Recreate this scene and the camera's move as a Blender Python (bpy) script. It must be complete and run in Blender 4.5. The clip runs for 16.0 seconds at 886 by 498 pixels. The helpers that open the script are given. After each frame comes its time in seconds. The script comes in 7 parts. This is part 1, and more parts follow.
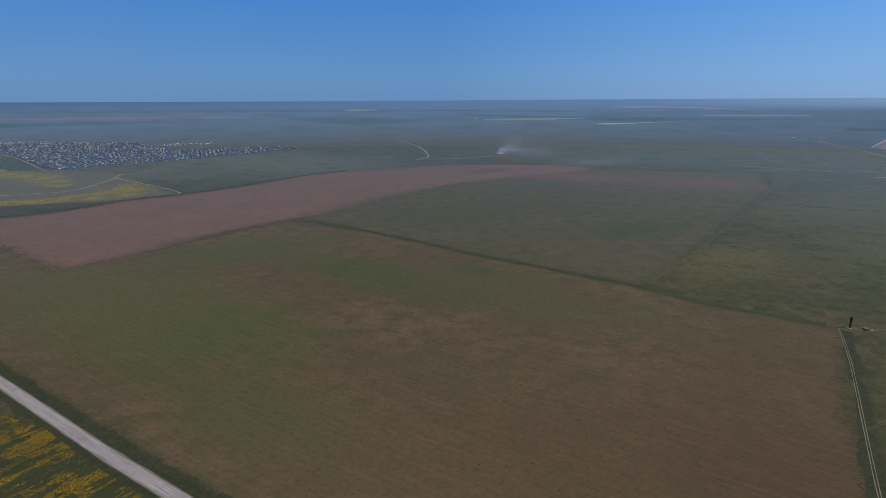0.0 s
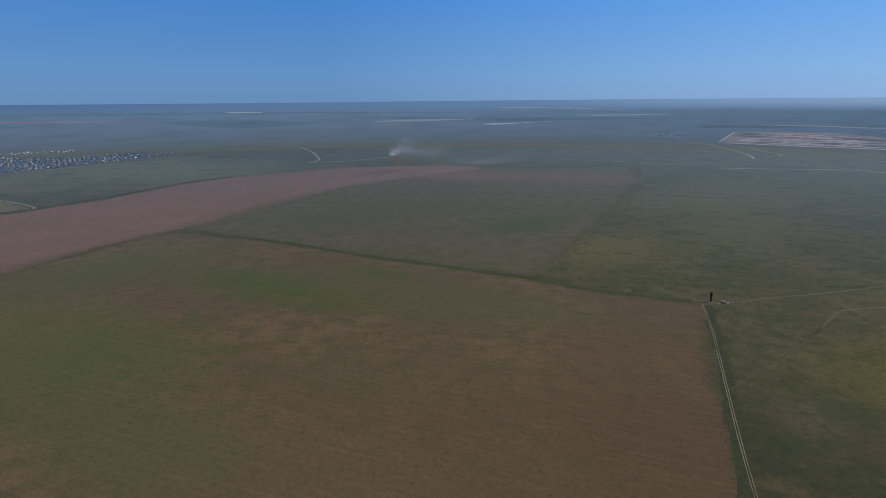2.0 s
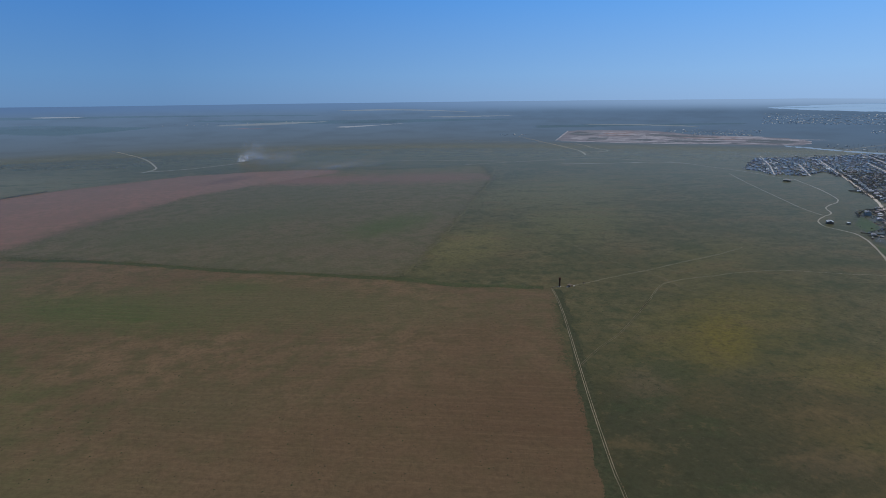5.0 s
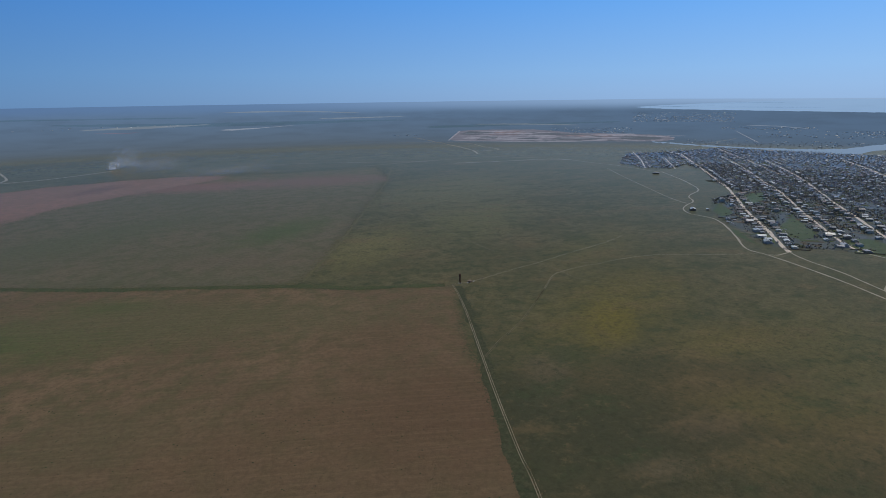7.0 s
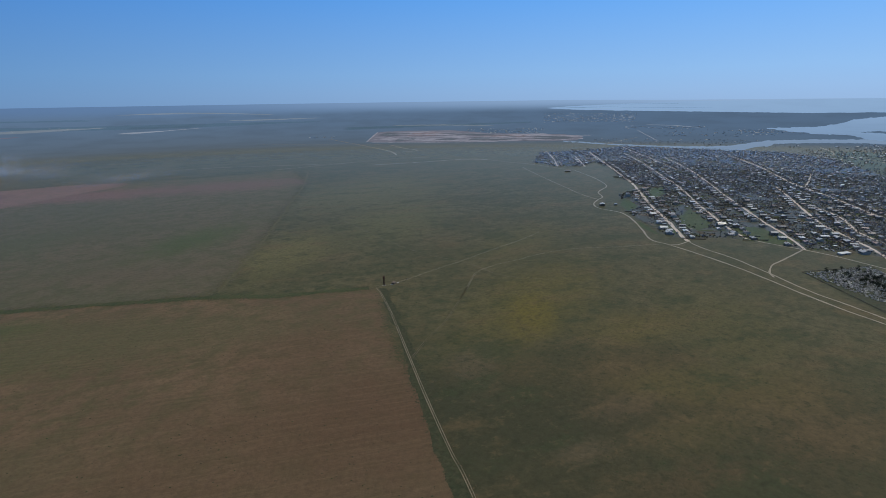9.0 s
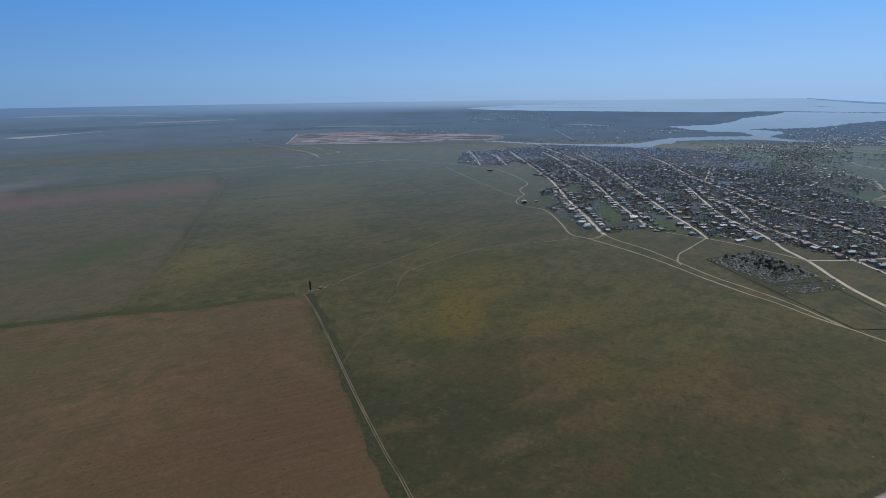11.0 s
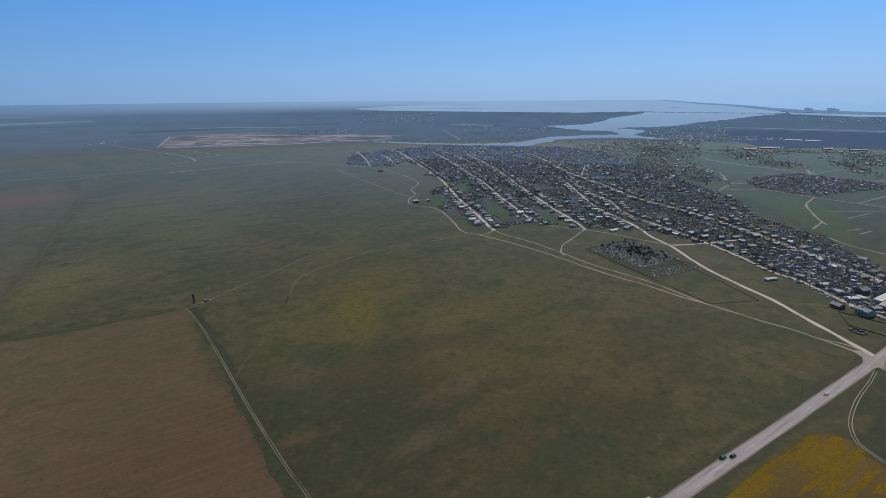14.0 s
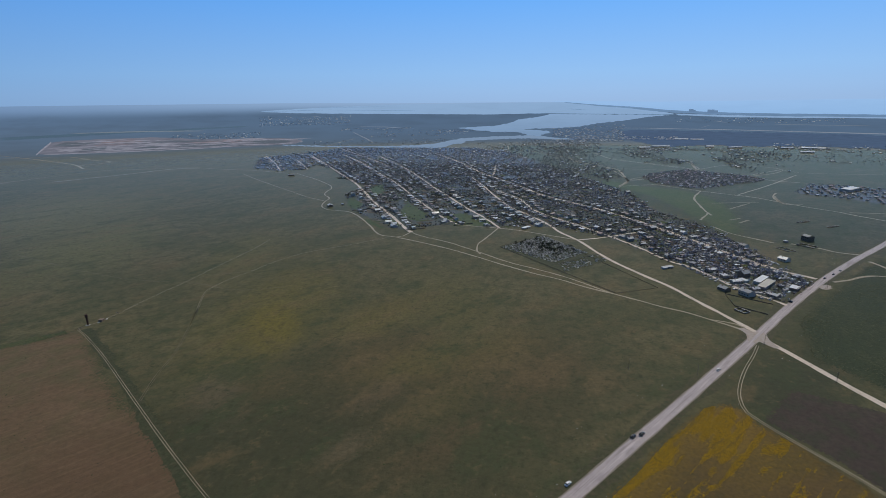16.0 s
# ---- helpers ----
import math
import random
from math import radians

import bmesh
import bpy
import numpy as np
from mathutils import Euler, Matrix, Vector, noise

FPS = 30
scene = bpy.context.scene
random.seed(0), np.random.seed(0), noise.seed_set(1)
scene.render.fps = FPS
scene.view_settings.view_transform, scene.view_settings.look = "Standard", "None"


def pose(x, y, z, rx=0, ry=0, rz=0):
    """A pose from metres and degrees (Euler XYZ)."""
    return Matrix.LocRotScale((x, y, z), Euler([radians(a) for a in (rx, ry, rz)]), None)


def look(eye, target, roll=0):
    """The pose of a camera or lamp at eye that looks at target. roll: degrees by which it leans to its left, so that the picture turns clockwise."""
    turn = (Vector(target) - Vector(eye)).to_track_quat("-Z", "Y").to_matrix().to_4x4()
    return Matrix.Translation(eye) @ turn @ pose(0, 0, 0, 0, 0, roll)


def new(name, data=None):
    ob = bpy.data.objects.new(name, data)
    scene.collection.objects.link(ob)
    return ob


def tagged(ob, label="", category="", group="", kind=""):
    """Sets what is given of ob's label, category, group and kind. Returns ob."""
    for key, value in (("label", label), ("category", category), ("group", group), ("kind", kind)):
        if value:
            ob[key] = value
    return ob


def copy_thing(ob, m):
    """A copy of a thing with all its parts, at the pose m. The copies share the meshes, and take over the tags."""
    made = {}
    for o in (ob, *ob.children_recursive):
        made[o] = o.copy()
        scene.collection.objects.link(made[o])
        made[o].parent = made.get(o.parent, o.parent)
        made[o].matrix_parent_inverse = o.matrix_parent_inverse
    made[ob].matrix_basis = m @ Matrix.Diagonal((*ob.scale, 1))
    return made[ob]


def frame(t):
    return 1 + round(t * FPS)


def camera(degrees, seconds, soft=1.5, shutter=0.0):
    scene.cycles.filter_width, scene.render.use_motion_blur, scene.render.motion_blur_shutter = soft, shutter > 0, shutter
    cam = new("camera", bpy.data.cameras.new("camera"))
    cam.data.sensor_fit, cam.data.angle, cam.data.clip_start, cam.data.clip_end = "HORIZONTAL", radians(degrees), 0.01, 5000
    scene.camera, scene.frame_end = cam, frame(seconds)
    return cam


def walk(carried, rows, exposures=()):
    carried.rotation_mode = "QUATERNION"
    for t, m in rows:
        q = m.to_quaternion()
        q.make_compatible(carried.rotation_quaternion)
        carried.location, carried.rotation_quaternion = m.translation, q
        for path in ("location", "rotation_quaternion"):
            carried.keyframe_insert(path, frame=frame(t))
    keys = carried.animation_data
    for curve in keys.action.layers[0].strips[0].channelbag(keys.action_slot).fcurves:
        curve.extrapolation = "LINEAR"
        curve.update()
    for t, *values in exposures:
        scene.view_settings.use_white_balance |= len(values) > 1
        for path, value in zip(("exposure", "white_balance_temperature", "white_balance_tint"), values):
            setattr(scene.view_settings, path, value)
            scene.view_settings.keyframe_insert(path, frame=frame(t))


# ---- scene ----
EYE = 180.0
cam = camera(79.6, 16.0, soft=0.6)
PATH = [
    (0, 74.52, 0.10, 0.00),
    (0.5, 74.51, 0.05, -2.95),
    (1, 74.55, 0.20, -6.66),
    (1.5, 74.61, 0.27, -8.91),
    (2, 74.63, 0.34, -11.47),
    (2.5, 74.68, 0.48, -14.08),
    (3, 74.71, 0.41, -16.22),
    (5.5, 74.76, 0.65, -29.89),
    (6, 74.76, 0.75, -32.97),
    (6.5, 74.77, 0.80, -35.32),
    (7, 74.73, 0.80, -37.92),
    (7.5, 74.73, 0.94, -40.30),
    (8, 74.72, 0.96, -42.64),
    (8.5, 74.71, 0.89, -44.59),
    (9, 74.73, 0.87, -46.56),
    (11.5, 74.62, 0.96, -56.92),
    (12, 74.58, 0.90, -59.13),
    (12.5, 74.56, 0.91, -60.87),
    (13, 74.53, 0.86, -62.57),
    (13.5, 74.54, 0.81, -64.14),
    (14, 74.53, 0.83, -66.39),
    (14.5, 74.53, 0.82, -68.61),
    (15, 74.56, 0.83, -70.90),
    (15.5, 74.58, 0.79, -72.99),
    (16, 74.62, 0.86, -75.61),
]
walk(cam, [(t, pose(0, 0, EYE, rx, ry, rz)) for t, rx, ry, rz in PATH], exposures=[(0.0, -0.55), (16.0, -0.55)])

# ---- sky and sun ----
SUN_AZ, SUN_EL = 101.0, 50.0
world = bpy.data.worlds.new("sky")
scene.world = world
world.use_nodes = True
wn = world.node_tree.nodes
sky = wn.new("ShaderNodeTexSky")
sky.sky_type = "NISHITA"
sky.sun_disc = False
sky.sun_elevation, sky.sun_rotation = radians(SUN_EL), radians(SUN_AZ)
sky.altitude, sky.air_density, sky.dust_density, sky.ozone_density = 180, 1.0, 0.3, 6.0
wt = world.node_tree
# Low haze, the clear blue above it and the deep zenith, whiter and brighter towards the sun.
SKY_TONES = [(0.0, (0.137, 0.30, 0.605)), (0.02, (0.138, 0.315, 0.645)), (0.05, (0.13, 0.325, 0.69)), (0.22, (0.042, 0.247, 0.785)), (0.42, (0.05, 0.12, 0.27)), (1.0, (0.05, 0.085, 0.14))]
way = wt.nodes.new("ShaderNodeTexCoord").outputs["Generated"]
rise = wt.nodes.new("ShaderNodeSeparateXYZ")
wt.links.new(way, rise.inputs[0])
veil = wt.nodes.new("ShaderNodeValToRGB")
for n, (height, tone) in enumerate(SKY_TONES):
    if n > 1:
        veil.color_ramp.elements.new(height)
for n, (height, tone) in enumerate(SKY_TONES):
    veil.color_ramp.elements[n].position, veil.color_ramp.elements[n].color = height, (*tone, 1)
wt.links.new(rise.outputs["Z"], veil.inputs[0])
sunward = wt.nodes.new("ShaderNodeVectorMath")
sunward.operation = "DOT_PRODUCT"
sunward.inputs[1].default_value = (math.sin(radians(SUN_AZ)), math.cos(radians(SUN_AZ)), 0)
wt.links.new(way, sunward.inputs[0])
lit = wt.nodes.new("ShaderNodeMapRange")
lit.inputs["From Min"].default_value, lit.inputs["From Max"].default_value = -0.2, 1.0
wt.links.new(sunward.outputs["Value"], lit.inputs["Value"])
gain = wt.nodes.new("ShaderNodeMix")
gain.data_type = "RGBA"
gain.inputs[6].default_value, gain.inputs[7].default_value = (12.7, 12.4, 11.8, 1), (32.5, 24.0, 19.2, 1)
wt.links.new(lit.outputs[0], gain.inputs[0])
toned = wt.nodes.new("ShaderNodeMix")
toned.data_type, toned.blend_type = "RGBA", "MULTIPLY"
toned.inputs[0].default_value = 1.0
wt.links.new(veil.outputs[0], toned.inputs[6])
wt.links.new(gain.outputs[2], toned.inputs[7])
hazy = wt.nodes.new("ShaderNodeMix")
hazy.data_type = "RGBA"
hazy.inputs[0].default_value = 0.93
wt.links.new(sky.outputs[0], hazy.inputs[6])
wt.links.new(toned.outputs[2], hazy.inputs[7])
wt.links.new(hazy.outputs[2], wn["Background"].inputs[0])
wn["Background"].inputs[1].default_value = 0.1

sun = new("sun", bpy.data.lights.new("sun", "SUN"))
sun.data.energy, sun.data.angle, sun.data.color = 3.5, radians(0.5), (1.0, 0.93, 0.78)
to_sun = Vector((math.sin(radians(SUN_AZ)) * math.cos(radians(SUN_EL)), math.cos(radians(SUN_AZ)) * math.cos(radians(SUN_EL)), math.sin(radians(SUN_EL))))
sun.matrix_world = look(to_sun * 900, (0, 0, 0))

# ---- materials ----
def node(tree, kind, **inputs):
    n = tree.nodes.new(kind)
    for key, value in inputs.items():
        n.inputs[key.replace("_", " ")].default_value = value
    return n


def blend(tree, factor, a, b):
    """A colour between a and b; each is a colour or a socket."""
    n = tree.nodes.new("ShaderNodeMix")
    n.data_type = "RGBA"
    for slot, value in ((0, factor), (6, a), (7, b)):
        if isinstance(value, bpy.types.NodeSocket):
            tree.links.new(value, n.inputs[slot])
        elif slot == 0:
            n.inputs[slot].default_value = value
        else:
            n.inputs[slot].default_value = (*value, 1)
    return n.outputs[2]


def span(tree, value, lo, hi, smooth=True):
    n = node(tree, "ShaderNodeMapRange", From_Min=lo, From_Max=hi)
    n.interpolation_type = "SMOOTHSTEP" if smooth else "LINEAR"
    tree.links.new(value, n.inputs["Value"])
    return n.outputs[0]


def grain(tree, at, scale, stretch=None, turn=0.0, detail=5.0, rough=0.6):
    """Noise over places in metres, drawn out along one direction where stretch is given."""
    if stretch:
        m = node(tree, "ShaderNodeMapping")
        m.vector_type = "TEXTURE"
        m.inputs["Rotation"].default_value = (0, 0, radians(turn))
        m.inputs["Scale"].default_value = (stretch, 1.0, 1.0)
        tree.links.new(at, m.inputs["Vector"])
        at = m.outputs[0]
    n = node(tree, "ShaderNodeTexNoise", Scale=scale, Detail=detail, Roughness=rough)
    tree.links.new(at, n.inputs["Vector"])
    return n.outputs["Fac"]


def start(name, rough=0.9, spec=0.3):
    m = bpy.data.materials.new(name)
    m.use_nodes = True
    tree = m.node_tree
    b = tree.nodes["Principled BSDF"]
    b.inputs["Roughness"].default_value = rough
    b.inputs["Specular IOR Level"].default_value = spec
    at = tree.nodes.new("ShaderNodeTexCoord").outputs["Object"]
    return m, tree, b, at


def haze_gloss(m, tree, strength=1.0, tint=(0.95, 0.68, 0.50)):
    """Haze stand-in: a gloss on grass and dust at a flat angle, where they mirror the low sky."""
    out = tree.nodes["Material Output"]
    base = out.inputs["Surface"].links[0].from_socket
    lw = node(tree, "ShaderNodeLayerWeight", Blend=0.5)
    p = node(tree, "ShaderNodeMath")
    p.operation = "POWER"
    p.inputs[1].default_value = 12.0
    tree.links.new(lw.outputs["Facing"], p.inputs[0])
    k = node(tree, "ShaderNodeMath")
    k.operation = "MULTIPLY"
    if isinstance(strength, bpy.types.NodeSocket):
        tree.links.new(strength, k.inputs[1])
    else:
        k.inputs[1].default_value = strength
    tree.links.new(p.outputs[0], k.inputs[0])
    gl = node(tree, "ShaderNodeBsdfGlossy", Roughness=0.13)
    gl.inputs["Color"].default_value = (*tint, 1)
    mx = tree.nodes.new("ShaderNodeMixShader")
    tree.links.new(k.outputs[0], mx.inputs[0])
    tree.links.new(base, mx.inputs[1])
    tree.links.new(gl.outputs[0], mx.inputs[2])
    tree.links.new(mx.outputs[0], out.inputs["Surface"])
    return m


def earth(name, low, high, fleck, big=90.0, small=3.0, streak=None, spots=(), rough=0.92, bump=0.5, contrast=(0.38, 0.62), flecks=0.55, fade=True, mottle=None, tint=(0.95, 0.68, 0.50)):
    """Open ground: two tones in large patches, flecks of a third, streaks left by the plough, and larger spots of
    growth, a few toned for haze or vignetting.
    """
    m, tree, b, at = start(name, rough)
    colour = blend(tree, span(tree, grain(tree, at, 1.0 / big, detail=8.0), *contrast), low, high)
    mid = grain(tree, at, 1.0 / (big * 0.16), detail=4.0)
    colour = blend(tree, span(tree, mid, 0.40, 0.66), colour, fleck)
    for x, y, rx, ry, turn, tone, strength in spots:
        mp = node(tree, "ShaderNodeMapping")
        mp.vector_type = "TEXTURE"
        mp.inputs["Location"].default_value = (x, y, 0)
        mp.inputs["Rotation"].default_value = (0, 0, radians(turn))
        mp.inputs["Scale"].default_value = (rx, ry, 1000.0)
        tree.links.new(at, mp.inputs["Vector"])
        far = node(tree, "ShaderNodeVectorMath")
        far.operation = "LENGTH"
        tree.links.new(mp.outputs[0], far.inputs[0])
        add = node(tree, "ShaderNodeMath")
        add.operation = "MULTIPLY_ADD"
        add.inputs[1].default_value, add.inputs[2].default_value = -1.0, 1.35
        tree.links.new(far.outputs["Value"], add.inputs[0])
        add2 = node(tree, "ShaderNodeMath")
        add2.operation = "MULTIPLY_ADD"
        add2.inputs[1].default_value = 1.1
        tree.links.new(grain(tree, at, 1.0 / (0.35 * min(rx, ry)), detail=7.0), add2.inputs[0])
        tree.links.new(add.outputs[0], add2.inputs[2])
        mask = span(tree, add2.outputs[0], 0.75, 1.75)
        scaled = node(tree, "ShaderNodeMath")
        scaled.operation = "MULTIPLY"
        scaled.inputs[1].default_value = strength
        tree.links.new(mask, scaled.inputs[0])
        colour = blend(tree, scaled.outputs[0], colour, tone)
    if mottle:
        # Bare brownish and fresh green patches of ten to forty metres.
        wide = grain(tree, at, 1.0 / 46, stretch=1.8, turn=-30, detail=9.0, rough=0.68)
        colour = blend(tree, span(tree, wide, 0.52, 0.64), colour, blend(tree, 0.45, colour, mottle[0]))
        colour = blend(tree, span(tree, wide, 0.48, 0.36), colour, blend(tree, 0.6, colour, mottle[1]))
        # Dark tussocks and pale bald spots of two to eight metres.
        close = grain(tree, at, 1.0 / 9, detail=6.0, rough=0.7)
        colour = blend(tree, span(tree, close, 0.47, 0.34), colour, blend(tree, 0.5, colour, [c * 0.6 for c in mottle[1]]))
        colour = blend(tree, span(tree, close, 0.54, 0.68), colour, blend(tree, 0.32, colour, [c * 1.15 for c in mottle[0]]))
    if streak:
        turn, width, amount = streak
        lines = grain(tree, at, 1.0 / width, stretch=28.0, turn=turn, detail=4.0, rough=0.75)
        colour = blend(tree, span(tree, lines, 0.40, 0.74), colour, blend(tree, amount, colour, [min(1, c * 1.25) for c in high]))
    tiny = grain(tree, at, 0.6 / small, detail=8.0, rough=0.72)
    colour = blend(tree, span(tree, tiny, 0.32, 0.6), blend(tree, flecks * 0.75, colour, [c * 0.45 for c in low]), colour)
    tree.links.new(colour, b.inputs["Base Color"])
    bp = node(tree, "ShaderNodeBump", Strength=bump, Distance=0.5)
    tree.links.new(tiny, bp.inputs["Height"])
    tree.links.new(bp.outputs[0], b.inputs["Normal"])
    haze_gloss(m, tree, tint=tint)
    if fade:
        # The growth thins out over the rim of its patch.
        out = tree.nodes["Material Output"]
        rim = tree.nodes.new("ShaderNodeAttribute")
        rim.attribute_name = "rim"
        ragged = node(tree, "ShaderNodeMath")
        ragged.operation = "MULTIPLY_ADD"
        ragged.inputs[1].default_value = 0.86
        tree.links.new(span(tree, grain(tree, at, 1.0 / small, detail=7.0, rough=0.75), 0.3, 0.7, False), ragged.inputs[0])
        tree.links.new(rim.outputs["Fac"], ragged.inputs[2])
        mx = tree.nodes.new("ShaderNodeMixShader")
        cut = node(tree, "ShaderNodeMath")
        cut.operation = "GREATER_THAN"
        cut.inputs[1].default_value = 0.98
        tree.links.new(ragged.outputs[0], cut.inputs[0])
        tree.links.new(cut.outputs[0], mx.inputs[0])
        tree.links.new(tree.nodes.new("ShaderNodeBsdfTransparent").outputs[0], mx.inputs[1])
        tree.links.new(out.inputs["Surface"].links[0].from_socket, mx.inputs[2])
        tree.links.new(mx.outputs[0], out.inputs["Surface"])
    return m


def plain(name, a, b2, scale=2.0, rough=0.8, metal=0.0, spec=0.4, bump=0.15, vary=None, flat=False, worn=None):
    """A surface of one stuff with grain and stains; vary: 'object' or 'island' gives each piece a tone of its own."""
    m, tree, b, at = start(name, rough, spec)
    colour = blend(tree, span(tree, grain(tree, at, scale), 0.35, 0.68), a, b2)
    stains = grain(tree, at, scale * 0.13, detail=7.0)
    colour = blend(tree, span(tree, stains, 0.5, 0.8), colour, [c * 0.6 for c in a])
    if worn is not None:
        # Paler wheel lines and darker seams drawn out along the road.
        lines = grain(tree, at, 1.1, stretch=40.0, turn=worn, detail=4.0, rough=0.7)
        colour = blend(tree, span(tree, lines, 0.52, 0.64), colour, [min(1, c * 1.22) for c in b2])
        colour = blend(tree, span(tree, lines, 0.46, 0.34), colour, [c * 0.72 for c in a])
        holes = grain(tree, at, 0.45, detail=8.0, rough=0.75)
        colour = blend(tree, span(tree, holes, 0.60, 0.72), colour, [c * 0.62 for c in a])
    if vary:
        if vary == "object":
            rnd = tree.nodes.new("ShaderNodeObjectInfo").outputs["Random"]
        else:
            rnd = tree.nodes.new("ShaderNodeNewGeometry").outputs["Random Per Island"]
        ramp = tree.nodes.new("ShaderNodeValToRGB")
        ramp.color_ramp.interpolation = "CONSTANT"
        tones = VARIED[name]
        while len(ramp.color_ramp.elements) < len(tones):
            ramp.color_ramp.elements.new(1.0)
        for n, tone in enumerate(tones):
            ramp.color_ramp.elements[n].position = n / len(tones)
            ramp.color_ramp.elements[n].color = (*tone, 1)
        tree.links.new(rnd, ramp.inputs[0])
        colour = blend(tree, 0.75, colour, ramp.outputs[0])
    tree.links.new(colour, b.inputs["Base Color"])
    b.inputs["Metallic"].default_value = metal
    bp = node(tree, "ShaderNodeBump", Strength=bump, Distance=0.05)
    tree.links.new(grain(tree, at, scale * 4), bp.inputs["Height"])
    tree.links.new(bp.outputs[0], b.inputs["Normal"])
    return haze_gloss(m, tree) if flat else m


GLOW = 1.46


def sharp_rim(m, tree):
    """Cuts a surface off along the line where its rim value is a half."""
    out = tree.nodes["Material Output"]
    rim = tree.nodes.new("ShaderNodeAttribute")
    rim.attribute_name = "rim"
    mx = tree.nodes.new("ShaderNodeMixShader")
    tree.links.new(span(tree, rim.outputs["Fac"], 0.36, 0.64), mx.inputs[0])
    tree.links.new(tree.nodes.new("ShaderNodeBsdfTransparent").outputs[0], mx.inputs[1])
    tree.links.new(out.inputs["Surface"].links[0].from_socket, mx.inputs[2])
    tree.links.new(mx.outputs[0], out.inputs["Surface"])
    return m


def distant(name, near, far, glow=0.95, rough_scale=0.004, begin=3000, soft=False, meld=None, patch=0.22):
    """The plain's far distance, kilometres off, as a softly glowing backdrop with the air's haze painted into its
    colour; near and far: its two ends.
    """
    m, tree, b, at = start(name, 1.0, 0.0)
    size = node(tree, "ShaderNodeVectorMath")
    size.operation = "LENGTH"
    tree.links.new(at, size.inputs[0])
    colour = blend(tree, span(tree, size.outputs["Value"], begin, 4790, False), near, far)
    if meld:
        # Horizon haze painted into the last of the land, paler towards the sun.
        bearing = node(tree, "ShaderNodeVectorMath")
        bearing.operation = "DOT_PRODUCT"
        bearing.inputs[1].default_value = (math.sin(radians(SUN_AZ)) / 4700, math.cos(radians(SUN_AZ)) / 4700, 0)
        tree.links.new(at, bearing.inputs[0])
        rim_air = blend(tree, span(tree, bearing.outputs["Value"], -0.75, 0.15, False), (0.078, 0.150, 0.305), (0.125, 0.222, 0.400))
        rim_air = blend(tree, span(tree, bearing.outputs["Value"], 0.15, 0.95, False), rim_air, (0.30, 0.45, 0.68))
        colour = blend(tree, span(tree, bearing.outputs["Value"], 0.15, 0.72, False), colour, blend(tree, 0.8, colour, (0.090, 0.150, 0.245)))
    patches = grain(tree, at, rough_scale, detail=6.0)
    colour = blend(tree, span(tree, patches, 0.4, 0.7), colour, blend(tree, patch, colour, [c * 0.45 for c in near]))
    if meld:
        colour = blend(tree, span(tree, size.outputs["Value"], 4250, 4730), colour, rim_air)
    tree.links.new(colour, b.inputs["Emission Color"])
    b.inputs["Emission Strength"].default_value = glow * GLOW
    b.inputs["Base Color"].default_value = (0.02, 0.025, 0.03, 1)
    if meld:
        # Lit grass that blends with distance into the painted, glowing haze.
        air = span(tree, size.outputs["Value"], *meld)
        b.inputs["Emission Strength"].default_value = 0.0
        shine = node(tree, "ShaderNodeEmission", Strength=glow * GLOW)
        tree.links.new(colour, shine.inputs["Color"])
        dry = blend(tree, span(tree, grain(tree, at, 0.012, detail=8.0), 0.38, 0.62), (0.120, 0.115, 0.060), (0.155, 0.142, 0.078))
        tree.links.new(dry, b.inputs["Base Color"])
        haze_gloss(m, tree)
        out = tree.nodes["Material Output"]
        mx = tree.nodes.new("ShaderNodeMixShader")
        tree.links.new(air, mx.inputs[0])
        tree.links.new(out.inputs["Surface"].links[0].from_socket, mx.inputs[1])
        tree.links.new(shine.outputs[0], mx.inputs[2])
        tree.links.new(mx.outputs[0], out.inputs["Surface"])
    if soft == "edge":
        sharp_rim(m, tree)
    elif soft:
        # The patch thins out over its rims.
        out = tree.nodes["Material Output"]
        rim = tree.nodes.new("ShaderNodeAttribute")
        rim.attribute_name = "rim"
        k = node(tree, "ShaderNodeMath")
        k.operation = "MULTIPLY"
        tree.links.new(span(tree, rim.outputs["Fac"], 0.0, 1.0), k.inputs[0])
        tree.links.new(span(tree, grain(tree, at, 0.006, detail=6.0), 0.05, 0.5), k.inputs[1])
        mx = tree.nodes.new("ShaderNodeMixShader")
        tree.links.new(k.outputs[0], mx.inputs[0])
        tree.links.new(tree.nodes.new("ShaderNodeBsdfTransparent").outputs[0], mx.inputs[1])
        tree.links.new(out.inputs["Surface"].links[0].from_socket, mx.inputs[2])
        tree.links.new(mx.outputs[0], out.inputs["Surface"])
    return m


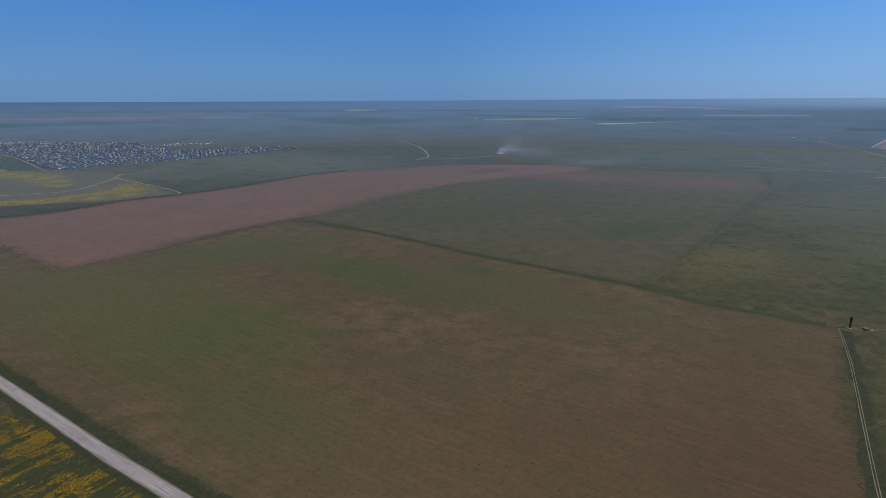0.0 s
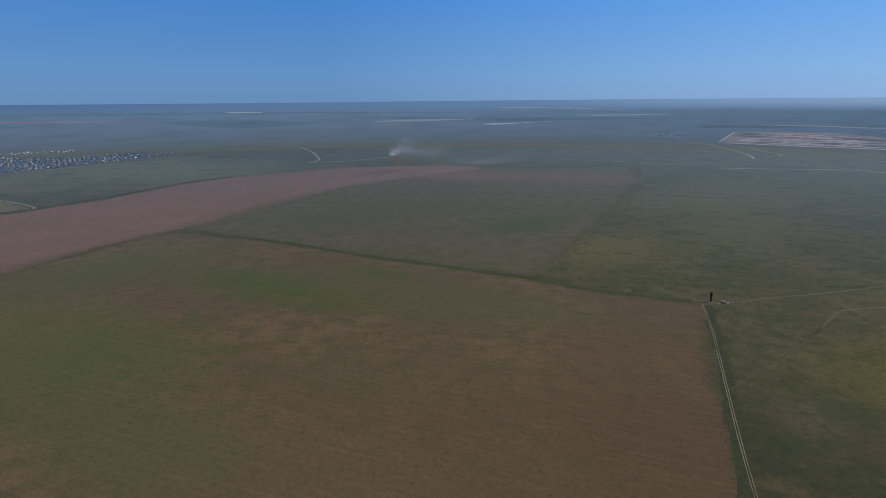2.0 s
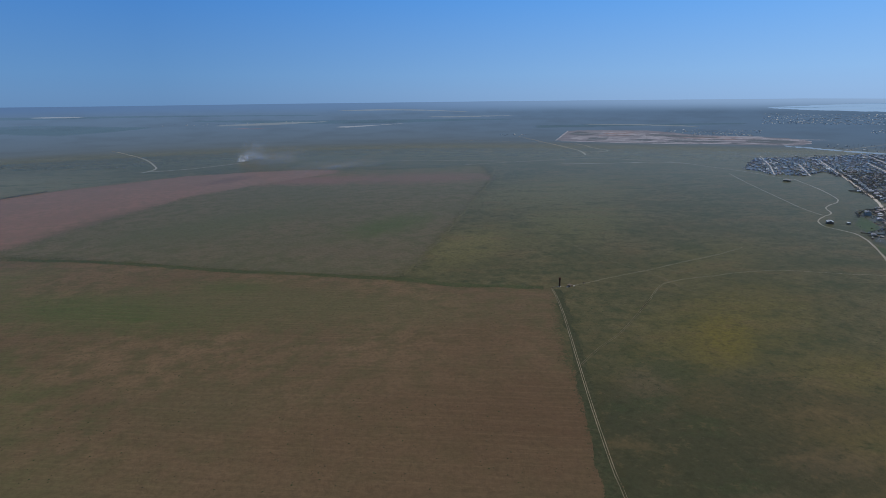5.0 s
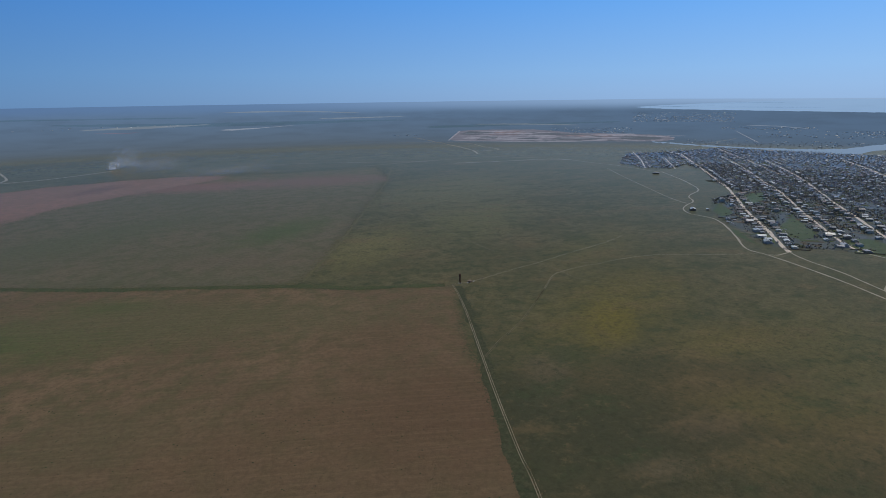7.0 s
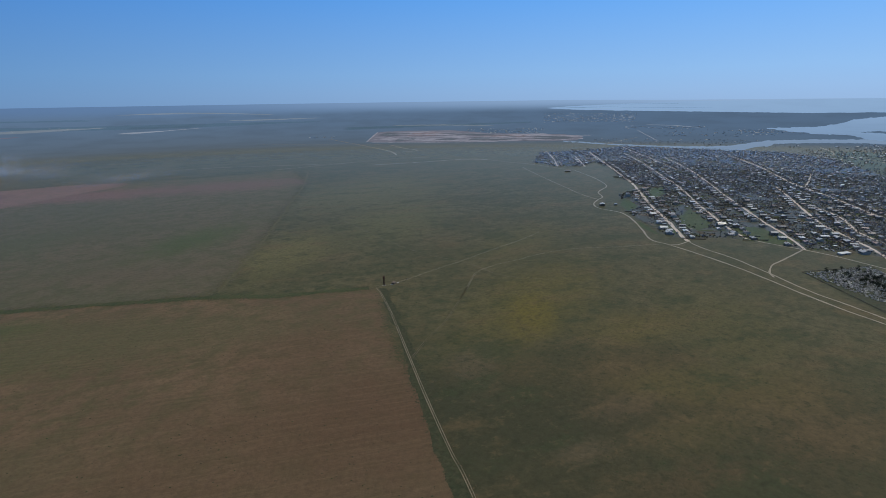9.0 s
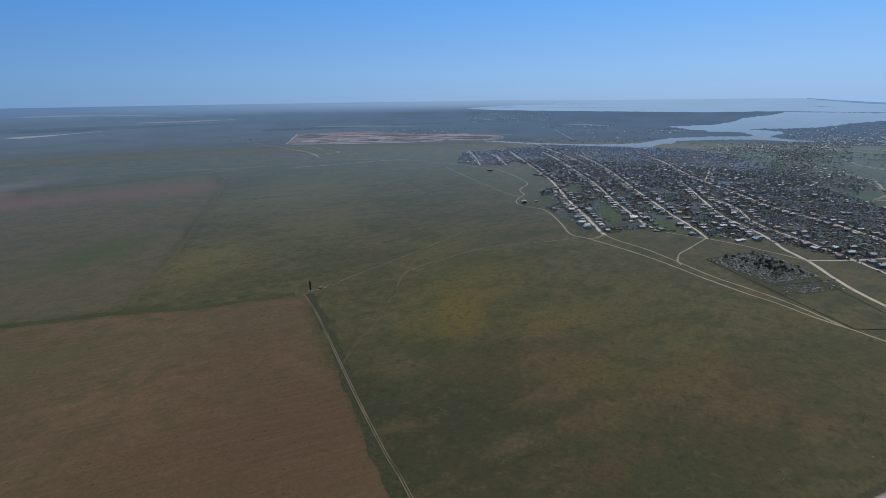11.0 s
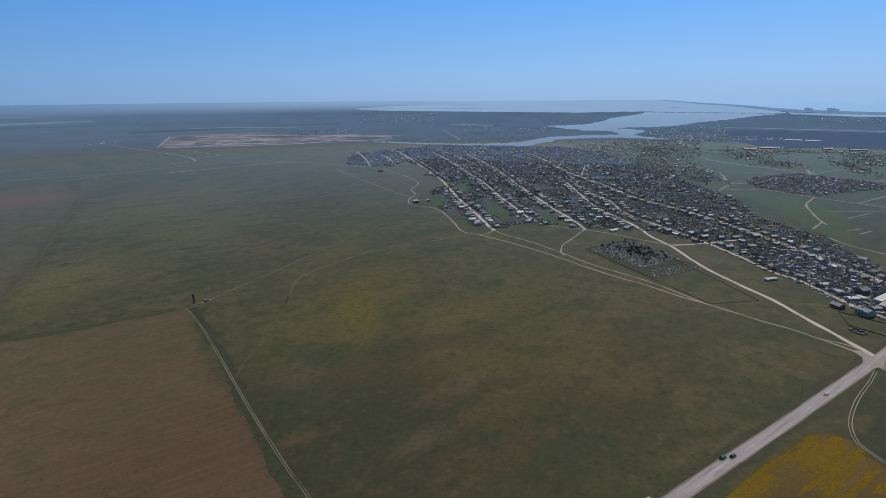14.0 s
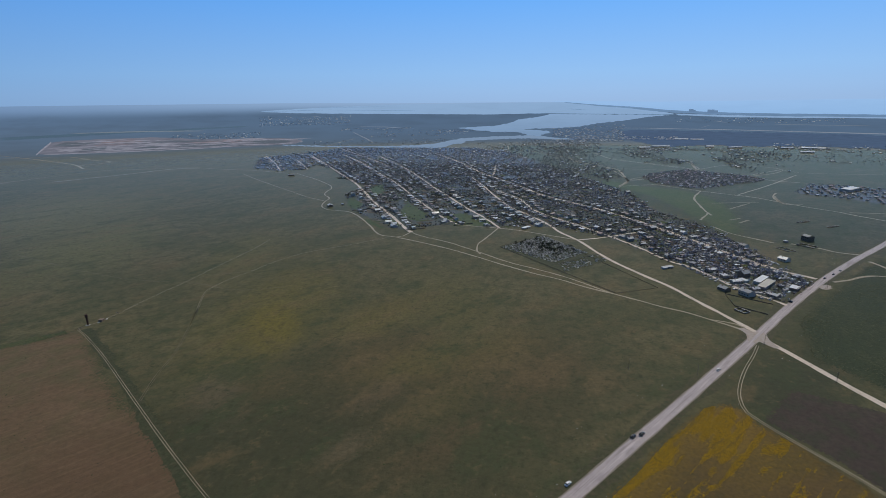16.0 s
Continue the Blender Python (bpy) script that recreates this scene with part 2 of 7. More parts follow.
GREEN = (0.068, 0.098, 0.030)
steppe = earth("steppe_grass", (0.088, 0.085, 0.039), (0.120, 0.106, 0.052), (0.070, 0.073, 0.033), 95, 2.2, fade=False, flecks=0.65, mottle=((0.160, 0.112, 0.054), (0.046, 0.062, 0.025)), spots=[
    # The first, widest spot darkens the near ground to stand in for lens vignetting.
    (245, 135, 230, 150, -35, (0.055, 0.050, 0.025), 0.82), (310, 40, 150, 90, -30, (0.070, 0.060, 0.028), 0.6), (410, 268, 170, 70, 15, (0.150, 0.122, 0.026), 0.5), (385, 262, 50, 24, 20, (0.18, 0.14, 0.016), 0.25), (300, 165, 110, 45, -35, (0.145, 0.100, 0.042), 0.5), (350, 60, 80, 36, -30, (0.155, 0.110, 0.042), 0.5),
    (255, 215, 60, 22, 40, (0.15, 0.115, 0.075), 0.5), (228, 117, 22, 12, -25, (0.19, 0.140, 0.085), 0.6), (405, 165, 70, 40, -20, (0.150, 0.118, 0.034), 0.55), (331, 108, 60, 30, -30, (0.140, 0.112, 0.038), 0.55), (283, 76, 40, 22, -30, (0.150, 0.112, 0.036), 0.55), (362, 238, 60, 26, 25, (0.165, 0.130, 0.020), 0.5), (220, 205, 40, 22, 55, (0.046, 0.052, 0.026), 0.7), (319, 183, 50, 26, 0, (0.050, 0.056, 0.026), 0.6), (285, 120, 36, 16, -20, (0.17, 0.115, 0.07), 0.4), (450, 110, 130, 60, 25, (0.125, 0.110, 0.040), 0.5), (225, 165, 110, 70, 0, (0.052, 0.054, 0.026), 0.75), (290, 60, 90, 40, -30, (0.058, 0.060, 0.028), 0.6), (340, 600, 150, 70, 40, (0.175, 0.150, 0.058), 0.7), (720, 900, 360, 200, 30, (0.155, 0.142, 0.066), 0.7),
    (560, 640, 220, 100, 30, (0.140, 0.132, 0.054), 0.7), (560, 400, 160, 60, 20, (0.125, 0.112, 0.042), 0.6), (270, 90, 30, 18, -30, (0.16, 0.115, 0.06), 0.2), (330, 20, 60, 26, -30, (0.135, 0.088, 0.042), 0.45), (250, 60, 50, 20, -30, (0.12, 0.078, 0.04), 0.45), (430, -190, 130, 70, -30, (0.050, 0.058, 0.025), 0.8), (350, -140, 90, 40, -30, (0.042, 0.048, 0.024), 0.9),
    # The spot at (1650, -150) is blued to stand in for haze.
    (1000, -330, 380, 170, -30, (0.046, 0.056, 0.025), 0.85), (1080, -60, 220, 80, 30, (0.036, 0.058, 0.019), 0.85), (1650, -150, 560, 320, 0, (0.036, 0.058, 0.042), 0.85), (-520, 1650, 620, 430, -30, (0.190, 0.180, 0.105), 0.8), (-900, 1350, 300, 260, 0, (0.20, 0.175, 0.095), 0.7), (500, 1900, 600, 300, 0, (0.12, 0.12, 0.07), 0.5)])
soil = earth("stubble_field", (0.134, 0.092, 0.052), (0.174, 0.117, 0.067), (0.098, 0.086, 0.041), 110, 2.2, streak=(-32, 2.6, 0.34), spots=[
    (90, 215, 210, 140, -30, (0.128, 0.080, 0.043), 0.65), (200, 330, 90, 60, -30, (0.118, 0.073, 0.040), 0.6), (185, 225, 110, 75, -40, (0.108, 0.063, 0.034), 0.7), (-40, 235, 170, 70, -33, (0.152, 0.102, 0.058), 0.6),
    (-70, 545, 190, 60, -35, GREEN, 0.85), (-200, 400, 130, 100, -30, (0.080, 0.105, 0.034), 0.9), (-330, 480, 220, 120, -30, (0.115, 0.115, 0.046), 0.85),
    (80, 490, 230, 70, -38, (0.102, 0.098, 0.045), 0.8), (-120, 290, 120, 55, -32, (0.105, 0.100, 0.044), 0.8), (-260, 640, 180, 90, 40, (0.095, 0.108, 0.040), 0.85),
    (0, 330, 70, 40, -30, (0.105, 0.09, 0.045), 0.6), (40, 560, 60, 30, -30, GREEN, 0.5)])
soil_far = earth("fallow_field", (0.116, 0.104, 0.062), (0.140, 0.112, 0.070), (0.094, 0.094, 0.050), 150, 3, streak=(-38, 3, 0.15), tint=(1.0, 0.65, 0.43), spots=[
    (290, 760, 130, 60, 30, GREEN, 0.7), (60, 900, 200, 100, 20, (0.092, 0.10, 0.05), 0.7), (560, 1230, 280, 130, -20, (0.185, 0.106, 0.088), 0.85),
    (300, 1330, 220, 110, -20, (0.205, 0.110, 0.092), 0.95), (180, 640, 120, 40, -35, (0.135, 0.105, 0.07), 0.6)])
red_soil = earth("red_ploughland", (0.240, 0.136, 0.108), (0.205, 0.124, 0.097), (0.182, 0.122, 0.092), 110, 3.5, streak=(52, 5, 0.08), bump=0.4, flecks=0.25, tint=(1.0, 0.65, 0.47), spots=[
    (-120, 980, 230, 60, 58, (0.115, 0.096, 0.060), 0.8), (-330, 700, 160, 40, 55, (0.12, 0.095, 0.055), 0.6), (120, 1440, 120, 50, 50, (0.13, 0.085, 0.075), 0.7)])
verge = earth("verge_grass", (0.042, 0.053, 0.024), (0.056, 0.062, 0.029), (0.072, 0.068, 0.034), 25, 1.5, flecks=0.7)
verge_thin = earth("thin_verge_grass", (0.060, 0.063, 0.030), (0.075, 0.073, 0.036), (0.088, 0.076, 0.042), 25, 1.5, flecks=0.6)
verge_pale = earth("dry_verge", (0.125, 0.112, 0.055), (0.145, 0.122, 0.065), (0.105, 0.10, 0.045), 25, 1.5)
ditch_grass = earth("ditch_grass", (0.052, 0.070, 0.024), (0.075, 0.088, 0.034), (0.085, 0.085, 0.038), 30, 1.5, flecks=0.7)
dark_plough = earth("dark_ploughland", (0.054, 0.039, 0.032), (0.064, 0.048, 0.037), (0.046, 0.045, 0.027), 70, 2.0, streak=(35, 2, 0.15))
meadow = earth("fresh_meadow", (0.066, 0.090, 0.032), (0.090, 0.100, 0.042), (0.058, 0.080, 0.030), 60, 2.0, flecks=0.5, tint=(0.60, 0.60, 0.38))
heath = earth("dull_heath", (0.060, 0.066, 0.040), (0.084, 0.080, 0.050), (0.048, 0.060, 0.034), 120, 3.0, flecks=0.6, tint=(0.70, 0.62, 0.44), mottle=((0.125, 0.100, 0.062), (0.030, 0.050, 0.022)))
rough_pasture = earth("rough_pasture", (0.036, 0.050, 0.021), (0.052, 0.062, 0.028), (0.030, 0.043, 0.018), 30, 1.6, flecks=0.7)
# The bluer gloss tint stands in for haze over the village.
yard_earth = earth("village_ground", (0.082, 0.086, 0.062), (0.125, 0.116, 0.100), (0.068, 0.086, 0.048), 22, 1.2, flecks=0.7, tint=(0.72, 0.77, 0.88))
rape_ground = earth("rape_field_ground", (0.084, 0.062, 0.023), (0.110, 0.073, 0.025), (0.120, 0.078, 0.020), 26, 1.3, streak=(-32, 1.0, 0.3), flecks=0.6, spots=[
    (297, -88, 52, 30, -13, (0.25, 0.145, 0.012), 0.55), (245, -40, 95, 16, -30, (0.21, 0.13, 0.012), 0.5), (270, -112, 60, 18, -35, (0.15, 0.10, 0.014), 0.4), (225, -95, 50, 18, -40, (0.115, 0.068, 0.030), 0.7)])
rape_green = earth("young_rape_ground", (0.040, 0.054, 0.022), (0.054, 0.062, 0.026), (0.075, 0.066, 0.022), 18, 1.3, streak=(58, 1.2, 0.4), flecks=0.6)
far_rape = earth("flowering_field", (0.40, 0.29, 0.035), (0.21, 0.175, 0.055), (0.16, 0.14, 0.06), 40, 5, streak=(52, 6, 0.5), contrast=(0.44, 0.56))
dry_field = earth("dry_stubble", (0.165, 0.140, 0.085), (0.195, 0.160, 0.095), (0.150, 0.140, 0.085), 120, 5, streak=(52, 6, 0.3))
chalk = plain("pale_gravel", (0.56, 0.475, 0.395), (0.67, 0.575, 0.49), 0.6, 0.95, flat=True)
chalk_dim = plain("dusty_earth", (0.31, 0.265, 0.195), (0.38, 0.325, 0.245), 0.5, 0.95, flat=True)
chalk_grassy = plain("grassed_earth", (0.25, 0.21, 0.15), (0.31, 0.26, 0.19), 0.5, 0.95, flat=True)
chalk_trace = plain("overgrown_ruts", (0.128, 0.108, 0.070), (0.155, 0.128, 0.085), 0.4, 0.95, flat=True)
chalk_faint = plain("worn_grass", (0.225, 0.19, 0.132), (0.285, 0.24, 0.172), 0.4, 0.95, flat=True)
tarmac = plain("weathered_asphalt", (0.385, 0.332, 0.335), (0.44, 0.38, 0.385), 0.35, 0.9, bump=0.1, flat=True, worn=-32.0)
tarmac_edge = plain("road_shoulder", (0.20, 0.17, 0.14), (0.29, 0.25, 0.21), 0.6, 0.95, flat=True)
dusty_tar = earth("dusty_road_mouth", (0.40, 0.35, 0.32), (0.43, 0.37, 0.33), (0.36, 0.29, 0.25), 12, 0.8, flecks=0.2)
patch_tar = plain("asphalt_patch", (0.19, 0.175, 0.17), (0.25, 0.23, 0.22), 0.8, 0.9)

# All of these glow, with the blue of the haze put into their colours.
far_land = distant("glowing_far_plain", (0.094, 0.122, 0.150), (0.118, 0.200, 0.335), begin=2450, meld=(2290, 2720), patch=0.16)
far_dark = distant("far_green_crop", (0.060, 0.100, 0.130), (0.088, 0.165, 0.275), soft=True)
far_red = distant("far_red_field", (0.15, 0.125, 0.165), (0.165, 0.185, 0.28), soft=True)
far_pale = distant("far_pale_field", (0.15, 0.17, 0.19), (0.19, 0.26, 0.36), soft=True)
spit_m = distant("far_spit_glow", (0.085, 0.15, 0.25), (0.18, 0.31, 0.52), soft="edge")
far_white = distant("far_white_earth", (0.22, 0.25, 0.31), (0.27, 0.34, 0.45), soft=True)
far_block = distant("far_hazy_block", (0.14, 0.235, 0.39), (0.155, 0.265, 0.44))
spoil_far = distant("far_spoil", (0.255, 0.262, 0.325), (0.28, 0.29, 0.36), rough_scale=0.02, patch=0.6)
hazed_wood = distant("hazed_wood", (0.060, 0.100, 0.180), (0.066, 0.118, 0.225), rough_scale=0.02, soft="edge", patch=0.35)
hazed_quarry_soil = distant("hazed_quarry_soil", (0.150, 0.155, 0.200), (0.165, 0.172, 0.222), rough_scale=0.014, soft="edge", patch=0.4)
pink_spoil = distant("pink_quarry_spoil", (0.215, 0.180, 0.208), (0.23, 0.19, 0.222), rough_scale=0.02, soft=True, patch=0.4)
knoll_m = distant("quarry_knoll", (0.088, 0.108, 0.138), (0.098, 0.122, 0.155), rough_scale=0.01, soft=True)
# The water glows in the colour of the sky it would mirror.
lake_m = distant("hazy_lake_glow", (0.225, 0.35, 0.54), (0.265, 0.42, 0.65), soft="edge", patch=0.08)
bay_m = distant("hazy_bay_glow", (0.195, 0.305, 0.475), (0.27, 0.42, 0.65), soft="edge", patch=0.12)
sea_m = distant("hazy_sea_glow", (0.235, 0.42, 0.70), (0.315, 0.52, 0.83), soft="edge", patch=0.05)
river_m = distant("inlet_glow", (0.185, 0.27, 0.40), (0.215, 0.315, 0.47), begin=2200, soft="edge", patch=0.12)

VARIED = {
    "house_wall": [(0.42, 0.345, 0.26), (0.32, 0.245, 0.18), (0.55, 0.49, 0.40), (0.28, 0.185, 0.135), (0.38, 0.325, 0.25), (0.26, 0.225, 0.19), (0.66, 0.59, 0.49)],
    "house_roof": [(0.26, 0.27, 0.30), (0.36, 0.38, 0.42), (0.19, 0.165, 0.17), (0.33, 0.23, 0.225), (0.80, 0.82, 0.85), (0.27, 0.29, 0.33), (0.47, 0.49, 0.53), (0.22, 0.205, 0.215), (0.62, 0.64, 0.67), (0.28, 0.225, 0.23), (0.38, 0.40, 0.45)],
    # Far walls are paled and far roofs blued to stand in for haze.
    "hazed_far_wall": [(0.56, 0.54, 0.50), (0.49, 0.47, 0.44), (0.76, 0.73, 0.68), (0.42, 0.39, 0.36), (0.38, 0.36, 0.34)],
    "hazed_far_roof": [(0.48, 0.54, 0.66), (0.36, 0.42, 0.53), (0.58, 0.64, 0.74), (0.33, 0.29, 0.36), (0.28, 0.33, 0.42), (0.39, 0.44, 0.54), (0.76, 0.81, 0.88), (0.32, 0.27, 0.33), (0.92, 0.95, 0.98), (0.27, 0.32, 0.40)],
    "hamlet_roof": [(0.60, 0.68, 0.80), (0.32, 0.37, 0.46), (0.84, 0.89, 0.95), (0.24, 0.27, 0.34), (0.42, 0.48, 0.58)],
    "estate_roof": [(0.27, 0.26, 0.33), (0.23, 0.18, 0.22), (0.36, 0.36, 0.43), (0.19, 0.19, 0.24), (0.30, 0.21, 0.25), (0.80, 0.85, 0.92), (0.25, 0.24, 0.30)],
    "dacha_wall": [(0.34, 0.34, 0.36), (0.22, 0.22, 0.23), (0.50, 0.51, 0.53), (0.12, 0.12, 0.13), (0.17, 0.17, 0.18), (0.15, 0.15, 0.16)],
    "garden_bed": [(0.10, 0.078, 0.055), (0.075, 0.060, 0.045), (0.06, 0.092, 0.034), (0.13, 0.105, 0.078), (0.055, 0.082, 0.032), (0.17, 0.15, 0.12), (0.045, 0.075, 0.028)],
    # Shrub tones are shifted to blue in place of haze over the village.
    "hazed_garden_shrub": [(0.225, 0.225, 0.26), (0.15, 0.165, 0.125), (0.275, 0.27, 0.315), (0.14, 0.148, 0.165), (0.11, 0.14, 0.085), (0.19, 0.19, 0.24)],
    "litter": [(0.46, 0.47, 0.51), (0.30, 0.29, 0.30), (0.76, 0.78, 0.82), (0.22, 0.20, 0.20), (0.36, 0.35, 0.37), (0.30, 0.20, 0.175), (0.26, 0.22, 0.24)],
    # Twig tones carry the pale blue of haze in their base colour.
    "hazed_bare_twigs": [(0.32, 0.355, 0.51), (0.42, 0.45, 0.60), (0.25, 0.285, 0.37), (0.20, 0.25, 0.25), (0.25, 0.275, 0.41), (0.30, 0.335, 0.49)],
    "grave_stone": [(0.58, 0.56, 0.52), (0.40, 0.39, 0.36), (0.68, 0.66, 0.62), (0.16, 0.155, 0.15), (0.30, 0.29, 0.27), (0.22, 0.21, 0.18)],
    "rape_flower": [(0.46, 0.265, 0.014), (0.37, 0.215, 0.017), (0.29, 0.17, 0.020), (0.21, 0.13, 0.022), (0.14, 0.10, 0.024), (0.25, 0.15, 0.020)],
    "weed": [(0.060, 0.064, 0.034), (0.085, 0.068, 0.044), (0.052, 0.070, 0.032), (0.105, 0.085, 0.055)],
}
wall_m = plain("house_wall", (0.5, 0.47, 0.43), (0.42, 0.39, 0.35), 1.5, 0.9, vary="object")
roof_m = plain("house_roof", (0.32, 0.32, 0.33), (0.24, 0.24, 0.25), 1.0, 0.6, vary="object")
far_wall_m = plain("hazed_far_wall", (0.4, 0.39, 0.38), (0.3, 0.3, 0.3), 1.0, 0.9, vary="island")
far_roof_m = plain("hazed_far_roof", (0.3, 0.3, 0.32), (0.22, 0.22, 0.24), 1.0, 0.7, vary="island")
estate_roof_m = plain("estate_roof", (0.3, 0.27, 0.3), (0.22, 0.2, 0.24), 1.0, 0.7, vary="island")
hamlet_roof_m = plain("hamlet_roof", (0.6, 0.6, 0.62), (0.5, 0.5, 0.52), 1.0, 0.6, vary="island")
dacha_m = plain("dacha_wall", (0.55, 0.54, 0.52), (0.4, 0.4, 0.4), 1.0, 0.8, vary="island")
twig_m = plain("hazed_bare_twigs", (0.12, 0.112, 0.10), (0.09, 0.088, 0.08), 3.0, 0.95, spec=0.1, vary="island")


def airy(m, gaps):
    """Sprays of fine twigs with open air between them, which pass light on to their shaded side."""
    tree = m.node_tree
    out = tree.nodes["Material Output"]
    through_light = node(tree, "ShaderNodeBsdfTranslucent")
    tree.links.new(tree.nodes["Principled BSDF"].inputs["Base Color"].links[0].from_socket, through_light.inputs["Color"])
    lit_side = node(tree, "ShaderNodeMixShader", Fac=0.5)
    tree.links.new(out.inputs["Surface"].links[0].from_socket, lit_side.inputs[1])
    tree.links.new(through_light.outputs[0], lit_side.inputs[2])
    mx = node(tree, "ShaderNodeMixShader", Fac=gaps)
    tree.links.new(lit_side.outputs[0], mx.inputs[1])
    tree.links.new(tree.nodes.new("ShaderNodeBsdfTransparent").outputs[0], mx.inputs[2])
    tree.links.new(mx.outputs[0], out.inputs["Surface"])


airy(twig_m, 0.5)
yew_m = plain("dark_evergreen", (0.040, 0.050, 0.034), (0.055, 0.062, 0.044), 3.0, 0.95, spec=0.1)
# Scrub is lightened and blued to imitate haze over distant growth.
scrub_m = plain("hazed_scrub_twigs", (0.19, 0.21, 0.23), (0.25, 0.27, 0.30), 3.0, 0.95, spec=0.1)
airy(scrub_m, 0.25)
shrub_m = plain("low_shrub", (0.085, 0.098, 0.056), (0.11, 0.118, 0.070), 3.0, 0.95, spec=0.1)
bark_m = plain("bark", (0.06, 0.048, 0.038), (0.085, 0.07, 0.055), 6.0, 0.95, spec=0.1)
grave_m = plain("grave_stone", (0.5, 0.5, 0.5), (0.4, 0.4, 0.4), 3.0, 0.6, vary="island")
rape_m = plain("rape_flower", (0.5, 0.32, 0.02), (0.4, 0.27, 0.02), 2.0, 0.9, spec=0.1, vary="island")
weed_m = plain("weed", (0.05, 0.055, 0.03), (0.04, 0.05, 0.03), 2.0, 0.95, spec=0.1, vary="island")
bed_m = plain("garden_bed", (0.1, 0.08, 0.05), (0.08, 0.07, 0.04), 0.8, 0.95, spec=0.1, vary="island")
garden_m = plain("hazed_garden_shrub", (0.11, 0.11, 0.08), (0.09, 0.09, 0.06), 2.0, 0.95, spec=0.1, vary="island")
airy(garden_m, 0.3)
litter_m = plain("litter", (0.7, 0.7, 0.7), (0.5, 0.5, 0.5), 3.0, 0.7, vary="island")
glass_m = plain("dark_window_glass", (0.03, 0.035, 0.045), (0.04, 0.045, 0.05), 1.0, 0.15, spec=0.6, bump=0.0)
door_m = plain("painted_door", (0.12, 0.08, 0.06), (0.16, 0.11, 0.08), 2.0, 0.6)
brick_m = plain("chimney_brick", (0.25, 0.13, 0.09), (0.2, 0.11, 0.08), 4.0, 0.9)
concrete_m = plain("concrete", (0.38, 0.37, 0.35), (0.46, 0.45, 0.43), 1.2, 0.9)
darkwall_m = plain("dark_masonry", (0.175, 0.132, 0.10), (0.225, 0.175, 0.135), 1.0, 0.9)
rust_m = plain("rusty_steel", (0.075, 0.042, 0.028), (0.11, 0.06, 0.04), 2.5, 0.75, metal=0.3)
white_roof = plain("white_sheet_roof", (0.60, 0.61, 0.62), (0.52, 0.53, 0.55), 0.8, 0.45, metal=0.1)
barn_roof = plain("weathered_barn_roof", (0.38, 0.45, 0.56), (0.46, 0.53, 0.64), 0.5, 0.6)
cream_roof = plain("cream_sheet_roof", (0.44, 0.40, 0.33), (0.38, 0.35, 0.30), 0.8, 0.5)
grey_roof = plain("grey_slate_roof", (0.28, 0.29, 0.30), (0.35, 0.36, 0.38), 0.8, 0.7)
blue_wall = plain("blue_grey_render", (0.41, 0.375, 0.335), (0.46, 0.42, 0.375), 1.0, 0.85)
blue_roof = plain("blue_sheet_roof", (0.31, 0.32, 0.35), (0.35, 0.355, 0.37), 1.0, 0.5)
wood_m = plain("weathered_timber", (0.15, 0.125, 0.10), (0.20, 0.17, 0.14), 5.0, 0.9)
car_white = plain("white_car_paint", (0.75, 0.75, 0.75), (0.72, 0.72, 0.73), 1.0, 0.25, spec=0.6, bump=0.0)
car_dark = plain("dark_car_paint", (0.02, 0.022, 0.026), (0.025, 0.027, 0.03), 1.0, 0.25, spec=0.6, bump=0.0)
car_grey = plain("silver_car_paint", (0.42, 0.43, 0.45), (0.40, 0.41, 0.43), 1.0, 0.28, metal=0.5, bump=0.0)
tyre_m = plain("tyre_rubber", (0.02, 0.02, 0.02), (0.03, 0.03, 0.03), 4.0, 0.9)


def haze_puff(name, colour, alpha, scale):
    """Smoke that is dense in its middle and fades out towards the rims of its sheet."""
    m, tree, b, at = start(name, 1.0, 0.0)
    b.inputs["Base Color"].default_value = (*colour, 1)
    b.inputs["Emission Color"].default_value = (0, 0, 0, 1)
    total = span(tree, grain(tree, at, scale, detail=5.0), 0.36, 0.64)
    sep = tree.nodes.new("ShaderNodeSeparateXYZ")
    tree.links.new(tree.nodes["Texture Coordinate"].outputs["Generated"], sep.inputs[0])
    for axis, lo, hi in (("X", 0.0, 0.35), ("X", 1.0, 0.45), ("Z", 0.0, 0.12), ("Z", 1.0, 0.35)):
        k = node(tree, "ShaderNodeMath")
        k.operation = "MULTIPLY"
        tree.links.new(total, k.inputs[0])
        tree.links.new(span(tree, sep.outputs[axis], lo, hi), k.inputs[1])
        total = k.outputs[0]
    k = node(tree, "ShaderNodeMath")
    k.operation = "MULTIPLY"
    k.inputs[1].default_value = alpha
    tree.links.new(total, k.inputs[0])
    # Light passes through it to either side.
    out = tree.nodes["Material Output"]
    both, clear_way, mx, mx2 = node(tree, "ShaderNodeBsdfTranslucent"), tree.nodes.new("ShaderNodeBsdfTransparent"), tree.nodes.new("ShaderNodeMixShader"), tree.nodes.new("ShaderNodeMixShader")
    both.inputs["Color"].default_value = (*colour, 1)
    tree.links.new(b.outputs[0], mx.inputs[1])
    tree.links.new(both.outputs[0], mx.inputs[2])
    tree.links.new(k.outputs[0], mx2.inputs[0])
    tree.links.new(clear_way.outputs[0], mx2.inputs[1])
    tree.links.new(mx.outputs[0], mx2.inputs[2])
    tree.links.new(mx2.outputs[0], out.inputs["Surface"])
    return m


smoke_m = haze_puff("white_smoke", (0.9, 0.91, 0.93), 0.85, 0.11)
wisp_m = haze_puff("blue_smoke", (0.78, 0.83, 0.93), 0.26, 0.035)
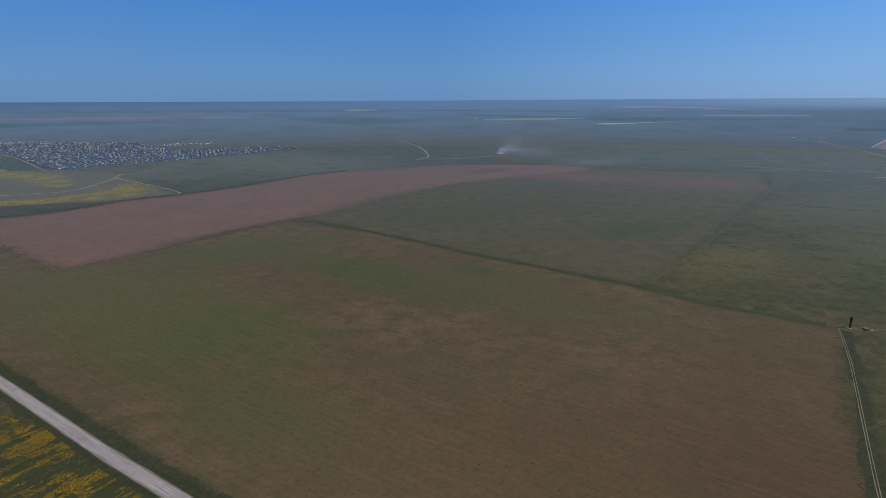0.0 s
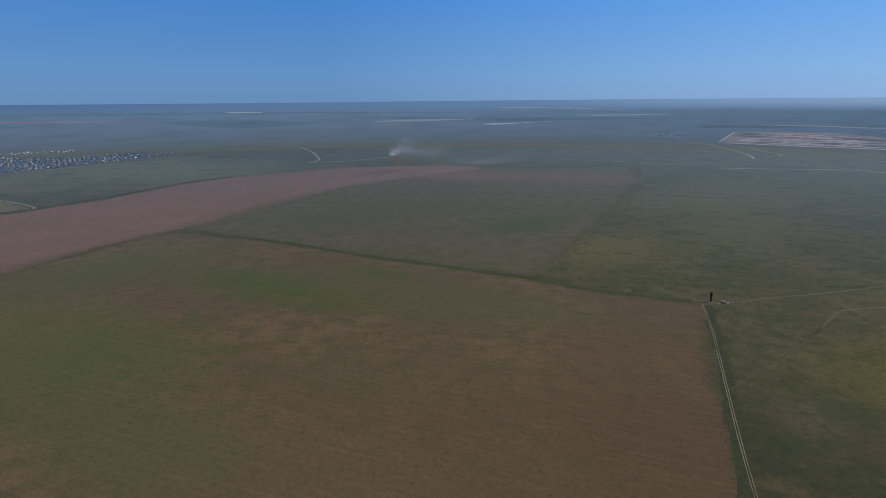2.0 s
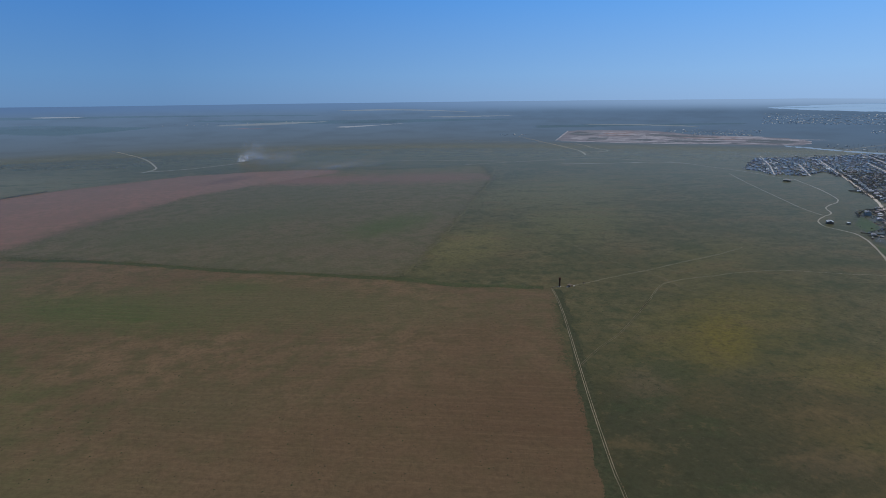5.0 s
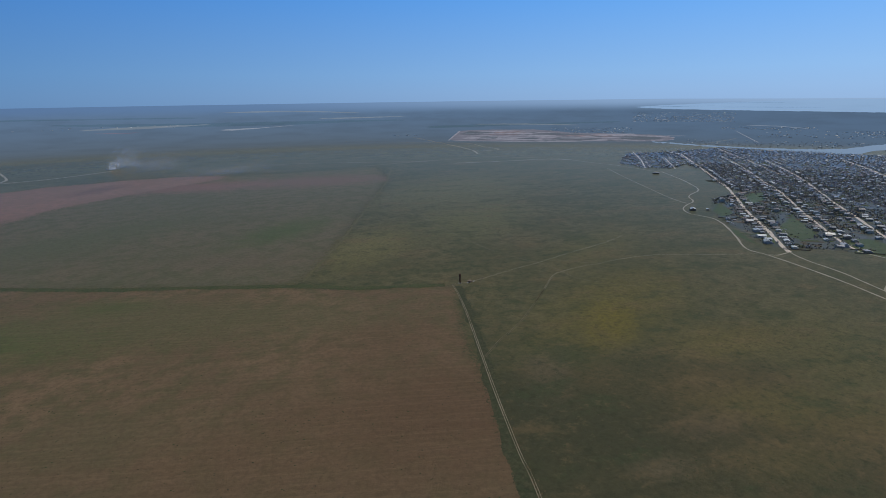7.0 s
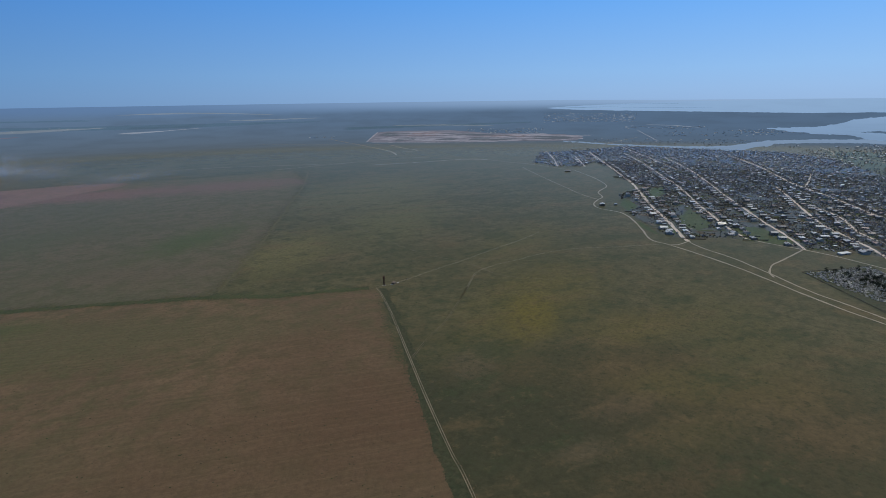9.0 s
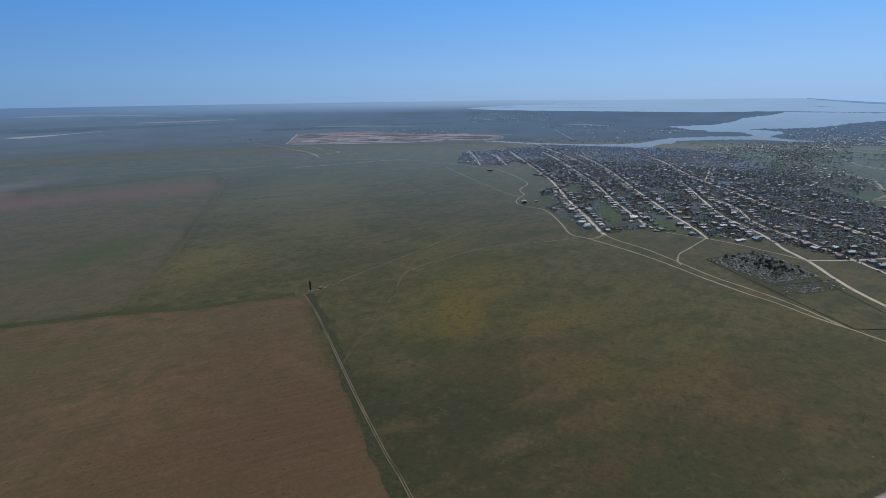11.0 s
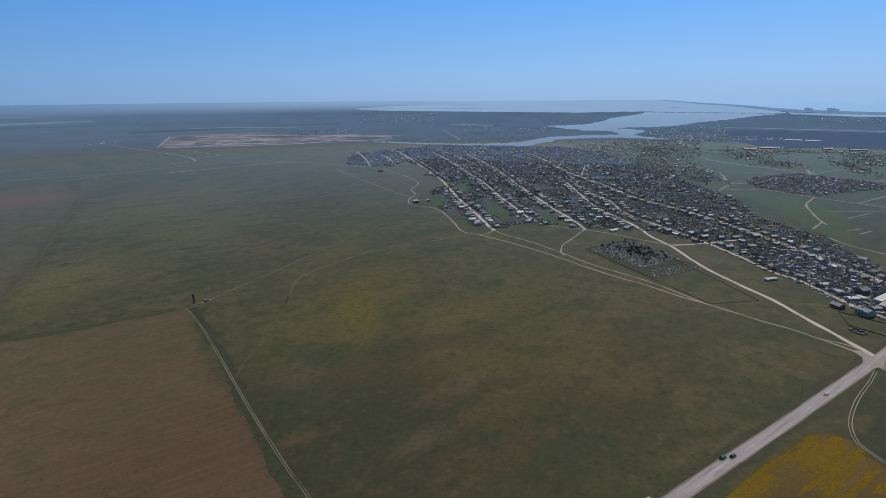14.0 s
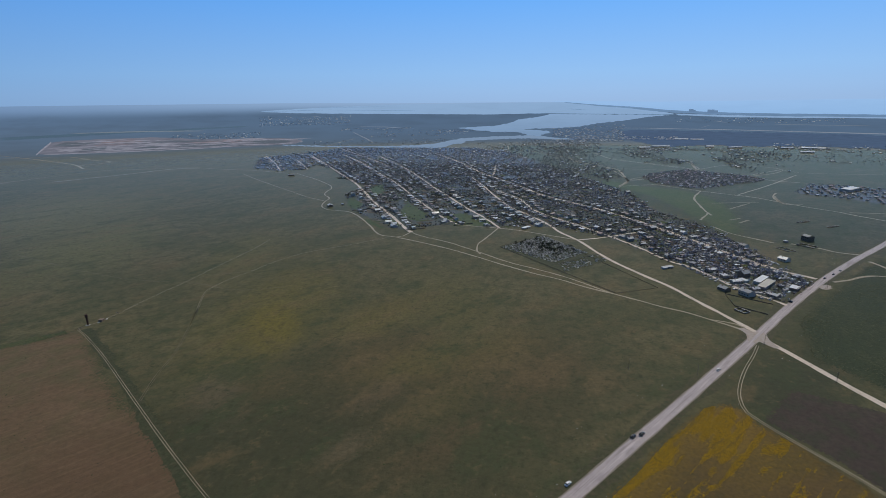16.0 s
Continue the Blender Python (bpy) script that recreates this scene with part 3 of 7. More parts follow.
thin_smoke_m = haze_puff("thin_smoke", (0.74, 0.72, 0.82), 0.11, 0.012)

# ---- shaping helpers ----
rng = random.Random(7)
LAYER = 0.12


def mesh_of(name, verts, faces, mats, which=None, smooth=False):
    me = bpy.data.meshes.new(name)
    me.from_pydata([tuple(v) for v in verts], [], faces)
    for m in mats:
        me.materials.append(m)
    if which is not None:
        me.polygons.foreach_set("material_index", np.asarray(which, dtype=np.int32))
    if smooth:
        me.polygons.foreach_set("use_smooth", np.ones(len(me.polygons), dtype=bool))
    me.update()
    return me


def set_rim(me, values):
    """How far inside its patch each vertex lies: 0 on the rim, 1 well inside."""
    at = me.attributes.new("rim", "FLOAT", "POINT")
    at.data.foreach_set("value", np.asarray(values, dtype=np.float32))
    return me


def part(name, bm, material, parent, label=""):
    """Links a bmesh as one mesh object under a thing or under a part."""
    me = bpy.data.meshes.new(name)
    bm.to_mesh(me)
    bm.free()
    me.materials.append(material)
    ob = new(name, me)
    ob.parent = parent
    return tagged(ob, label)


def box(bm, x, y, z, w, d, h, turn=0.0, lean=0.0, bevel=0.0):
    """A box whose base centre stands at x, y, z."""
    got = bmesh.ops.create_cube(bm, size=1.0)["verts"]
    m = Matrix.Translation((x, y, z)) @ Matrix.Rotation(turn, 4, "Z") @ Matrix.Rotation(lean, 4, "X") @ Matrix.Translation((0, 0, h / 2)) @ Matrix.Diagonal((w, d, h, 1))
    bmesh.ops.transform(bm, matrix=m, verts=got)
    if bevel:
        edges = list({e for v in got for e in v.link_edges})
        bmesh.ops.bevel(bm, geom=edges, offset=bevel, segments=1, affect="EDGES")
    return bm


def tube(bm, x, y, z0, z1, r0, r1, sides=12):
    got = bmesh.ops.create_cone(bm, cap_ends=True, segments=sides, radius1=r0, radius2=r1, depth=z1 - z0)["verts"]
    bmesh.ops.translate(bm, verts=got, vec=(x, y, (z0 + z1) / 2))
    return bm


def rod(bm, a, b, r, sides=6):
    a, b = Vector(a), Vector(b)
    got = bmesh.ops.create_cone(bm, cap_ends=True, segments=sides, radius1=r, radius2=r * 0.8, depth=(b - a).length)["verts"]
    m = Matrix.Translation((a + b) / 2) @ (b - a).to_track_quat("Z", "Y").to_matrix().to_4x4()
    bmesh.ops.transform(bm, matrix=m, verts=got)
    return bm


# How far the inland plain rises towards the horizon, by bearing; the sea dips below it.
SWELL = [(-180, 2), (-60, 2), (-36, 2.5), (-6, 4), (11, 6), (29, 7), (42, 7), (60, 6), (70, 3), (80, 1.5), (90, 0), (97, -3), (180, -3)]


def swell(bearing):
    return float(np.interp(bearing, [r[0] for r in SWELL], [r[1] for r in SWELL]))


def on_plain(x, y, z=0.0):
    """A true place on the plain; past 3.1 km the land is drawn in and rises towards the horizon."""
    far = math.hypot(x, y)
    if far <= 3100:
        return Vector((x, y, z))
    drawn = 3100 + 1700 * (1 - 3100 / far)
    k = drawn / far
    drop = EYE * 940 / far
    lift = swell(math.degrees(math.atan2(x, y))) * (math.exp(-drop / 10) - math.exp(-5.458)) * drawn / 940
    return Vector((x * k, y * k, EYE + (z - EYE) * k + lift))


def far_point(bearing, drop, layer):
    """The place on the plain that lies at a bearing and a drop below the eye's level, a little above the ground."""
    rise, raw = swell(bearing), drop
    for _ in range(6):
        raw = max(0.8, drop + rise * (math.exp(-raw / 10) - math.exp(-5.458)))
    far = EYE * 940 / raw
    v = on_plain(far * math.sin(radians(bearing)), far * math.cos(radians(bearing)))
    c = Vector((0, 0, EYE))
    return c + (v - c) * (1 - 0.0012 * layer)


def spline(points, step):
    """Points along a smooth line through the given ones, about step apart."""
    p = [Vector((*q, 0)) for q in points]
    p = [2 * p[0] - p[1], *p, 2 * p[-1] - p[-2]]
    out = []
    for a, b, c, d in zip(p, p[1:], p[2:], p[3:]):
        n = max(1, int((c - b).length / step))
        for k in range(n):
            t = k / n
            out.append(0.5 * (2 * b + (c - a) * t + (2 * a - 5 * b + 4 * c - d) * t * t + (3 * b - a - 3 * c + d) * t**3))
    return out + [p[-2]]


def ribbon(points, section, step=6.0, ragged=0.15, seed=0.0):
    """Vertices and faces of a strip along a line; section: (offset, height) across it."""
    line = spline(points, step)
    verts, faces = [], []
    n = len(section)
    for i, q in enumerate(line):
        ahead = (line[min(i + 1, len(line) - 1)] - line[max(i - 1, 0)]).normalized()
        side = Vector((ahead.y, -ahead.x, 0))
        for k, (off, z) in enumerate(section):
            wob = ragged * noise.noise((q.x * 0.06 + k * 7.7 + seed, q.y * 0.06, seed)) * 2
            v = q + side * (off + wob)
            verts.append((v.x, v.y, z * LAYER))
        if i:
            for k in range(n - 1):
                a = (i - 1) * n + k
                faces.append((a, a + n, a + n + 1, a + 1))
    return verts, faces


def lane(name, points, section, mats, label, which=None, step=6.0, ragged=0.15, category="road"):
    v, f = ribbon(points, section, step, ragged, len(name) * 1.3 + points[0][0] * 0.01)
    n = len(section)
    idx = None if which is None else [which[i % (n - 1)] for i in range(len(f))]
    me = mesh_of(name, v, f, mats, idx)
    set_rim(me, [0.0 if i % n in (0, n - 1) else 1.0 for i in range(len(v))])
    return tagged(new(name, me), label, category, kind="structure")


def ruts(name, points, gauge, width, material, label, step=6.0, lift=0.36):
    """A track of two worn wheel ruts."""
    verts, faces = [], []
    for side in (-1, 1):
        v, f = ribbon(points, [(side * gauge / 2 - width / 2, lift), (side * gauge / 2 + width / 2, lift)], step, 0.12, side * 3.0 + points[0][0])
        faces += [tuple(i + len(verts) for i in q) for q in f]
        verts += v
    return tagged(new(name, mesh_of(name, verts, faces, [material])), label, "track", kind="structure")


def depth_inside(px, py, poly):
    """How far each place lies inside a polygon, in metres; negative outside."""
    best, hit = np.full(px.shape, 1e9), np.zeros(px.shape, bool)
    for (ax, ay), (bx, by) in zip(poly, poly[1:] + poly[:1]):
        t = np.clip(((px - ax) * (bx - ax) + (py - ay) * (by - ay)) / ((bx - ax) ** 2 + (by - ay) ** 2), 0, 1)
        best = np.minimum(best, np.hypot(px - ax - t * (bx - ax), py - ay - t * (by - ay)))
        if ay != by:
            hit ^= ((ay > py) != (by > py)) & (px < (bx - ax) * (py - ay) / (by - ay) + ax)
    return np.where(hit, best, -best)


def field(name, points, z, material, label, step=18.0, amount=5.0, category="field", rim=None):
    """A patch of land whose growth thins out towards a ragged rim."""
    rim = 2.4 * amount if rim is None else rim
    lo, hi = np.min(points, axis=0) - 1.5 * rim, np.max(points, axis=0) + 1.5 * rim
    cell = max(0.45 * rim, float(max(hi - lo)) / 220)
    xs, ys = np.arange(lo[0], hi[0] + cell, cell), np.arange(lo[1], hi[1] + cell, cell)
    gx, gy = np.meshgrid(xs, ys, indexing="ij")
    deep = depth_inside(gx, gy, points)
    near = np.abs(deep) < 3 * rim
    for i, j in zip(*np.nonzero(near)):
        deep[i, j] += amount * (noise.noise((gx[i, j] * 0.03, gy[i, j] * 0.03, amount)) + 0.5 * noise.noise((gx[i, j] * 0.11, gy[i, j] * 0.11, 5)))
    value = np.clip(0.5 + deep / (2 * rim), 0, 1)
    keep = (value[:-1, :-1] > 0) | (value[1:, :-1] > 0) | (value[:-1, 1:] > 0) | (value[1:, 1:] > 0)
    ids = -np.ones(gx.shape, int)
    faces = []
    for i, j in zip(*np.nonzero(keep)):
        faces.append(((i, j), (i + 1, j), (i + 1, j + 1), (i, j + 1)))
    order = sorted({q for f in faces for q in f})
    for n, q in enumerate(order):
        ids[q] = n
    me = mesh_of(name, [(gx[q], gy[q], z * LAYER) for q in order], [tuple(int(ids[q]) for q in f) for f in faces], [material])
    set_rim(me, [value[q] for q in order])
    return tagged(new(name, me), label, category, kind="structure")


def band(name, rows, material, label, layer=1, category="backdrop", wobble=0.6, step=0.25):
    """A stretch of far land or water. rows: bearing in degrees, and the drop below the horizon of its far and near edge, in thousandths of 0.94 of the distance."""
    az = [r[0] for r in rows]
    verts, faces = [], []
    n = max(3, int((az[-1] - az[0]) / step))
    m = 5
    for i in range(n + 1):
        a = az[0] + (az[-1] - az[0]) * i / n
        top, bot = np.interp(a, az, [r[1] for r in rows]), np.interp(a, az, [r[2] for r in rows])
        top += wobble * noise.noise((a * 1.3, layer, 2)) * min(1.0, top / 12)
        bot += wobble * noise.noise((a * 1.7, layer, 9)) * min(1.0, bot / 12)
        for k in range(m + 1):
            verts.append(far_point(a, max(0.8, top + (max(bot, top + 0.02) - top) * k / m), layer))
        if i:
            for k in range(m):
                p = (i - 1) * (m + 1) + k
                faces.append((p, p + 1, p + m + 2, p + m + 1))
    me = mesh_of(name, verts, faces, [material])
    ends = {0: 0.0, 1: 0.35, 2: 0.7}
    set_rim(me, [0.0 if i % (m + 1) in (0, m) else ends.get(min(i // (m + 1), n - i // (m + 1)), 1.0) for i in range(len(verts))])
    return tagged(new(name, me), label, category, kind="structure")


def shore(name, outline, material, label, layer=3, category="lake", rim=0.8, wobble=0.9, grain_size=0.22):
    """A stretch of far land or water within an outline of bearings and drops, with a finely broken edge."""
    wide = 16.4
    poly = [(a * wide, q) for a, q in outline]
    lo, hi = np.min(poly, axis=0) - 3, np.max(poly, axis=0) + 3
    us, vs = np.arange(lo[0], hi[0], 1.6), np.arange(max(0.8, lo[1]), hi[1], 0.6)
    gu, gv = np.meshgrid(us, vs, indexing="ij")
    deep = depth_inside(gu, gv, poly)
    for i, j in zip(*np.nonzero(np.abs(deep) < 4)):
        deep[i, j] += wobble * (noise.noise((gu[i, j] * grain_size * 0.3, gv[i, j] * grain_size, layer)) + 0.6 * noise.noise((gu[i, j] * grain_size, gv[i, j] * 3 * grain_size, 7)))
    value = np.clip(0.5 + deep / (2 * rim), 0, 1)
    keep = (value[:-1, :-1] > 0.2) | (value[1:, :-1] > 0.2) | (value[:-1, 1:] > 0.2) | (value[1:, 1:] > 0.2)
    faces = [((i, j), (i + 1, j), (i + 1, j + 1), (i, j + 1)) for i, j in zip(*np.nonzero(keep))]
    order = sorted({q for f in faces for q in f})
    ids = {q: n for n, q in enumerate(order)}
    me = mesh_of(name, [far_point(gu[q] / wide, gv[q], layer) for q in order], [tuple(ids[q] for q in f) for f in faces], [material])
    set_rim(me, [value[q] for q in order])
    return tagged(new(name, me), label, category, kind="structure")


def inside(x, y, poly):
    hit = False
    for (ax, ay), (bx, by) in zip(poly, poly[1:] + poly[:1]):
        if (ay > y) != (by > y) and x < (bx - ax) * (y - ay) / (by - ay) + ax:
            hit = not hit
    return hit


# ---- ground ----
def build_ground():
    rings = [0.0] + [40 * 1.13**k for k in range(33)] + [2300, 2500, 2800, 3100] + [3100 / (1 - k / 15) for k in range(1, 15)] + [90000]
    seg = 240
    verts, faces, which = [(0, 0, 0)], [], []
    for r in rings[1:]:
        for s in range(seg):
            a = 2 * math.pi * s / seg
            verts.append(on_plain(r * math.sin(a), r * math.cos(a)))
    for s in range(seg):
        faces.append((0, 1 + (s + 1) % seg, 1 + s))
        which.append(0)
    for k in range(len(rings) - 2):
        for s in range(seg):
            a, b = 1 + k * seg + s, 1 + k * seg + (s + 1) % seg
            faces.append((a, b, b + seg, a + seg))
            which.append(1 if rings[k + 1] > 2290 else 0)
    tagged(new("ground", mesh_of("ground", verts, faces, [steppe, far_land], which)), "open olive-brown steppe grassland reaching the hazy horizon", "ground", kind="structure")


build_ground()
MAIN = [(-760, 612), (-520, 460), (-297, 319), (-227, 274), (-174, 240), (-131, 214), (50, 103), (220, -5), (259, -30), (324, -72), (428, -138), (511, -190), (593, -245), (675, -305), (746, -361), (900, -480)]
field("field_stubble", [(322, 402), (243, 282), (164, 143), (70, -10), (40, 112), (-125, 222), (-290, 328), (-740, 612), (-568, 656), (-428, 565), (-372, 629), (-252, 814), (-196, 801), (-109, 745), (-18, 672), (76, 595), (159, 534), (243, 459)], 0.15, soil, "brown stubble field greening in broad patches", amount=4, rim=15)
field("field_fallow", [(-240, 850), (-160, 1075), (-50, 1250), (130, 1530), (336, 1500), (694, 1404), (834, 1400), (703, 1122), (669, 1085), (347, 678), (210, 513), (159, 538), (76, 599), (-18, 676), (-109, 749)], 0.22, soil_far, "grey-brown fallow field beyond the grassy ditch", amount=8, rim=26)
field("field_red", [(-428, 565), (-568, 656), (-720, 755), (-760, 811), (-718, 843), (-658, 888), (-597, 1001), (-522, 1070), (-451, 1158), (-362, 1341), (-259, 1442), (-134, 1503), (26, 1584), (194, 1590), (330, 1565), (420, 1505), (400, 1440), (310, 1395), (190, 1330), (20, 1208), (-94, 1039), (-180, 904), (-252, 814), (-311, 740), (-372, 629)], 0.3, red_soil, "freshly ploughed reddish field", amount=9, rim=34)
field("field_yellow", [(-800, 930), (-742, 968), (-697, 988), (-640, 1008), (-610, 1055), (-607, 1125), (-690, 1215), (-735, 1225), (-720, 1140), (-735, 1085), (-760, 1040), (-860, 985)], 0.42, far_rape, "yellow flowering rape strip beside the hedge", amount=16, rim=34)
field("field_yellow_far", [(-1400, 1600), (-1150, 1440), (-1063, 1412), (-1004, 1390), (-900, 1290), (-825, 1185), (-845, 1150), (-900, 1185), (-1010, 1260), (-1300, 1420)], 0.3, far_rape, "yellow flowering field below the garden colony", amount=16, rim=30)
field("field_stubble_far", [(-1300, 1430), (-1060, 1470), (-830, 1390), (-800, 1330), (-604, 1150), (-545, 1075), (-620, 1000), (-740, 955), (-900, 900), (-1300, 1300)], 0.26, dry_field, "dull dry field between the yellow strips", amount=10, rim=24)
lane("verge_grass", MAIN[:7], [(-15, 0.2), (-9, 0.22), (-3.6, 0.24), (3.6, 0.24), (8, 0.22), (12, 0.2)], [verge], "dark green roadside grass verge", ragged=2.5, category="verge")
lane("verge_grass_east", MAIN[6:], [(-11, 0.2), (-7, 0.22), (-3.6, 0.24), (3.6, 0.24), (7, 0.22), (10, 0.2)], [verge_thin], "thin dull green roadside verge", ragged=2.5, category="verge")
lane("road_main", MAIN, [(-4.2, 0.26), (-3.3, 0.42), (0, 0.5), (3.3, 0.42), (4.2, 0.26)], [tarmac, tarmac_edge], "straight weathered pale grey asphalt road", [1, 0, 0, 1], ragged=0.25)
DITCH = [(-196, 801), (-109, 745), (-66, 712), (-18, 672), (25, 634), (76, 595), (112, 571), (159, 534), (205, 499), (243, 459), (273, 440), (318, 409)]
lane("ditch", DITCH, [(-9, 0.32), (-3, 0.3), (2, 0.3), (8, 0.32)], [ditch_grass], "overgrown dark green field ditch", ragged=2.0, category="ditch")
lane("field_margin", [(322, 402), (253, 292), (197, 212), (151, 140), (100, 50)], [(-14, 0.3), (-7, 0.31), (-2.6, 0.32), (-1.2, 0.32)], [verge], "dark grassy margin beside the field track", ragged=2.5, category="verge")
lane("field_boundary", [(210, 513), (347, 678), (500, 872), (669, 1085), (852, 1346)], [(-4, 0.32), (0, 0.33), (4, 0.32)], [verge_pale], "faint grassy strip between two fields", ragged=2.5, category="verge")
lane("street_south", [(440, -142), (462, -131), (500, -112), (544, -90), (572, -71), (630, -36), (713, 0), (754, 25), (791, 39), (848, 69), (937, 122), (1020, 155), (1200, 222), (1300, 262)], [(-2.1, 0.36), (0, 0.42), (2.1, 0.36)], [chalk], "pale unpaved village road", ragged=0.5)
lane("road_gravel", [(428, -141), (414, -150), (386, -163), (361, -174), (340, -185), (300, -204), (240, -236)], [(-2.3, 0.36), (0, 0.42), (2.3, 0.36)], [chalk], "pale gravel side road", ragged=0.3)
def apron():
    """The dusty flared mouths where the side roads meet the main road."""
    c, u, n, s, m = Vector((430, -140)), Vector((0.845, -0.535)), Vector((0.535, 0.845)), Vector((0.9, 0.43)), Vector((-0.43, 0.9))
    pts = [c - 12 * u + 3 * n, c + 7 * s + 4.0 * m, c + 18 * s + 2.4 * m, c + 18 * s - 2.4 * m, c + 8 * s - 4.4 * m, c + 12 * u + 3 * n, c + 12 * u - 3 * n, c - 7 * s - 5 * m, c - 20 * s - 2.3 * m, c - 20 * s + 2.3 * m, c - 8 * s + 4.5 * m, c - 12 * u - 3 * n]
    field("road_apron", [tuple(p) for p in pts], 0.47, dusty_tar, "widened dusty mouth of the crossroads", amount=0.4, category="road", rim=0.9)


apron()
ruts("track_loop", [(414, -136), (395, -128), (372, -117), (349, -108), (330, -103), (314, -103), (304, -109), (290, -119), (276, -130), (265, -138), (254, -146), (200, -186)], 1.6, 0.5, chalk_dim, "two-rut farm track curving off the crossroads")
ruts("track_tower", [(90, 25), (164, 140), (181, 170), (211, 219), (246, 274), (290, 343), (318, 391), (323, 402), (327, 406), (336, 403)], 1.3, 0.34, chalk_grassy, "two-rut earth track along the field edge")
ruts("track_tower_on", [(336, 402), (356, 400), (401, 402), (456, 402), (503, 405), (540, 406), (586, 408), (635, 414)], 1.4, 0.36, chalk_faint, "faint two-rut track over the steppe")
ruts("track_steppe_faint", [(242, 264), (271, 278), (307, 292), (352, 316), (389, 337)], 1.4, 0.32, chalk_trace, "almost overgrown two-rut track in the grass")
ruts("track_join", [(456, 402), (469, 396), (480, 387), (491, 368), (504, 353)], 1.4, 0.3, chalk_trace, "short faint track joining two others in the grass")
ruts("track_old", [(500, 698), (473, 601), (449, 494), (446, 439), (450, 390), (440, 335), (450, 308), (463, 281)], 1.5, 0.32, chalk_trace, "old overgrown two-rut track across the steppe")
ruts("track_steppe", [(352, 316), (389, 337), (416, 353), (440, 362), (478, 359), (504, 353), (531, 350), (572, 337), (601, 318), (628, 293), (655, 273), (680, 254)], 1.4, 0.36, chalk_faint, "faint winding two-rut track through the grass")
lane("track_edge", [(441, -134), (447, -128), (460, -112), (472, -96), (482, -77), (495, -57), (508, -36), (521, -12), (540, 14), (555, 42), (576, 74), (602, 110), (631, 151), (658, 198), (681, 246), (692, 275), (741, 308), (797, 348), (834, 382), (844, 408), (850, 433), (878, 458), (917, 473), (959, 483), (996, 511), (1030, 525), (1075, 535), (1114, 556), (1171, 605), (1223, 656), (1311, 753)], [(-1.15, 0.38), (1.15, 0.38)], [chalk_dim], "pale dirt track skirting the village", ragged=0.4, category="track")
lane("track_edge_inner", [(508, -36), (519, -24), (531, -12), (554, 15), (573, 44), (593, 77), (626, 115), (661, 158), (677, 182), (691, 208), (714, 234), (735, 250)], [(-1.0, 0.39), (1.0, 0.39)], [chalk_dim], "second pale dirt track beside the first", ragged=0.4, category="track")
lane("track_fork", [(460, -112), (457, -123), (454, -131), (448, -136)], [(-0.8, 0.395), (0.8, 0.395)], [chalk_dim], "short dirt fork where the track meets the street", ragged=0.3, category="track")
lane("track_spur", [(619, 114), (636, 122), (667, 126), (695, 122), (762, 114)], [(-1.0, 0.4), (1.0, 0.4)], [chalk_dim], "short curved dirt spur", ragged=0.4, category="track")
lane("track_turn", [(681, 246), (689, 238), (714, 234)], [(-1.0, 0.4), (1.0, 0.4)], [chalk_dim], "short dirt turning loop", ragged=0.3, category="track")
lane("track_up", [(1280, 899), (1183, 792), (1109, 706), (1018, 598), (964, 533), (930, 480)], [(-1.2, 0.35), (1.2, 0.35)], [chalk_faint], "faint dirt track over the pasture", ragged=0.5, category="track")
lane("track_far", [(1300, 748), (1317, 800), (1354, 912), (1368, 1016), (1391, 1172), (1336, 1267), (1280, 1377), (1050, 1420), (800, 1440)], [(-1.8, 0.35), (1.8, 0.35)], [chalk_faint], "faint dirt track across the far pasture", ragged=0.6, category="track")
STREETS = {
    "street_one": [(714, 234), (733, 248), (828, 307), (922, 370), (1010, 423), (1156, 511), (1275, 594), (1502, 754), (1807, 973)],
    "street_two": [(777, 181), (829, 219), (927, 277), (1012, 326), (1188, 424), (1321, 510), (1560, 660), (1850, 860)],
    "street_three": [(762, 112), (830, 146), (908, 193), (1036, 262), (1140, 320), (1235, 368), (1480, 500), (1800, 700)],
    "street_five": [(596, -240), (636, -202), (728, -155), (847, -90), (928, -38), (995, 15), (1067, 72), (1187, 136), (1289, 197), (1402, 260), (1700, 400), (1950, 540)],
    "street_six": [(508, -187), (533, -168), (553, -153), (608, -127), (638, -102), (689, -76), (740, -44), (790, -10), (900, 70), (1010, 110), (1110, 170)],
    "street_north": [(1364, 834), (1557, 972), (1770, 1138)],
    "street_mid": [(1400, 766), (1521, 851), (1649, 942)],
    "street_far": [(1470, 531), (1612, 630), (1805, 769), (2133, 1011), (2300, 1150)],
    "street_cross": [(1328, 214), (1450, 228), (1577, 245)],
    "street_lane": [(713, -1), (740, -44), (761, -67), (781, -99)],
}
for name, line in STREETS.items():
    half = 2.6 if name in ("street_one", "street_five") else 1.9
    lane(name, line, [(-half, 0.4), (0, 0.45), (half, 0.4)], [chalk], "pale dusty unpaved village street", ragged=0.9, category="street")
lane("street_edge_lane", [(777, 181), (768, 150), (762, 114), (752, 80), (735, 45), (713, 0)], [(-1.2, 0.4), (1.2, 0.4)], [chalk_dim], "dirt lane along the village edge", ragged=0.4, category="street")
def dirt(half, material, *lines):
    for line in lines:
        lane("dirt_track", line, [(-half, 0.4), (half, 0.4)], [material], "pale dirt track across grassland", ragged=0.35 * half, category="track")


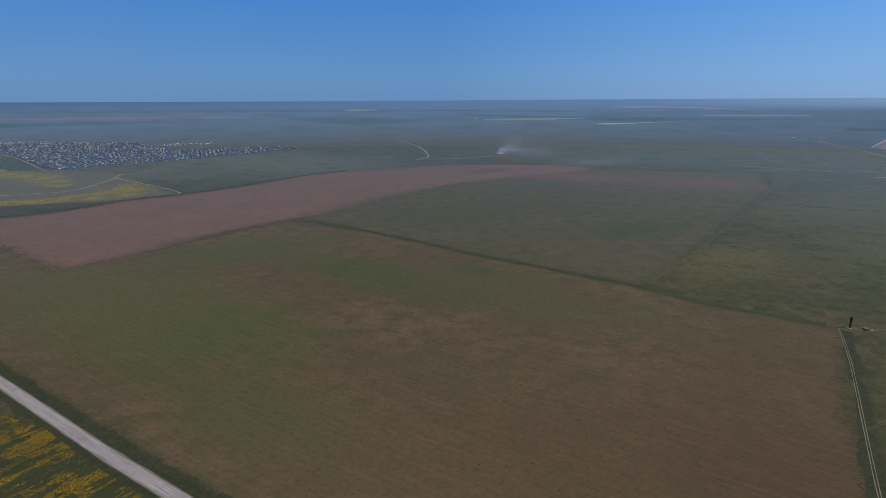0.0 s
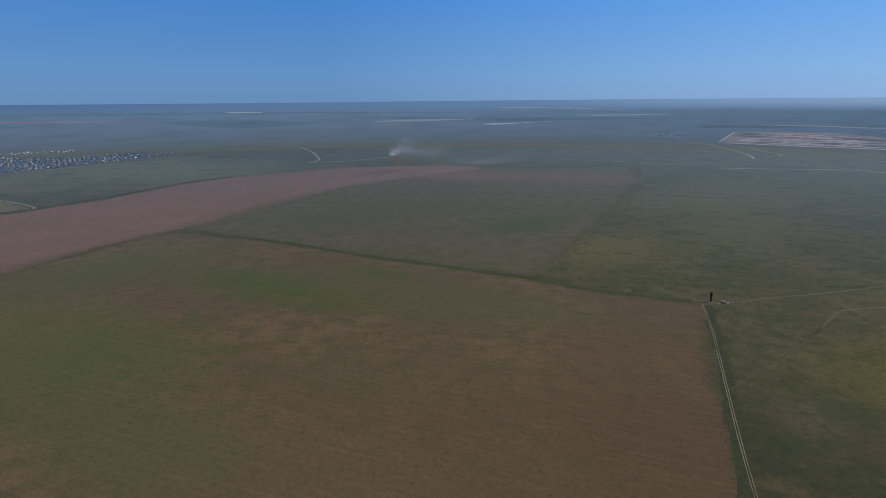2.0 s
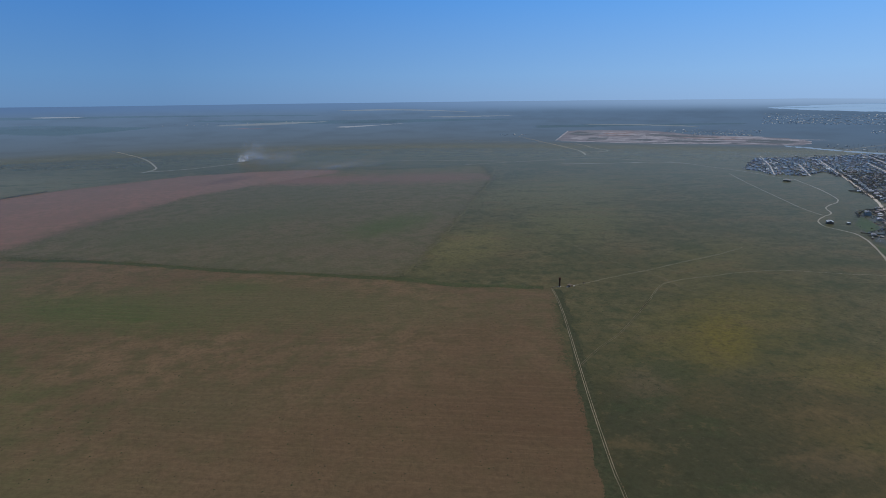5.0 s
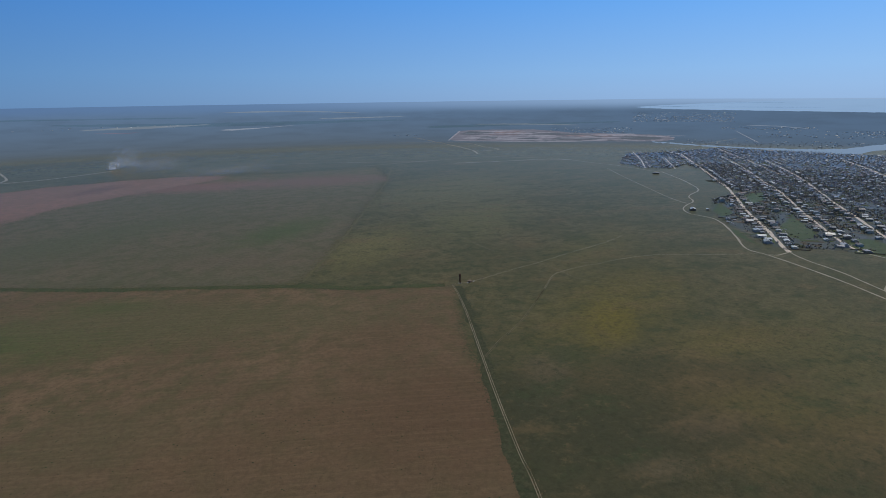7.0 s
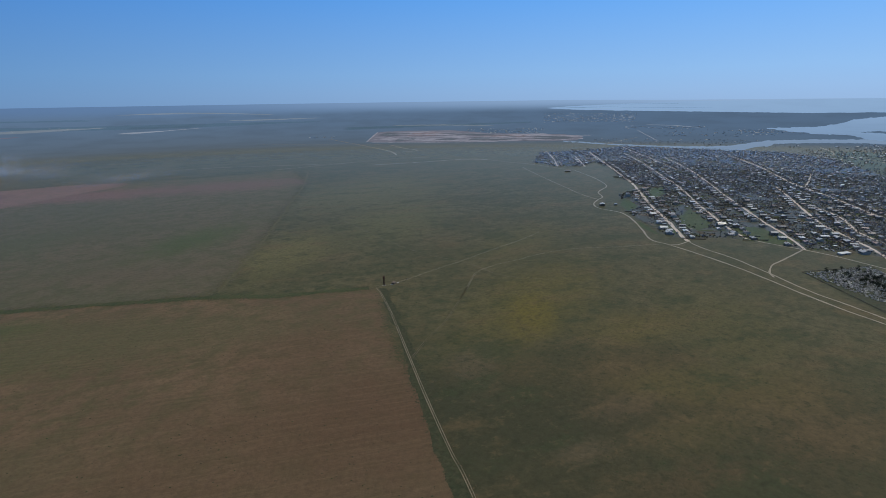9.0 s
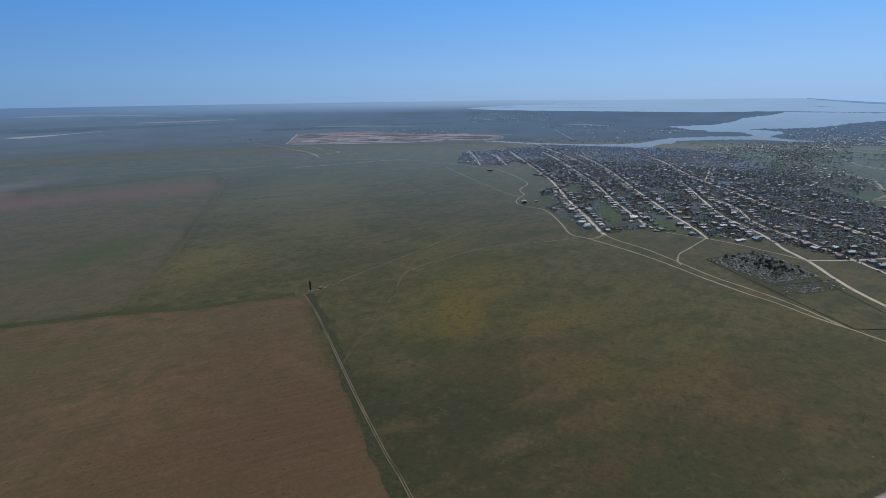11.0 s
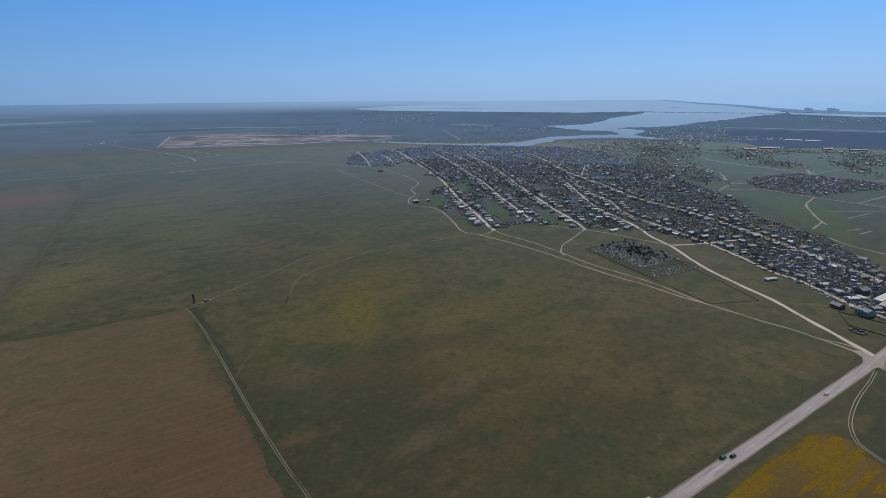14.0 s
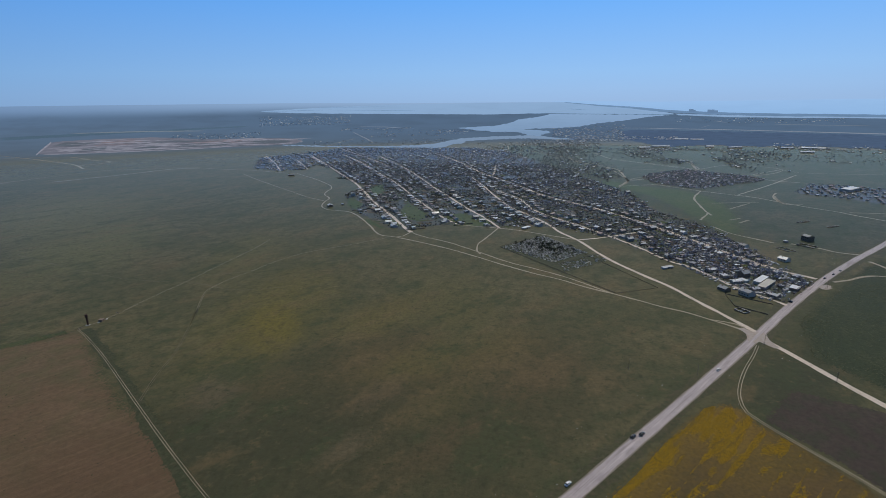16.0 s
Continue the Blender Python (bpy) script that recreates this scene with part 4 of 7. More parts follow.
# Tracks between the village, the estate and the yards.
dirt(1.7, chalk_dim,
     [(1243, -160), (1210, -190), (1164, -237), (1126, -283), (1100, -318), (1050, -350), (1011, -376), (979, -405), (946, -423), (880, -470)],
     [(1164, -237), (1081, -210), (1012, -205), (943, -204), (913, -206)], [(932, -205), (873, -182)], [(1203, -81), (1243, -162)],
     [(1810, -90), (1705, -156), (1615, -239), (1527, -296), (1479, -327), (1415, -384), (1346, -416), (1305, -477)], [(1415, -384), (1484, -442), (1553, -500)])
dirt(2.5, chalk_dim,
     [(2060, 190), (1921, 114), (1797, 40), (1739, 30), (1661, -2), (1529, -83), (1469, -99), (1326, -105), (1294, -107), (1204, -83)], [(1705, 89), (1750, 62), (1797, 40)],
     [(1294, -107), (1324, -141), (1387, -181), (1449, -238), (1527, -296)], [(1749, -321), (1647, -305), (1527, -296)], [(1971, -46), (1781, -94), (1680, -169), (1572, -257)],
     [(2443, 366), (2250, 300), (2101, 278)])
dirt(1.6, chalk_dim,
     [(1128, -297), (1264, -389), (1449, -503)], [(1045, -346), (1100, -350), (1138, -362), (1158, -371)], [(744, -245), (761, -230), (790, -205), (830, -190)],
     [(744, -264), (726, -290), (711, -302), (701, -330)], [(588, -252), (598, -269), (614, -290), (618, -311), (600, -350)], [(675, -320), (651, -326), (620, -322)])
dirt(1.5, chalk_faint,
     [(1553, -500), (1489, -536), (1476, -698)], [(1025, -229), (1049, -311)], [(972, -245), (1036, -293)], [(880, -224), (898, -244)], [(862, -233), (885, -252)],
     [(974, -421), (973, -471), (960, -560)], [(1529, -83), (1504, -214)])
# Tracks on the far pasture, towards the quarry and past the smoke.
dirt(3.2, chalk_dim,
     [(-229, 2691), (-100, 2230), (-53, 1890), (-58, 1790), (-85, 1730)], [(-81, 1749), (43, 1769), (201, 1863)], [(1319, 1487), (1419, 1642), (1541, 1944), (1739, 2493), (2040, 3264)],
     [(1059, 1302), (1216, 1235), (1348, 1188), (1388, 1117)])
dirt(2.4, chalk_faint, [(500, 1700), (695, 1653), (863, 1537), (1031, 1411)], [(1181, 449), (1124, 469), (1116, 489)], [(1281, 575), (1321, 566), (1273, 504), (1199, 437)])
dirt(2.0, chalk_faint, [(1866, 117), (1839, 46), (1755, 26), (1626, -42), (1504, -78), (1368, -99), (1284, -106), (1191, -81)], [(1537, -305), (1630, -378), (1624, -430), (1608, -479), (1549, -504), (1465, -454), (1419, -403)], [(1284, -106), (1333, -122), (1369, -159)], [(1710, -302), (1633, -305), (1536, -302), (1463, -257)], [(1120, -357), (1059, -348), (1035, -351), (1035, -376)])
field("heath", [(800, -195), (1000, -135), (1190, -70), (1420, 32), (1623, 105), (1982, 255), (2290, 330), (2330, -200), (2300, -560), (2160, -980), (1500, -1000), (960, -600), (700, -345), (690, -310)], 0.07, heath, "dull blue-green heath behind the village", amount=14, rim=40)
field("green_meadow", [(1180, 10), (1205, -45), (1150, -110), (1010, -150), (900, -175), (800, -190), (760, -215), (850, -235), (980, -250), (1090, -240), (1160, -215), (1215, -130), (1290, -60)], 0.13, meadow, "fresh green meadow beside the village gardens", amount=10, rim=26)
field("rough_pasture", [(470, -184), (560, -244), (690, -336), (520, -350), (330, -215), (400, -170)], 0.12, rough_pasture, "dark rough pasture beside the road", amount=5)
field("dusty_patch", [(570 + 9 * math.cos(a) * 0.845 - 4.5 * math.sin(a) * 0.535, -238.5 - 9 * math.cos(a) * 0.535 - 4.5 * math.sin(a) * 0.845) for a in np.linspace(0, 6.28, 15)[:-1]], 0.44, dusty_tar, "pinkish dusty patch beside the road", amount=1.5, category="ground", rim=2.4)
field("field_dark", [(349, -139), (330, -185), (280, -205), (215, -180), (262, -143), (276, -134), (292, -122), (308, -112)], 0.2, dark_plough, "dark freshly ploughed strip beside the gravel road", amount=2, step=8)
RAPE_EAST = [(222, -22), (244, -36), (287, -61), (311, -77), (322, -92), (316, -101), (302, -106), (282, -122), (252, -143), (190, -180), (120, -120), (130, 20)]
RAPE_WEST = [(-290, 290), (-228, 266), (-187, 238), (-143, 212), (-90, 160), (-170, 120), (-320, 210)]
field("field_rape", RAPE_EAST, 0.3, rape_ground, "rape field in patchy yellow flower", amount=3, step=6)
field("field_rape_west", RAPE_WEST, 0.3, rape_green, "rape field in patchy yellow flower by the road", amount=3, step=6)
VILLAGE = [(720, 255), (760, 205), (780, 165), (762, 120), (790, 62), (772, 10), (742, -35), (692, -69), (640, -96), (606, -121), (537, -160), (510, -180), (520, -196), (585, -235), (617, -212), (697, -206), (815, -187), (952, -118), (1064, -109), (1201, -64), (1431, 40), (1623, 112), (1982, 262), (2172, 430), (2150, 700), (2130, 1000), (1870, 1030), (1689, 1110), (1405, 945), (1352, 829), (1398, 774), (1512, 797), (1409, 690), (1216, 567), (1119, 467), (1002, 470), (887, 406), (819, 355), (730, 268)]
field("village_ground", VILLAGE, 0.2, yard_earth, "dark garden ground of the village plots", amount=6, step=14)
GREENS = [[(1039, 439), (1124, 456), (1150, 442), (1070, 405), (1016, 399), (992, 407)], [(790, 341), (784, 327), (744, 290), (722, 270), (727, 288), (757, 318)], [(940, 313), (915, 292), (842, 246), (812, 240), (790, 249), (799, 273), (833, 295)],
          [(837, 213), (861, 193), (830, 148), (809, 133), (776, 128), (766, 150), (771, 183)], [(973, 447), (946, 416), (899, 384), (855, 381), (894, 416)], [(809, 320), (811, 306), (752, 258), (740, 262), (762, 284)]]
for plot in GREENS:
    field("village_green", plot, 0.24, meadow, "open green grass plot among the village houses", amount=2.5, category="grass", rim=5)

# ---- far distance, glowing with painted haze: fields, quarry, lake and sea ----
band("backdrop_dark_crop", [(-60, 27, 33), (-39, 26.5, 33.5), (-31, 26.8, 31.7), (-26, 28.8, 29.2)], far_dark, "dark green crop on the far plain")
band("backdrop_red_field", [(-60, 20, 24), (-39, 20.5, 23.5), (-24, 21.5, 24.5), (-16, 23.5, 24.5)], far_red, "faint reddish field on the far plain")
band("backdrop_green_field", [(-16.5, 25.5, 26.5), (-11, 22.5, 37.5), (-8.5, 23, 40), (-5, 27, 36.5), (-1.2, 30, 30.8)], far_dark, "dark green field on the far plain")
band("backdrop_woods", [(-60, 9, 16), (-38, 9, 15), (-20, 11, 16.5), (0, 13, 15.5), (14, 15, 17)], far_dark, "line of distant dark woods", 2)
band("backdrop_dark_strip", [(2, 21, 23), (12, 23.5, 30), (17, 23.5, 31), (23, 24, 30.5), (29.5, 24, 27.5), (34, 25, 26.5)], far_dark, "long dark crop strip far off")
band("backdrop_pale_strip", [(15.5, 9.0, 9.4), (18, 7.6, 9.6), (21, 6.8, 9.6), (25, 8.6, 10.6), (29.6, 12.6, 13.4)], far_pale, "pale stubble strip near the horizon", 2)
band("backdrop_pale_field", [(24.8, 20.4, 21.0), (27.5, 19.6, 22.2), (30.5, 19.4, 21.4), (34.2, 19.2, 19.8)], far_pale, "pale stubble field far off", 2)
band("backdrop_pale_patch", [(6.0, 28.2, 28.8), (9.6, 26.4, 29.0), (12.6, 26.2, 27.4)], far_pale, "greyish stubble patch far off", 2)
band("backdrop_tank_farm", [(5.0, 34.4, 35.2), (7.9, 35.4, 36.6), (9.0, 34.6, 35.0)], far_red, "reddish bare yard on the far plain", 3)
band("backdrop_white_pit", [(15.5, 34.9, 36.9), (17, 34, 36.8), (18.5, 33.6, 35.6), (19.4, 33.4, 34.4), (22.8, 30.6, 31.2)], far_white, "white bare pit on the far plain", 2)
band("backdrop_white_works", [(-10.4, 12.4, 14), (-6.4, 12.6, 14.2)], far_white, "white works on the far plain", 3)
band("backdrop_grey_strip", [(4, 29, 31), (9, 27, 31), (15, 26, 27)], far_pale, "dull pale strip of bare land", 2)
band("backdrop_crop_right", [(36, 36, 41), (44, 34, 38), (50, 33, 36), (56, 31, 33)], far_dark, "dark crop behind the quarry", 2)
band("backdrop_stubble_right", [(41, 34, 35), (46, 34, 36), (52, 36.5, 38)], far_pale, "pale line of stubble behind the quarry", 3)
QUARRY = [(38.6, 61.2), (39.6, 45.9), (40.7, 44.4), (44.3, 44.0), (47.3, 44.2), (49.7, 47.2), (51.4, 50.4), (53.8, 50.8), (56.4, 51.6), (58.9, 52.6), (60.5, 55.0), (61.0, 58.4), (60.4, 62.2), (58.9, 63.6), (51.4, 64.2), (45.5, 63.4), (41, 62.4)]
shore("quarry_floor", QUARRY, hazed_quarry_soil, "pale reddish floor of an open quarry", 1, "quarry", 0.6, 0.5)
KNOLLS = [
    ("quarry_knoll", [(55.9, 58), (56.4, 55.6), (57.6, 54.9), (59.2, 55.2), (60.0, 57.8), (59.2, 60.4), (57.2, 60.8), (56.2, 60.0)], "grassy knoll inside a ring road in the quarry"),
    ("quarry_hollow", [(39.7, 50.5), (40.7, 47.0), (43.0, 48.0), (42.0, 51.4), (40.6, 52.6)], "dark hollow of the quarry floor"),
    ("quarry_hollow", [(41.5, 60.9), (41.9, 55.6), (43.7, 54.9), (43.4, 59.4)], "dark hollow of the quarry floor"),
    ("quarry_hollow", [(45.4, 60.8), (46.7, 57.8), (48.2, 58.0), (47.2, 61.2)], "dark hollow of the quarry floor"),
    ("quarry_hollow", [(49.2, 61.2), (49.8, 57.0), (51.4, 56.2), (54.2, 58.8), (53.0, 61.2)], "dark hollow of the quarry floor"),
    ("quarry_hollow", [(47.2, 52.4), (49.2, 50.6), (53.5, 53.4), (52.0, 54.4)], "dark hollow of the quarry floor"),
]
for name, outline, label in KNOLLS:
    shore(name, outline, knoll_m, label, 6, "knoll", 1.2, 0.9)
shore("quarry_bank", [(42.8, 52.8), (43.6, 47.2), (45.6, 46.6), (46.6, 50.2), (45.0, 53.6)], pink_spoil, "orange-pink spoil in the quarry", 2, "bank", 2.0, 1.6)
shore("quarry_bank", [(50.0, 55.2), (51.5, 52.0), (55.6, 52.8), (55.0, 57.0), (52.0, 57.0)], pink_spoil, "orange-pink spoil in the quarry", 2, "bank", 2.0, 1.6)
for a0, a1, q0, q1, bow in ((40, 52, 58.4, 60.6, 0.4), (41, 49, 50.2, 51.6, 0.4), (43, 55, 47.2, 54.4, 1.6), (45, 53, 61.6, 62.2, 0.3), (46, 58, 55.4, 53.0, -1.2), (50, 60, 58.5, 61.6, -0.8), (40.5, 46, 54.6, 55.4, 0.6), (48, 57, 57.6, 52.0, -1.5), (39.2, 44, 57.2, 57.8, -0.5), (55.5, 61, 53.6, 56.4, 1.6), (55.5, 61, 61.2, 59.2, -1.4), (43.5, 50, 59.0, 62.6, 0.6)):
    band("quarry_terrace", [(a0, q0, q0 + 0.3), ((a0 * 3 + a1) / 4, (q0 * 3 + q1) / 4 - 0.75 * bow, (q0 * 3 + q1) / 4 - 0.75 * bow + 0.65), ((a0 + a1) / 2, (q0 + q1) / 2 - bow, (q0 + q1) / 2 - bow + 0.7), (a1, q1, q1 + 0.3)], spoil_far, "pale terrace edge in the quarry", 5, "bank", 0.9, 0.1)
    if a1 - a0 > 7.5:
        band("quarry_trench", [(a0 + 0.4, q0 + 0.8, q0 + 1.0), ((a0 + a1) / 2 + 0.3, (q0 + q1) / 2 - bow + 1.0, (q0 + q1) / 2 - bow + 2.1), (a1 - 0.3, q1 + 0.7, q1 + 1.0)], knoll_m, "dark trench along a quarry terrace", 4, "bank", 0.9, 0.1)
# Water and spit emit; sky reflection and haze are put into their colour.
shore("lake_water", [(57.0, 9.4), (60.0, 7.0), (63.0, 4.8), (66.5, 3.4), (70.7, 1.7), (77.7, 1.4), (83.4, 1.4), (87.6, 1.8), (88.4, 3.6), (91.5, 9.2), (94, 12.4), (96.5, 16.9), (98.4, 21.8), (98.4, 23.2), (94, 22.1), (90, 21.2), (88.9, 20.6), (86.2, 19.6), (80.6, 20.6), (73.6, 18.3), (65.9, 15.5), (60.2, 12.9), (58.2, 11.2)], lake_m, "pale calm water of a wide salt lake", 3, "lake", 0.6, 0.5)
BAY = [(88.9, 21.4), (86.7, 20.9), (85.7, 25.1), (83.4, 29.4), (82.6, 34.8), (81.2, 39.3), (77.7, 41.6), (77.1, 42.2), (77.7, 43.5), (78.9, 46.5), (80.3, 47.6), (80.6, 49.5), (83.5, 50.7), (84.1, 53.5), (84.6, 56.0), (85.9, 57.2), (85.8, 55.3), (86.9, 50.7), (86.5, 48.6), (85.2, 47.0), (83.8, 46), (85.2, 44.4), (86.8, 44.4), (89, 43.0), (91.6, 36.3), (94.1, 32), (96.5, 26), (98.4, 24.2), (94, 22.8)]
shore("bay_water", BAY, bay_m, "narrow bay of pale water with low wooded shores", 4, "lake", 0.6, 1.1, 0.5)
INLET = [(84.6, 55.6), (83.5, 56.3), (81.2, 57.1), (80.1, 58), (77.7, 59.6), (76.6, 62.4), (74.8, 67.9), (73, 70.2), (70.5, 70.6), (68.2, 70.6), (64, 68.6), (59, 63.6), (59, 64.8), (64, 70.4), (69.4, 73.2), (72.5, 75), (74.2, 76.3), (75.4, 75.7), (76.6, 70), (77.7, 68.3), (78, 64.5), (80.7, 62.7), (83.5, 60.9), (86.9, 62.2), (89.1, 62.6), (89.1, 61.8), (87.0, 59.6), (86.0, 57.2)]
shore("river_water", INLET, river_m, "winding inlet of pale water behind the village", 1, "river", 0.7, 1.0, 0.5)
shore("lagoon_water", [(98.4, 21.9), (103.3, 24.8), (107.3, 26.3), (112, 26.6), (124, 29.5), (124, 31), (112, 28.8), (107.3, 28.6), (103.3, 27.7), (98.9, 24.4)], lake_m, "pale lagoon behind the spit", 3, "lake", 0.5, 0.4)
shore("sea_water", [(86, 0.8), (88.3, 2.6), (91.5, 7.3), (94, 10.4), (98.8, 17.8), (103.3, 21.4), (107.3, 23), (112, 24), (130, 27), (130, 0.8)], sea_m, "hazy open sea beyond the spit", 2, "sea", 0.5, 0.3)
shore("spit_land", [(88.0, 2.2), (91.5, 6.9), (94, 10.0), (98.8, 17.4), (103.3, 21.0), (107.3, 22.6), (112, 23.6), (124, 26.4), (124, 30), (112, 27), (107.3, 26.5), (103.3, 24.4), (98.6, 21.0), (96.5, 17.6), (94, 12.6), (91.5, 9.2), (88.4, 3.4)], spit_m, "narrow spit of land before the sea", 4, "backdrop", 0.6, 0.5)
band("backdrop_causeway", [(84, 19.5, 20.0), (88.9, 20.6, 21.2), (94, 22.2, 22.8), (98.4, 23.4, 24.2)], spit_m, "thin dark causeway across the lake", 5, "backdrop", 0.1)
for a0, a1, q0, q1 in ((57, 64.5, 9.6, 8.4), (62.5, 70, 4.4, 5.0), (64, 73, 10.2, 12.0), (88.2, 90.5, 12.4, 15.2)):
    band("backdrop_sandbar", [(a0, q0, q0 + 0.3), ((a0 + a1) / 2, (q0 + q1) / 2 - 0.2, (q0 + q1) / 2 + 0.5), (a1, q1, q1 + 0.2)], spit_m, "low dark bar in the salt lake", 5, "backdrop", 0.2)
shore("backdrop_wood_right", [(93.8, 50), (94.6, 47.2), (96.2, 47.6), (110, 50.4), (126, 53), (126, 71), (110.2, 68.2), (105.8, 70.6), (101.5, 69.7), (98.8, 73.4), (96.3, 69), (94.0, 62)], hazed_wood, "dark blue-green wood on the plain", 3, "backdrop", 0.8, 1.6)
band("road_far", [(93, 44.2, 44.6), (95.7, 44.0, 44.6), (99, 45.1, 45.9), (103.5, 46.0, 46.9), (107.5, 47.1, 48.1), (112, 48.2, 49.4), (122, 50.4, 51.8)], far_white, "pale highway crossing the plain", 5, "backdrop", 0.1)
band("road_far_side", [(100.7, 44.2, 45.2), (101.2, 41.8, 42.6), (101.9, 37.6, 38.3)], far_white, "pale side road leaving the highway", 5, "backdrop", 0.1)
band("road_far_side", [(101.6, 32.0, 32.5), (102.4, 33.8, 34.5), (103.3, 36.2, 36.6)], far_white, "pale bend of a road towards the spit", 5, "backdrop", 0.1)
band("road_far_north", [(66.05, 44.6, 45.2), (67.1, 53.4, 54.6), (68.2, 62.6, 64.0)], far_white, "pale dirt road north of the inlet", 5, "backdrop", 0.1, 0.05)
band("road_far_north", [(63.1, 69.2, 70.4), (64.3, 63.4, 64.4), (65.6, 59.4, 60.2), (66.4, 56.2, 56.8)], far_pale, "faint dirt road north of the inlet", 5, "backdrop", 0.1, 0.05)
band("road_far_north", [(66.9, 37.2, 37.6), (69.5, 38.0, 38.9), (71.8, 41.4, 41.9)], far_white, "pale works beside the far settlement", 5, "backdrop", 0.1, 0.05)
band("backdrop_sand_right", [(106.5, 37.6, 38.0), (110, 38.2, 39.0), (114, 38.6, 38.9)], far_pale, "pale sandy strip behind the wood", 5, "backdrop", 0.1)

# ---- kinds of things ----
def thing(name, label, category, group="", at=(0, 0, 0), turn=0.0):
    ob = new(name)
    ob.empty_display_size = 1.0
    ob.matrix_basis = pose(*at, 0, 0, math.degrees(turn))
    return tagged(ob, label, category, group)


def gable(bm, w, d, z, rise, over=0.4, thick=0.18):
    """Two roof slabs over a plan w long and d deep, ridge along w."""
    half = d / 2 + over
    slope = math.atan2(rise, d / 2)
    drop = over * math.tan(slope)
    for s in (-1, 1):
        quad = [(-w / 2 - over, s * half, z - drop), (w / 2 + over, s * half, z - drop), (w / 2 + over, 0, z + rise), (-w / 2 - over, 0, z + rise)]
        low = [bm.verts.new(q) for q in quad]
        top = [bm.verts.new((q[0], q[1], q[2] + thick)) for q in quad]
        for f in (low, top, *[[low[i], low[(i + 1) % 4], top[(i + 1) % 4], top[i]] for i in range(4)]):
            bm.faces.new(f)
    bmesh.ops.recalc_face_normals(bm, faces=bm.faces)
    return bm


def gabled_walls(bm, w, d, h, rise):
    """A house's walls with gable ends."""
    low = [bm.verts.new((x * w / 2, y * d / 2, -0.3)) for x, y in ((-1, -1), (1, -1), (1, 1), (-1, 1))]
    top = [bm.verts.new((v.co.x, v.co.y, h)) for v in low]
    a, b = bm.verts.new((-w / 2, 0, h + rise)), bm.verts.new((w / 2, 0, h + rise))
    bm.faces.new((low[0], low[1], top[1], top[0]))
    bm.faces.new((low[2], low[3], top[3], top[2]))
    bm.faces.new((low[1], low[2], top[2], b, top[1]))
    bm.faces.new((low[3], low[0], top[0], a, top[3]))
    bm.faces.new((top[0], top[1], b, a))
    bm.faces.new((top[2], top[3], a, b))
    bmesh.ops.recalc_face_normals(bm, faces=bm.faces)
    return bm


def house(label, w, d, h, rise, wall, roof, windows=3, porch=False, group="village houses", category="house", name="house", chimney=True):
    root = thing(name, label, category, group)
    body = part("wall", gabled_walls(bmesh.new(), w, d, h, rise), wall, root)
    part("roof", gable(bmesh.new(), w, d, h, rise), roof, root)
    for side in (-1, 1):
        for k in range(windows):
            x = (k - (windows - 1) / 2) * w / windows
            if side == -1 and k == windows // 2:
                part("door", box(bmesh.new(), x, side * d / 2, 0, 1.0, 0.12, 2.05, bevel=0.02), door_m, root)
                continue
            win = part("window", box(bmesh.new(), x, side * d / 2, 1.0, 1.5, 0.14, 1.4, bevel=0.03), concrete_m, root, "pale painted window frame")
            part("pane", box(bmesh.new(), x, side * (d / 2 + 0.02), 1.1, 1.3, 0.14, 1.2), glass_m, win)
    if chimney:
        part("chimney", box(bmesh.new(), w * 0.2, d * 0.12, h + rise * 0.5, 0.6, 0.6, rise * 0.5 + 0.8, bevel=0.04), brick_m, root)
    if porch:
        part("porch", box(bmesh.new(), -w * 0.3, -d / 2 - 1.2, 0, 3.0, 2.4, h * 0.8, bevel=0.05), wall, root)
    return root


def shed(label, w, d, h, wall, roof, tilt=0.12, name="shed", category="shed", group=""):
    root = thing(name, label, category, group)
    part("wall", box(bmesh.new(), 0, 0, -0.2, w, d, h, bevel=0.04), wall, root)
    part("roof", box(bmesh.new(), 0, 0, h - 0.15, w + 0.6, d + 0.6, 0.16, lean=tilt), roof, root)
    part("door", box(bmesh.new(), 0, -d / 2, 0, min(2.4, w * 0.3), 0.12, min(2.4, h * 0.8), bevel=0.02), door_m, root)
    return root


def tree(label, height, spread, seed, group="village trees", foliage=None):
    """A leafless tree: tapered trunk, limbs and a loose crown of fine twig sprays."""
    r = random.Random(seed)
    root = thing("tree", label, "tree", group)
    bm = tube(bmesh.new(), 0, 0, -0.2, height * 0.45, height * 0.028, height * 0.016, 7)
    tips = []
    for k in range(7):
        a = k * 0.9 + r.random()
        z = height * r.uniform(0.22, 0.45)
        tip = (math.cos(a) * spread * r.uniform(0.3, 0.55), math.sin(a) * spread * r.uniform(0.3, 0.55), height * r.uniform(0.6, 0.85))
        rod(bm, (0, 0, z), tip, height * 0.010, 5)
        tips.append(tip)
    part("trunk", bm, bark_m, root)
    verts, faces = twigs(r, height, spread, 300, size=0.62)
    ob = new("crown", mesh_of("crown", verts, faces, [foliage or twig_m]))
    ob.parent = root
    return root


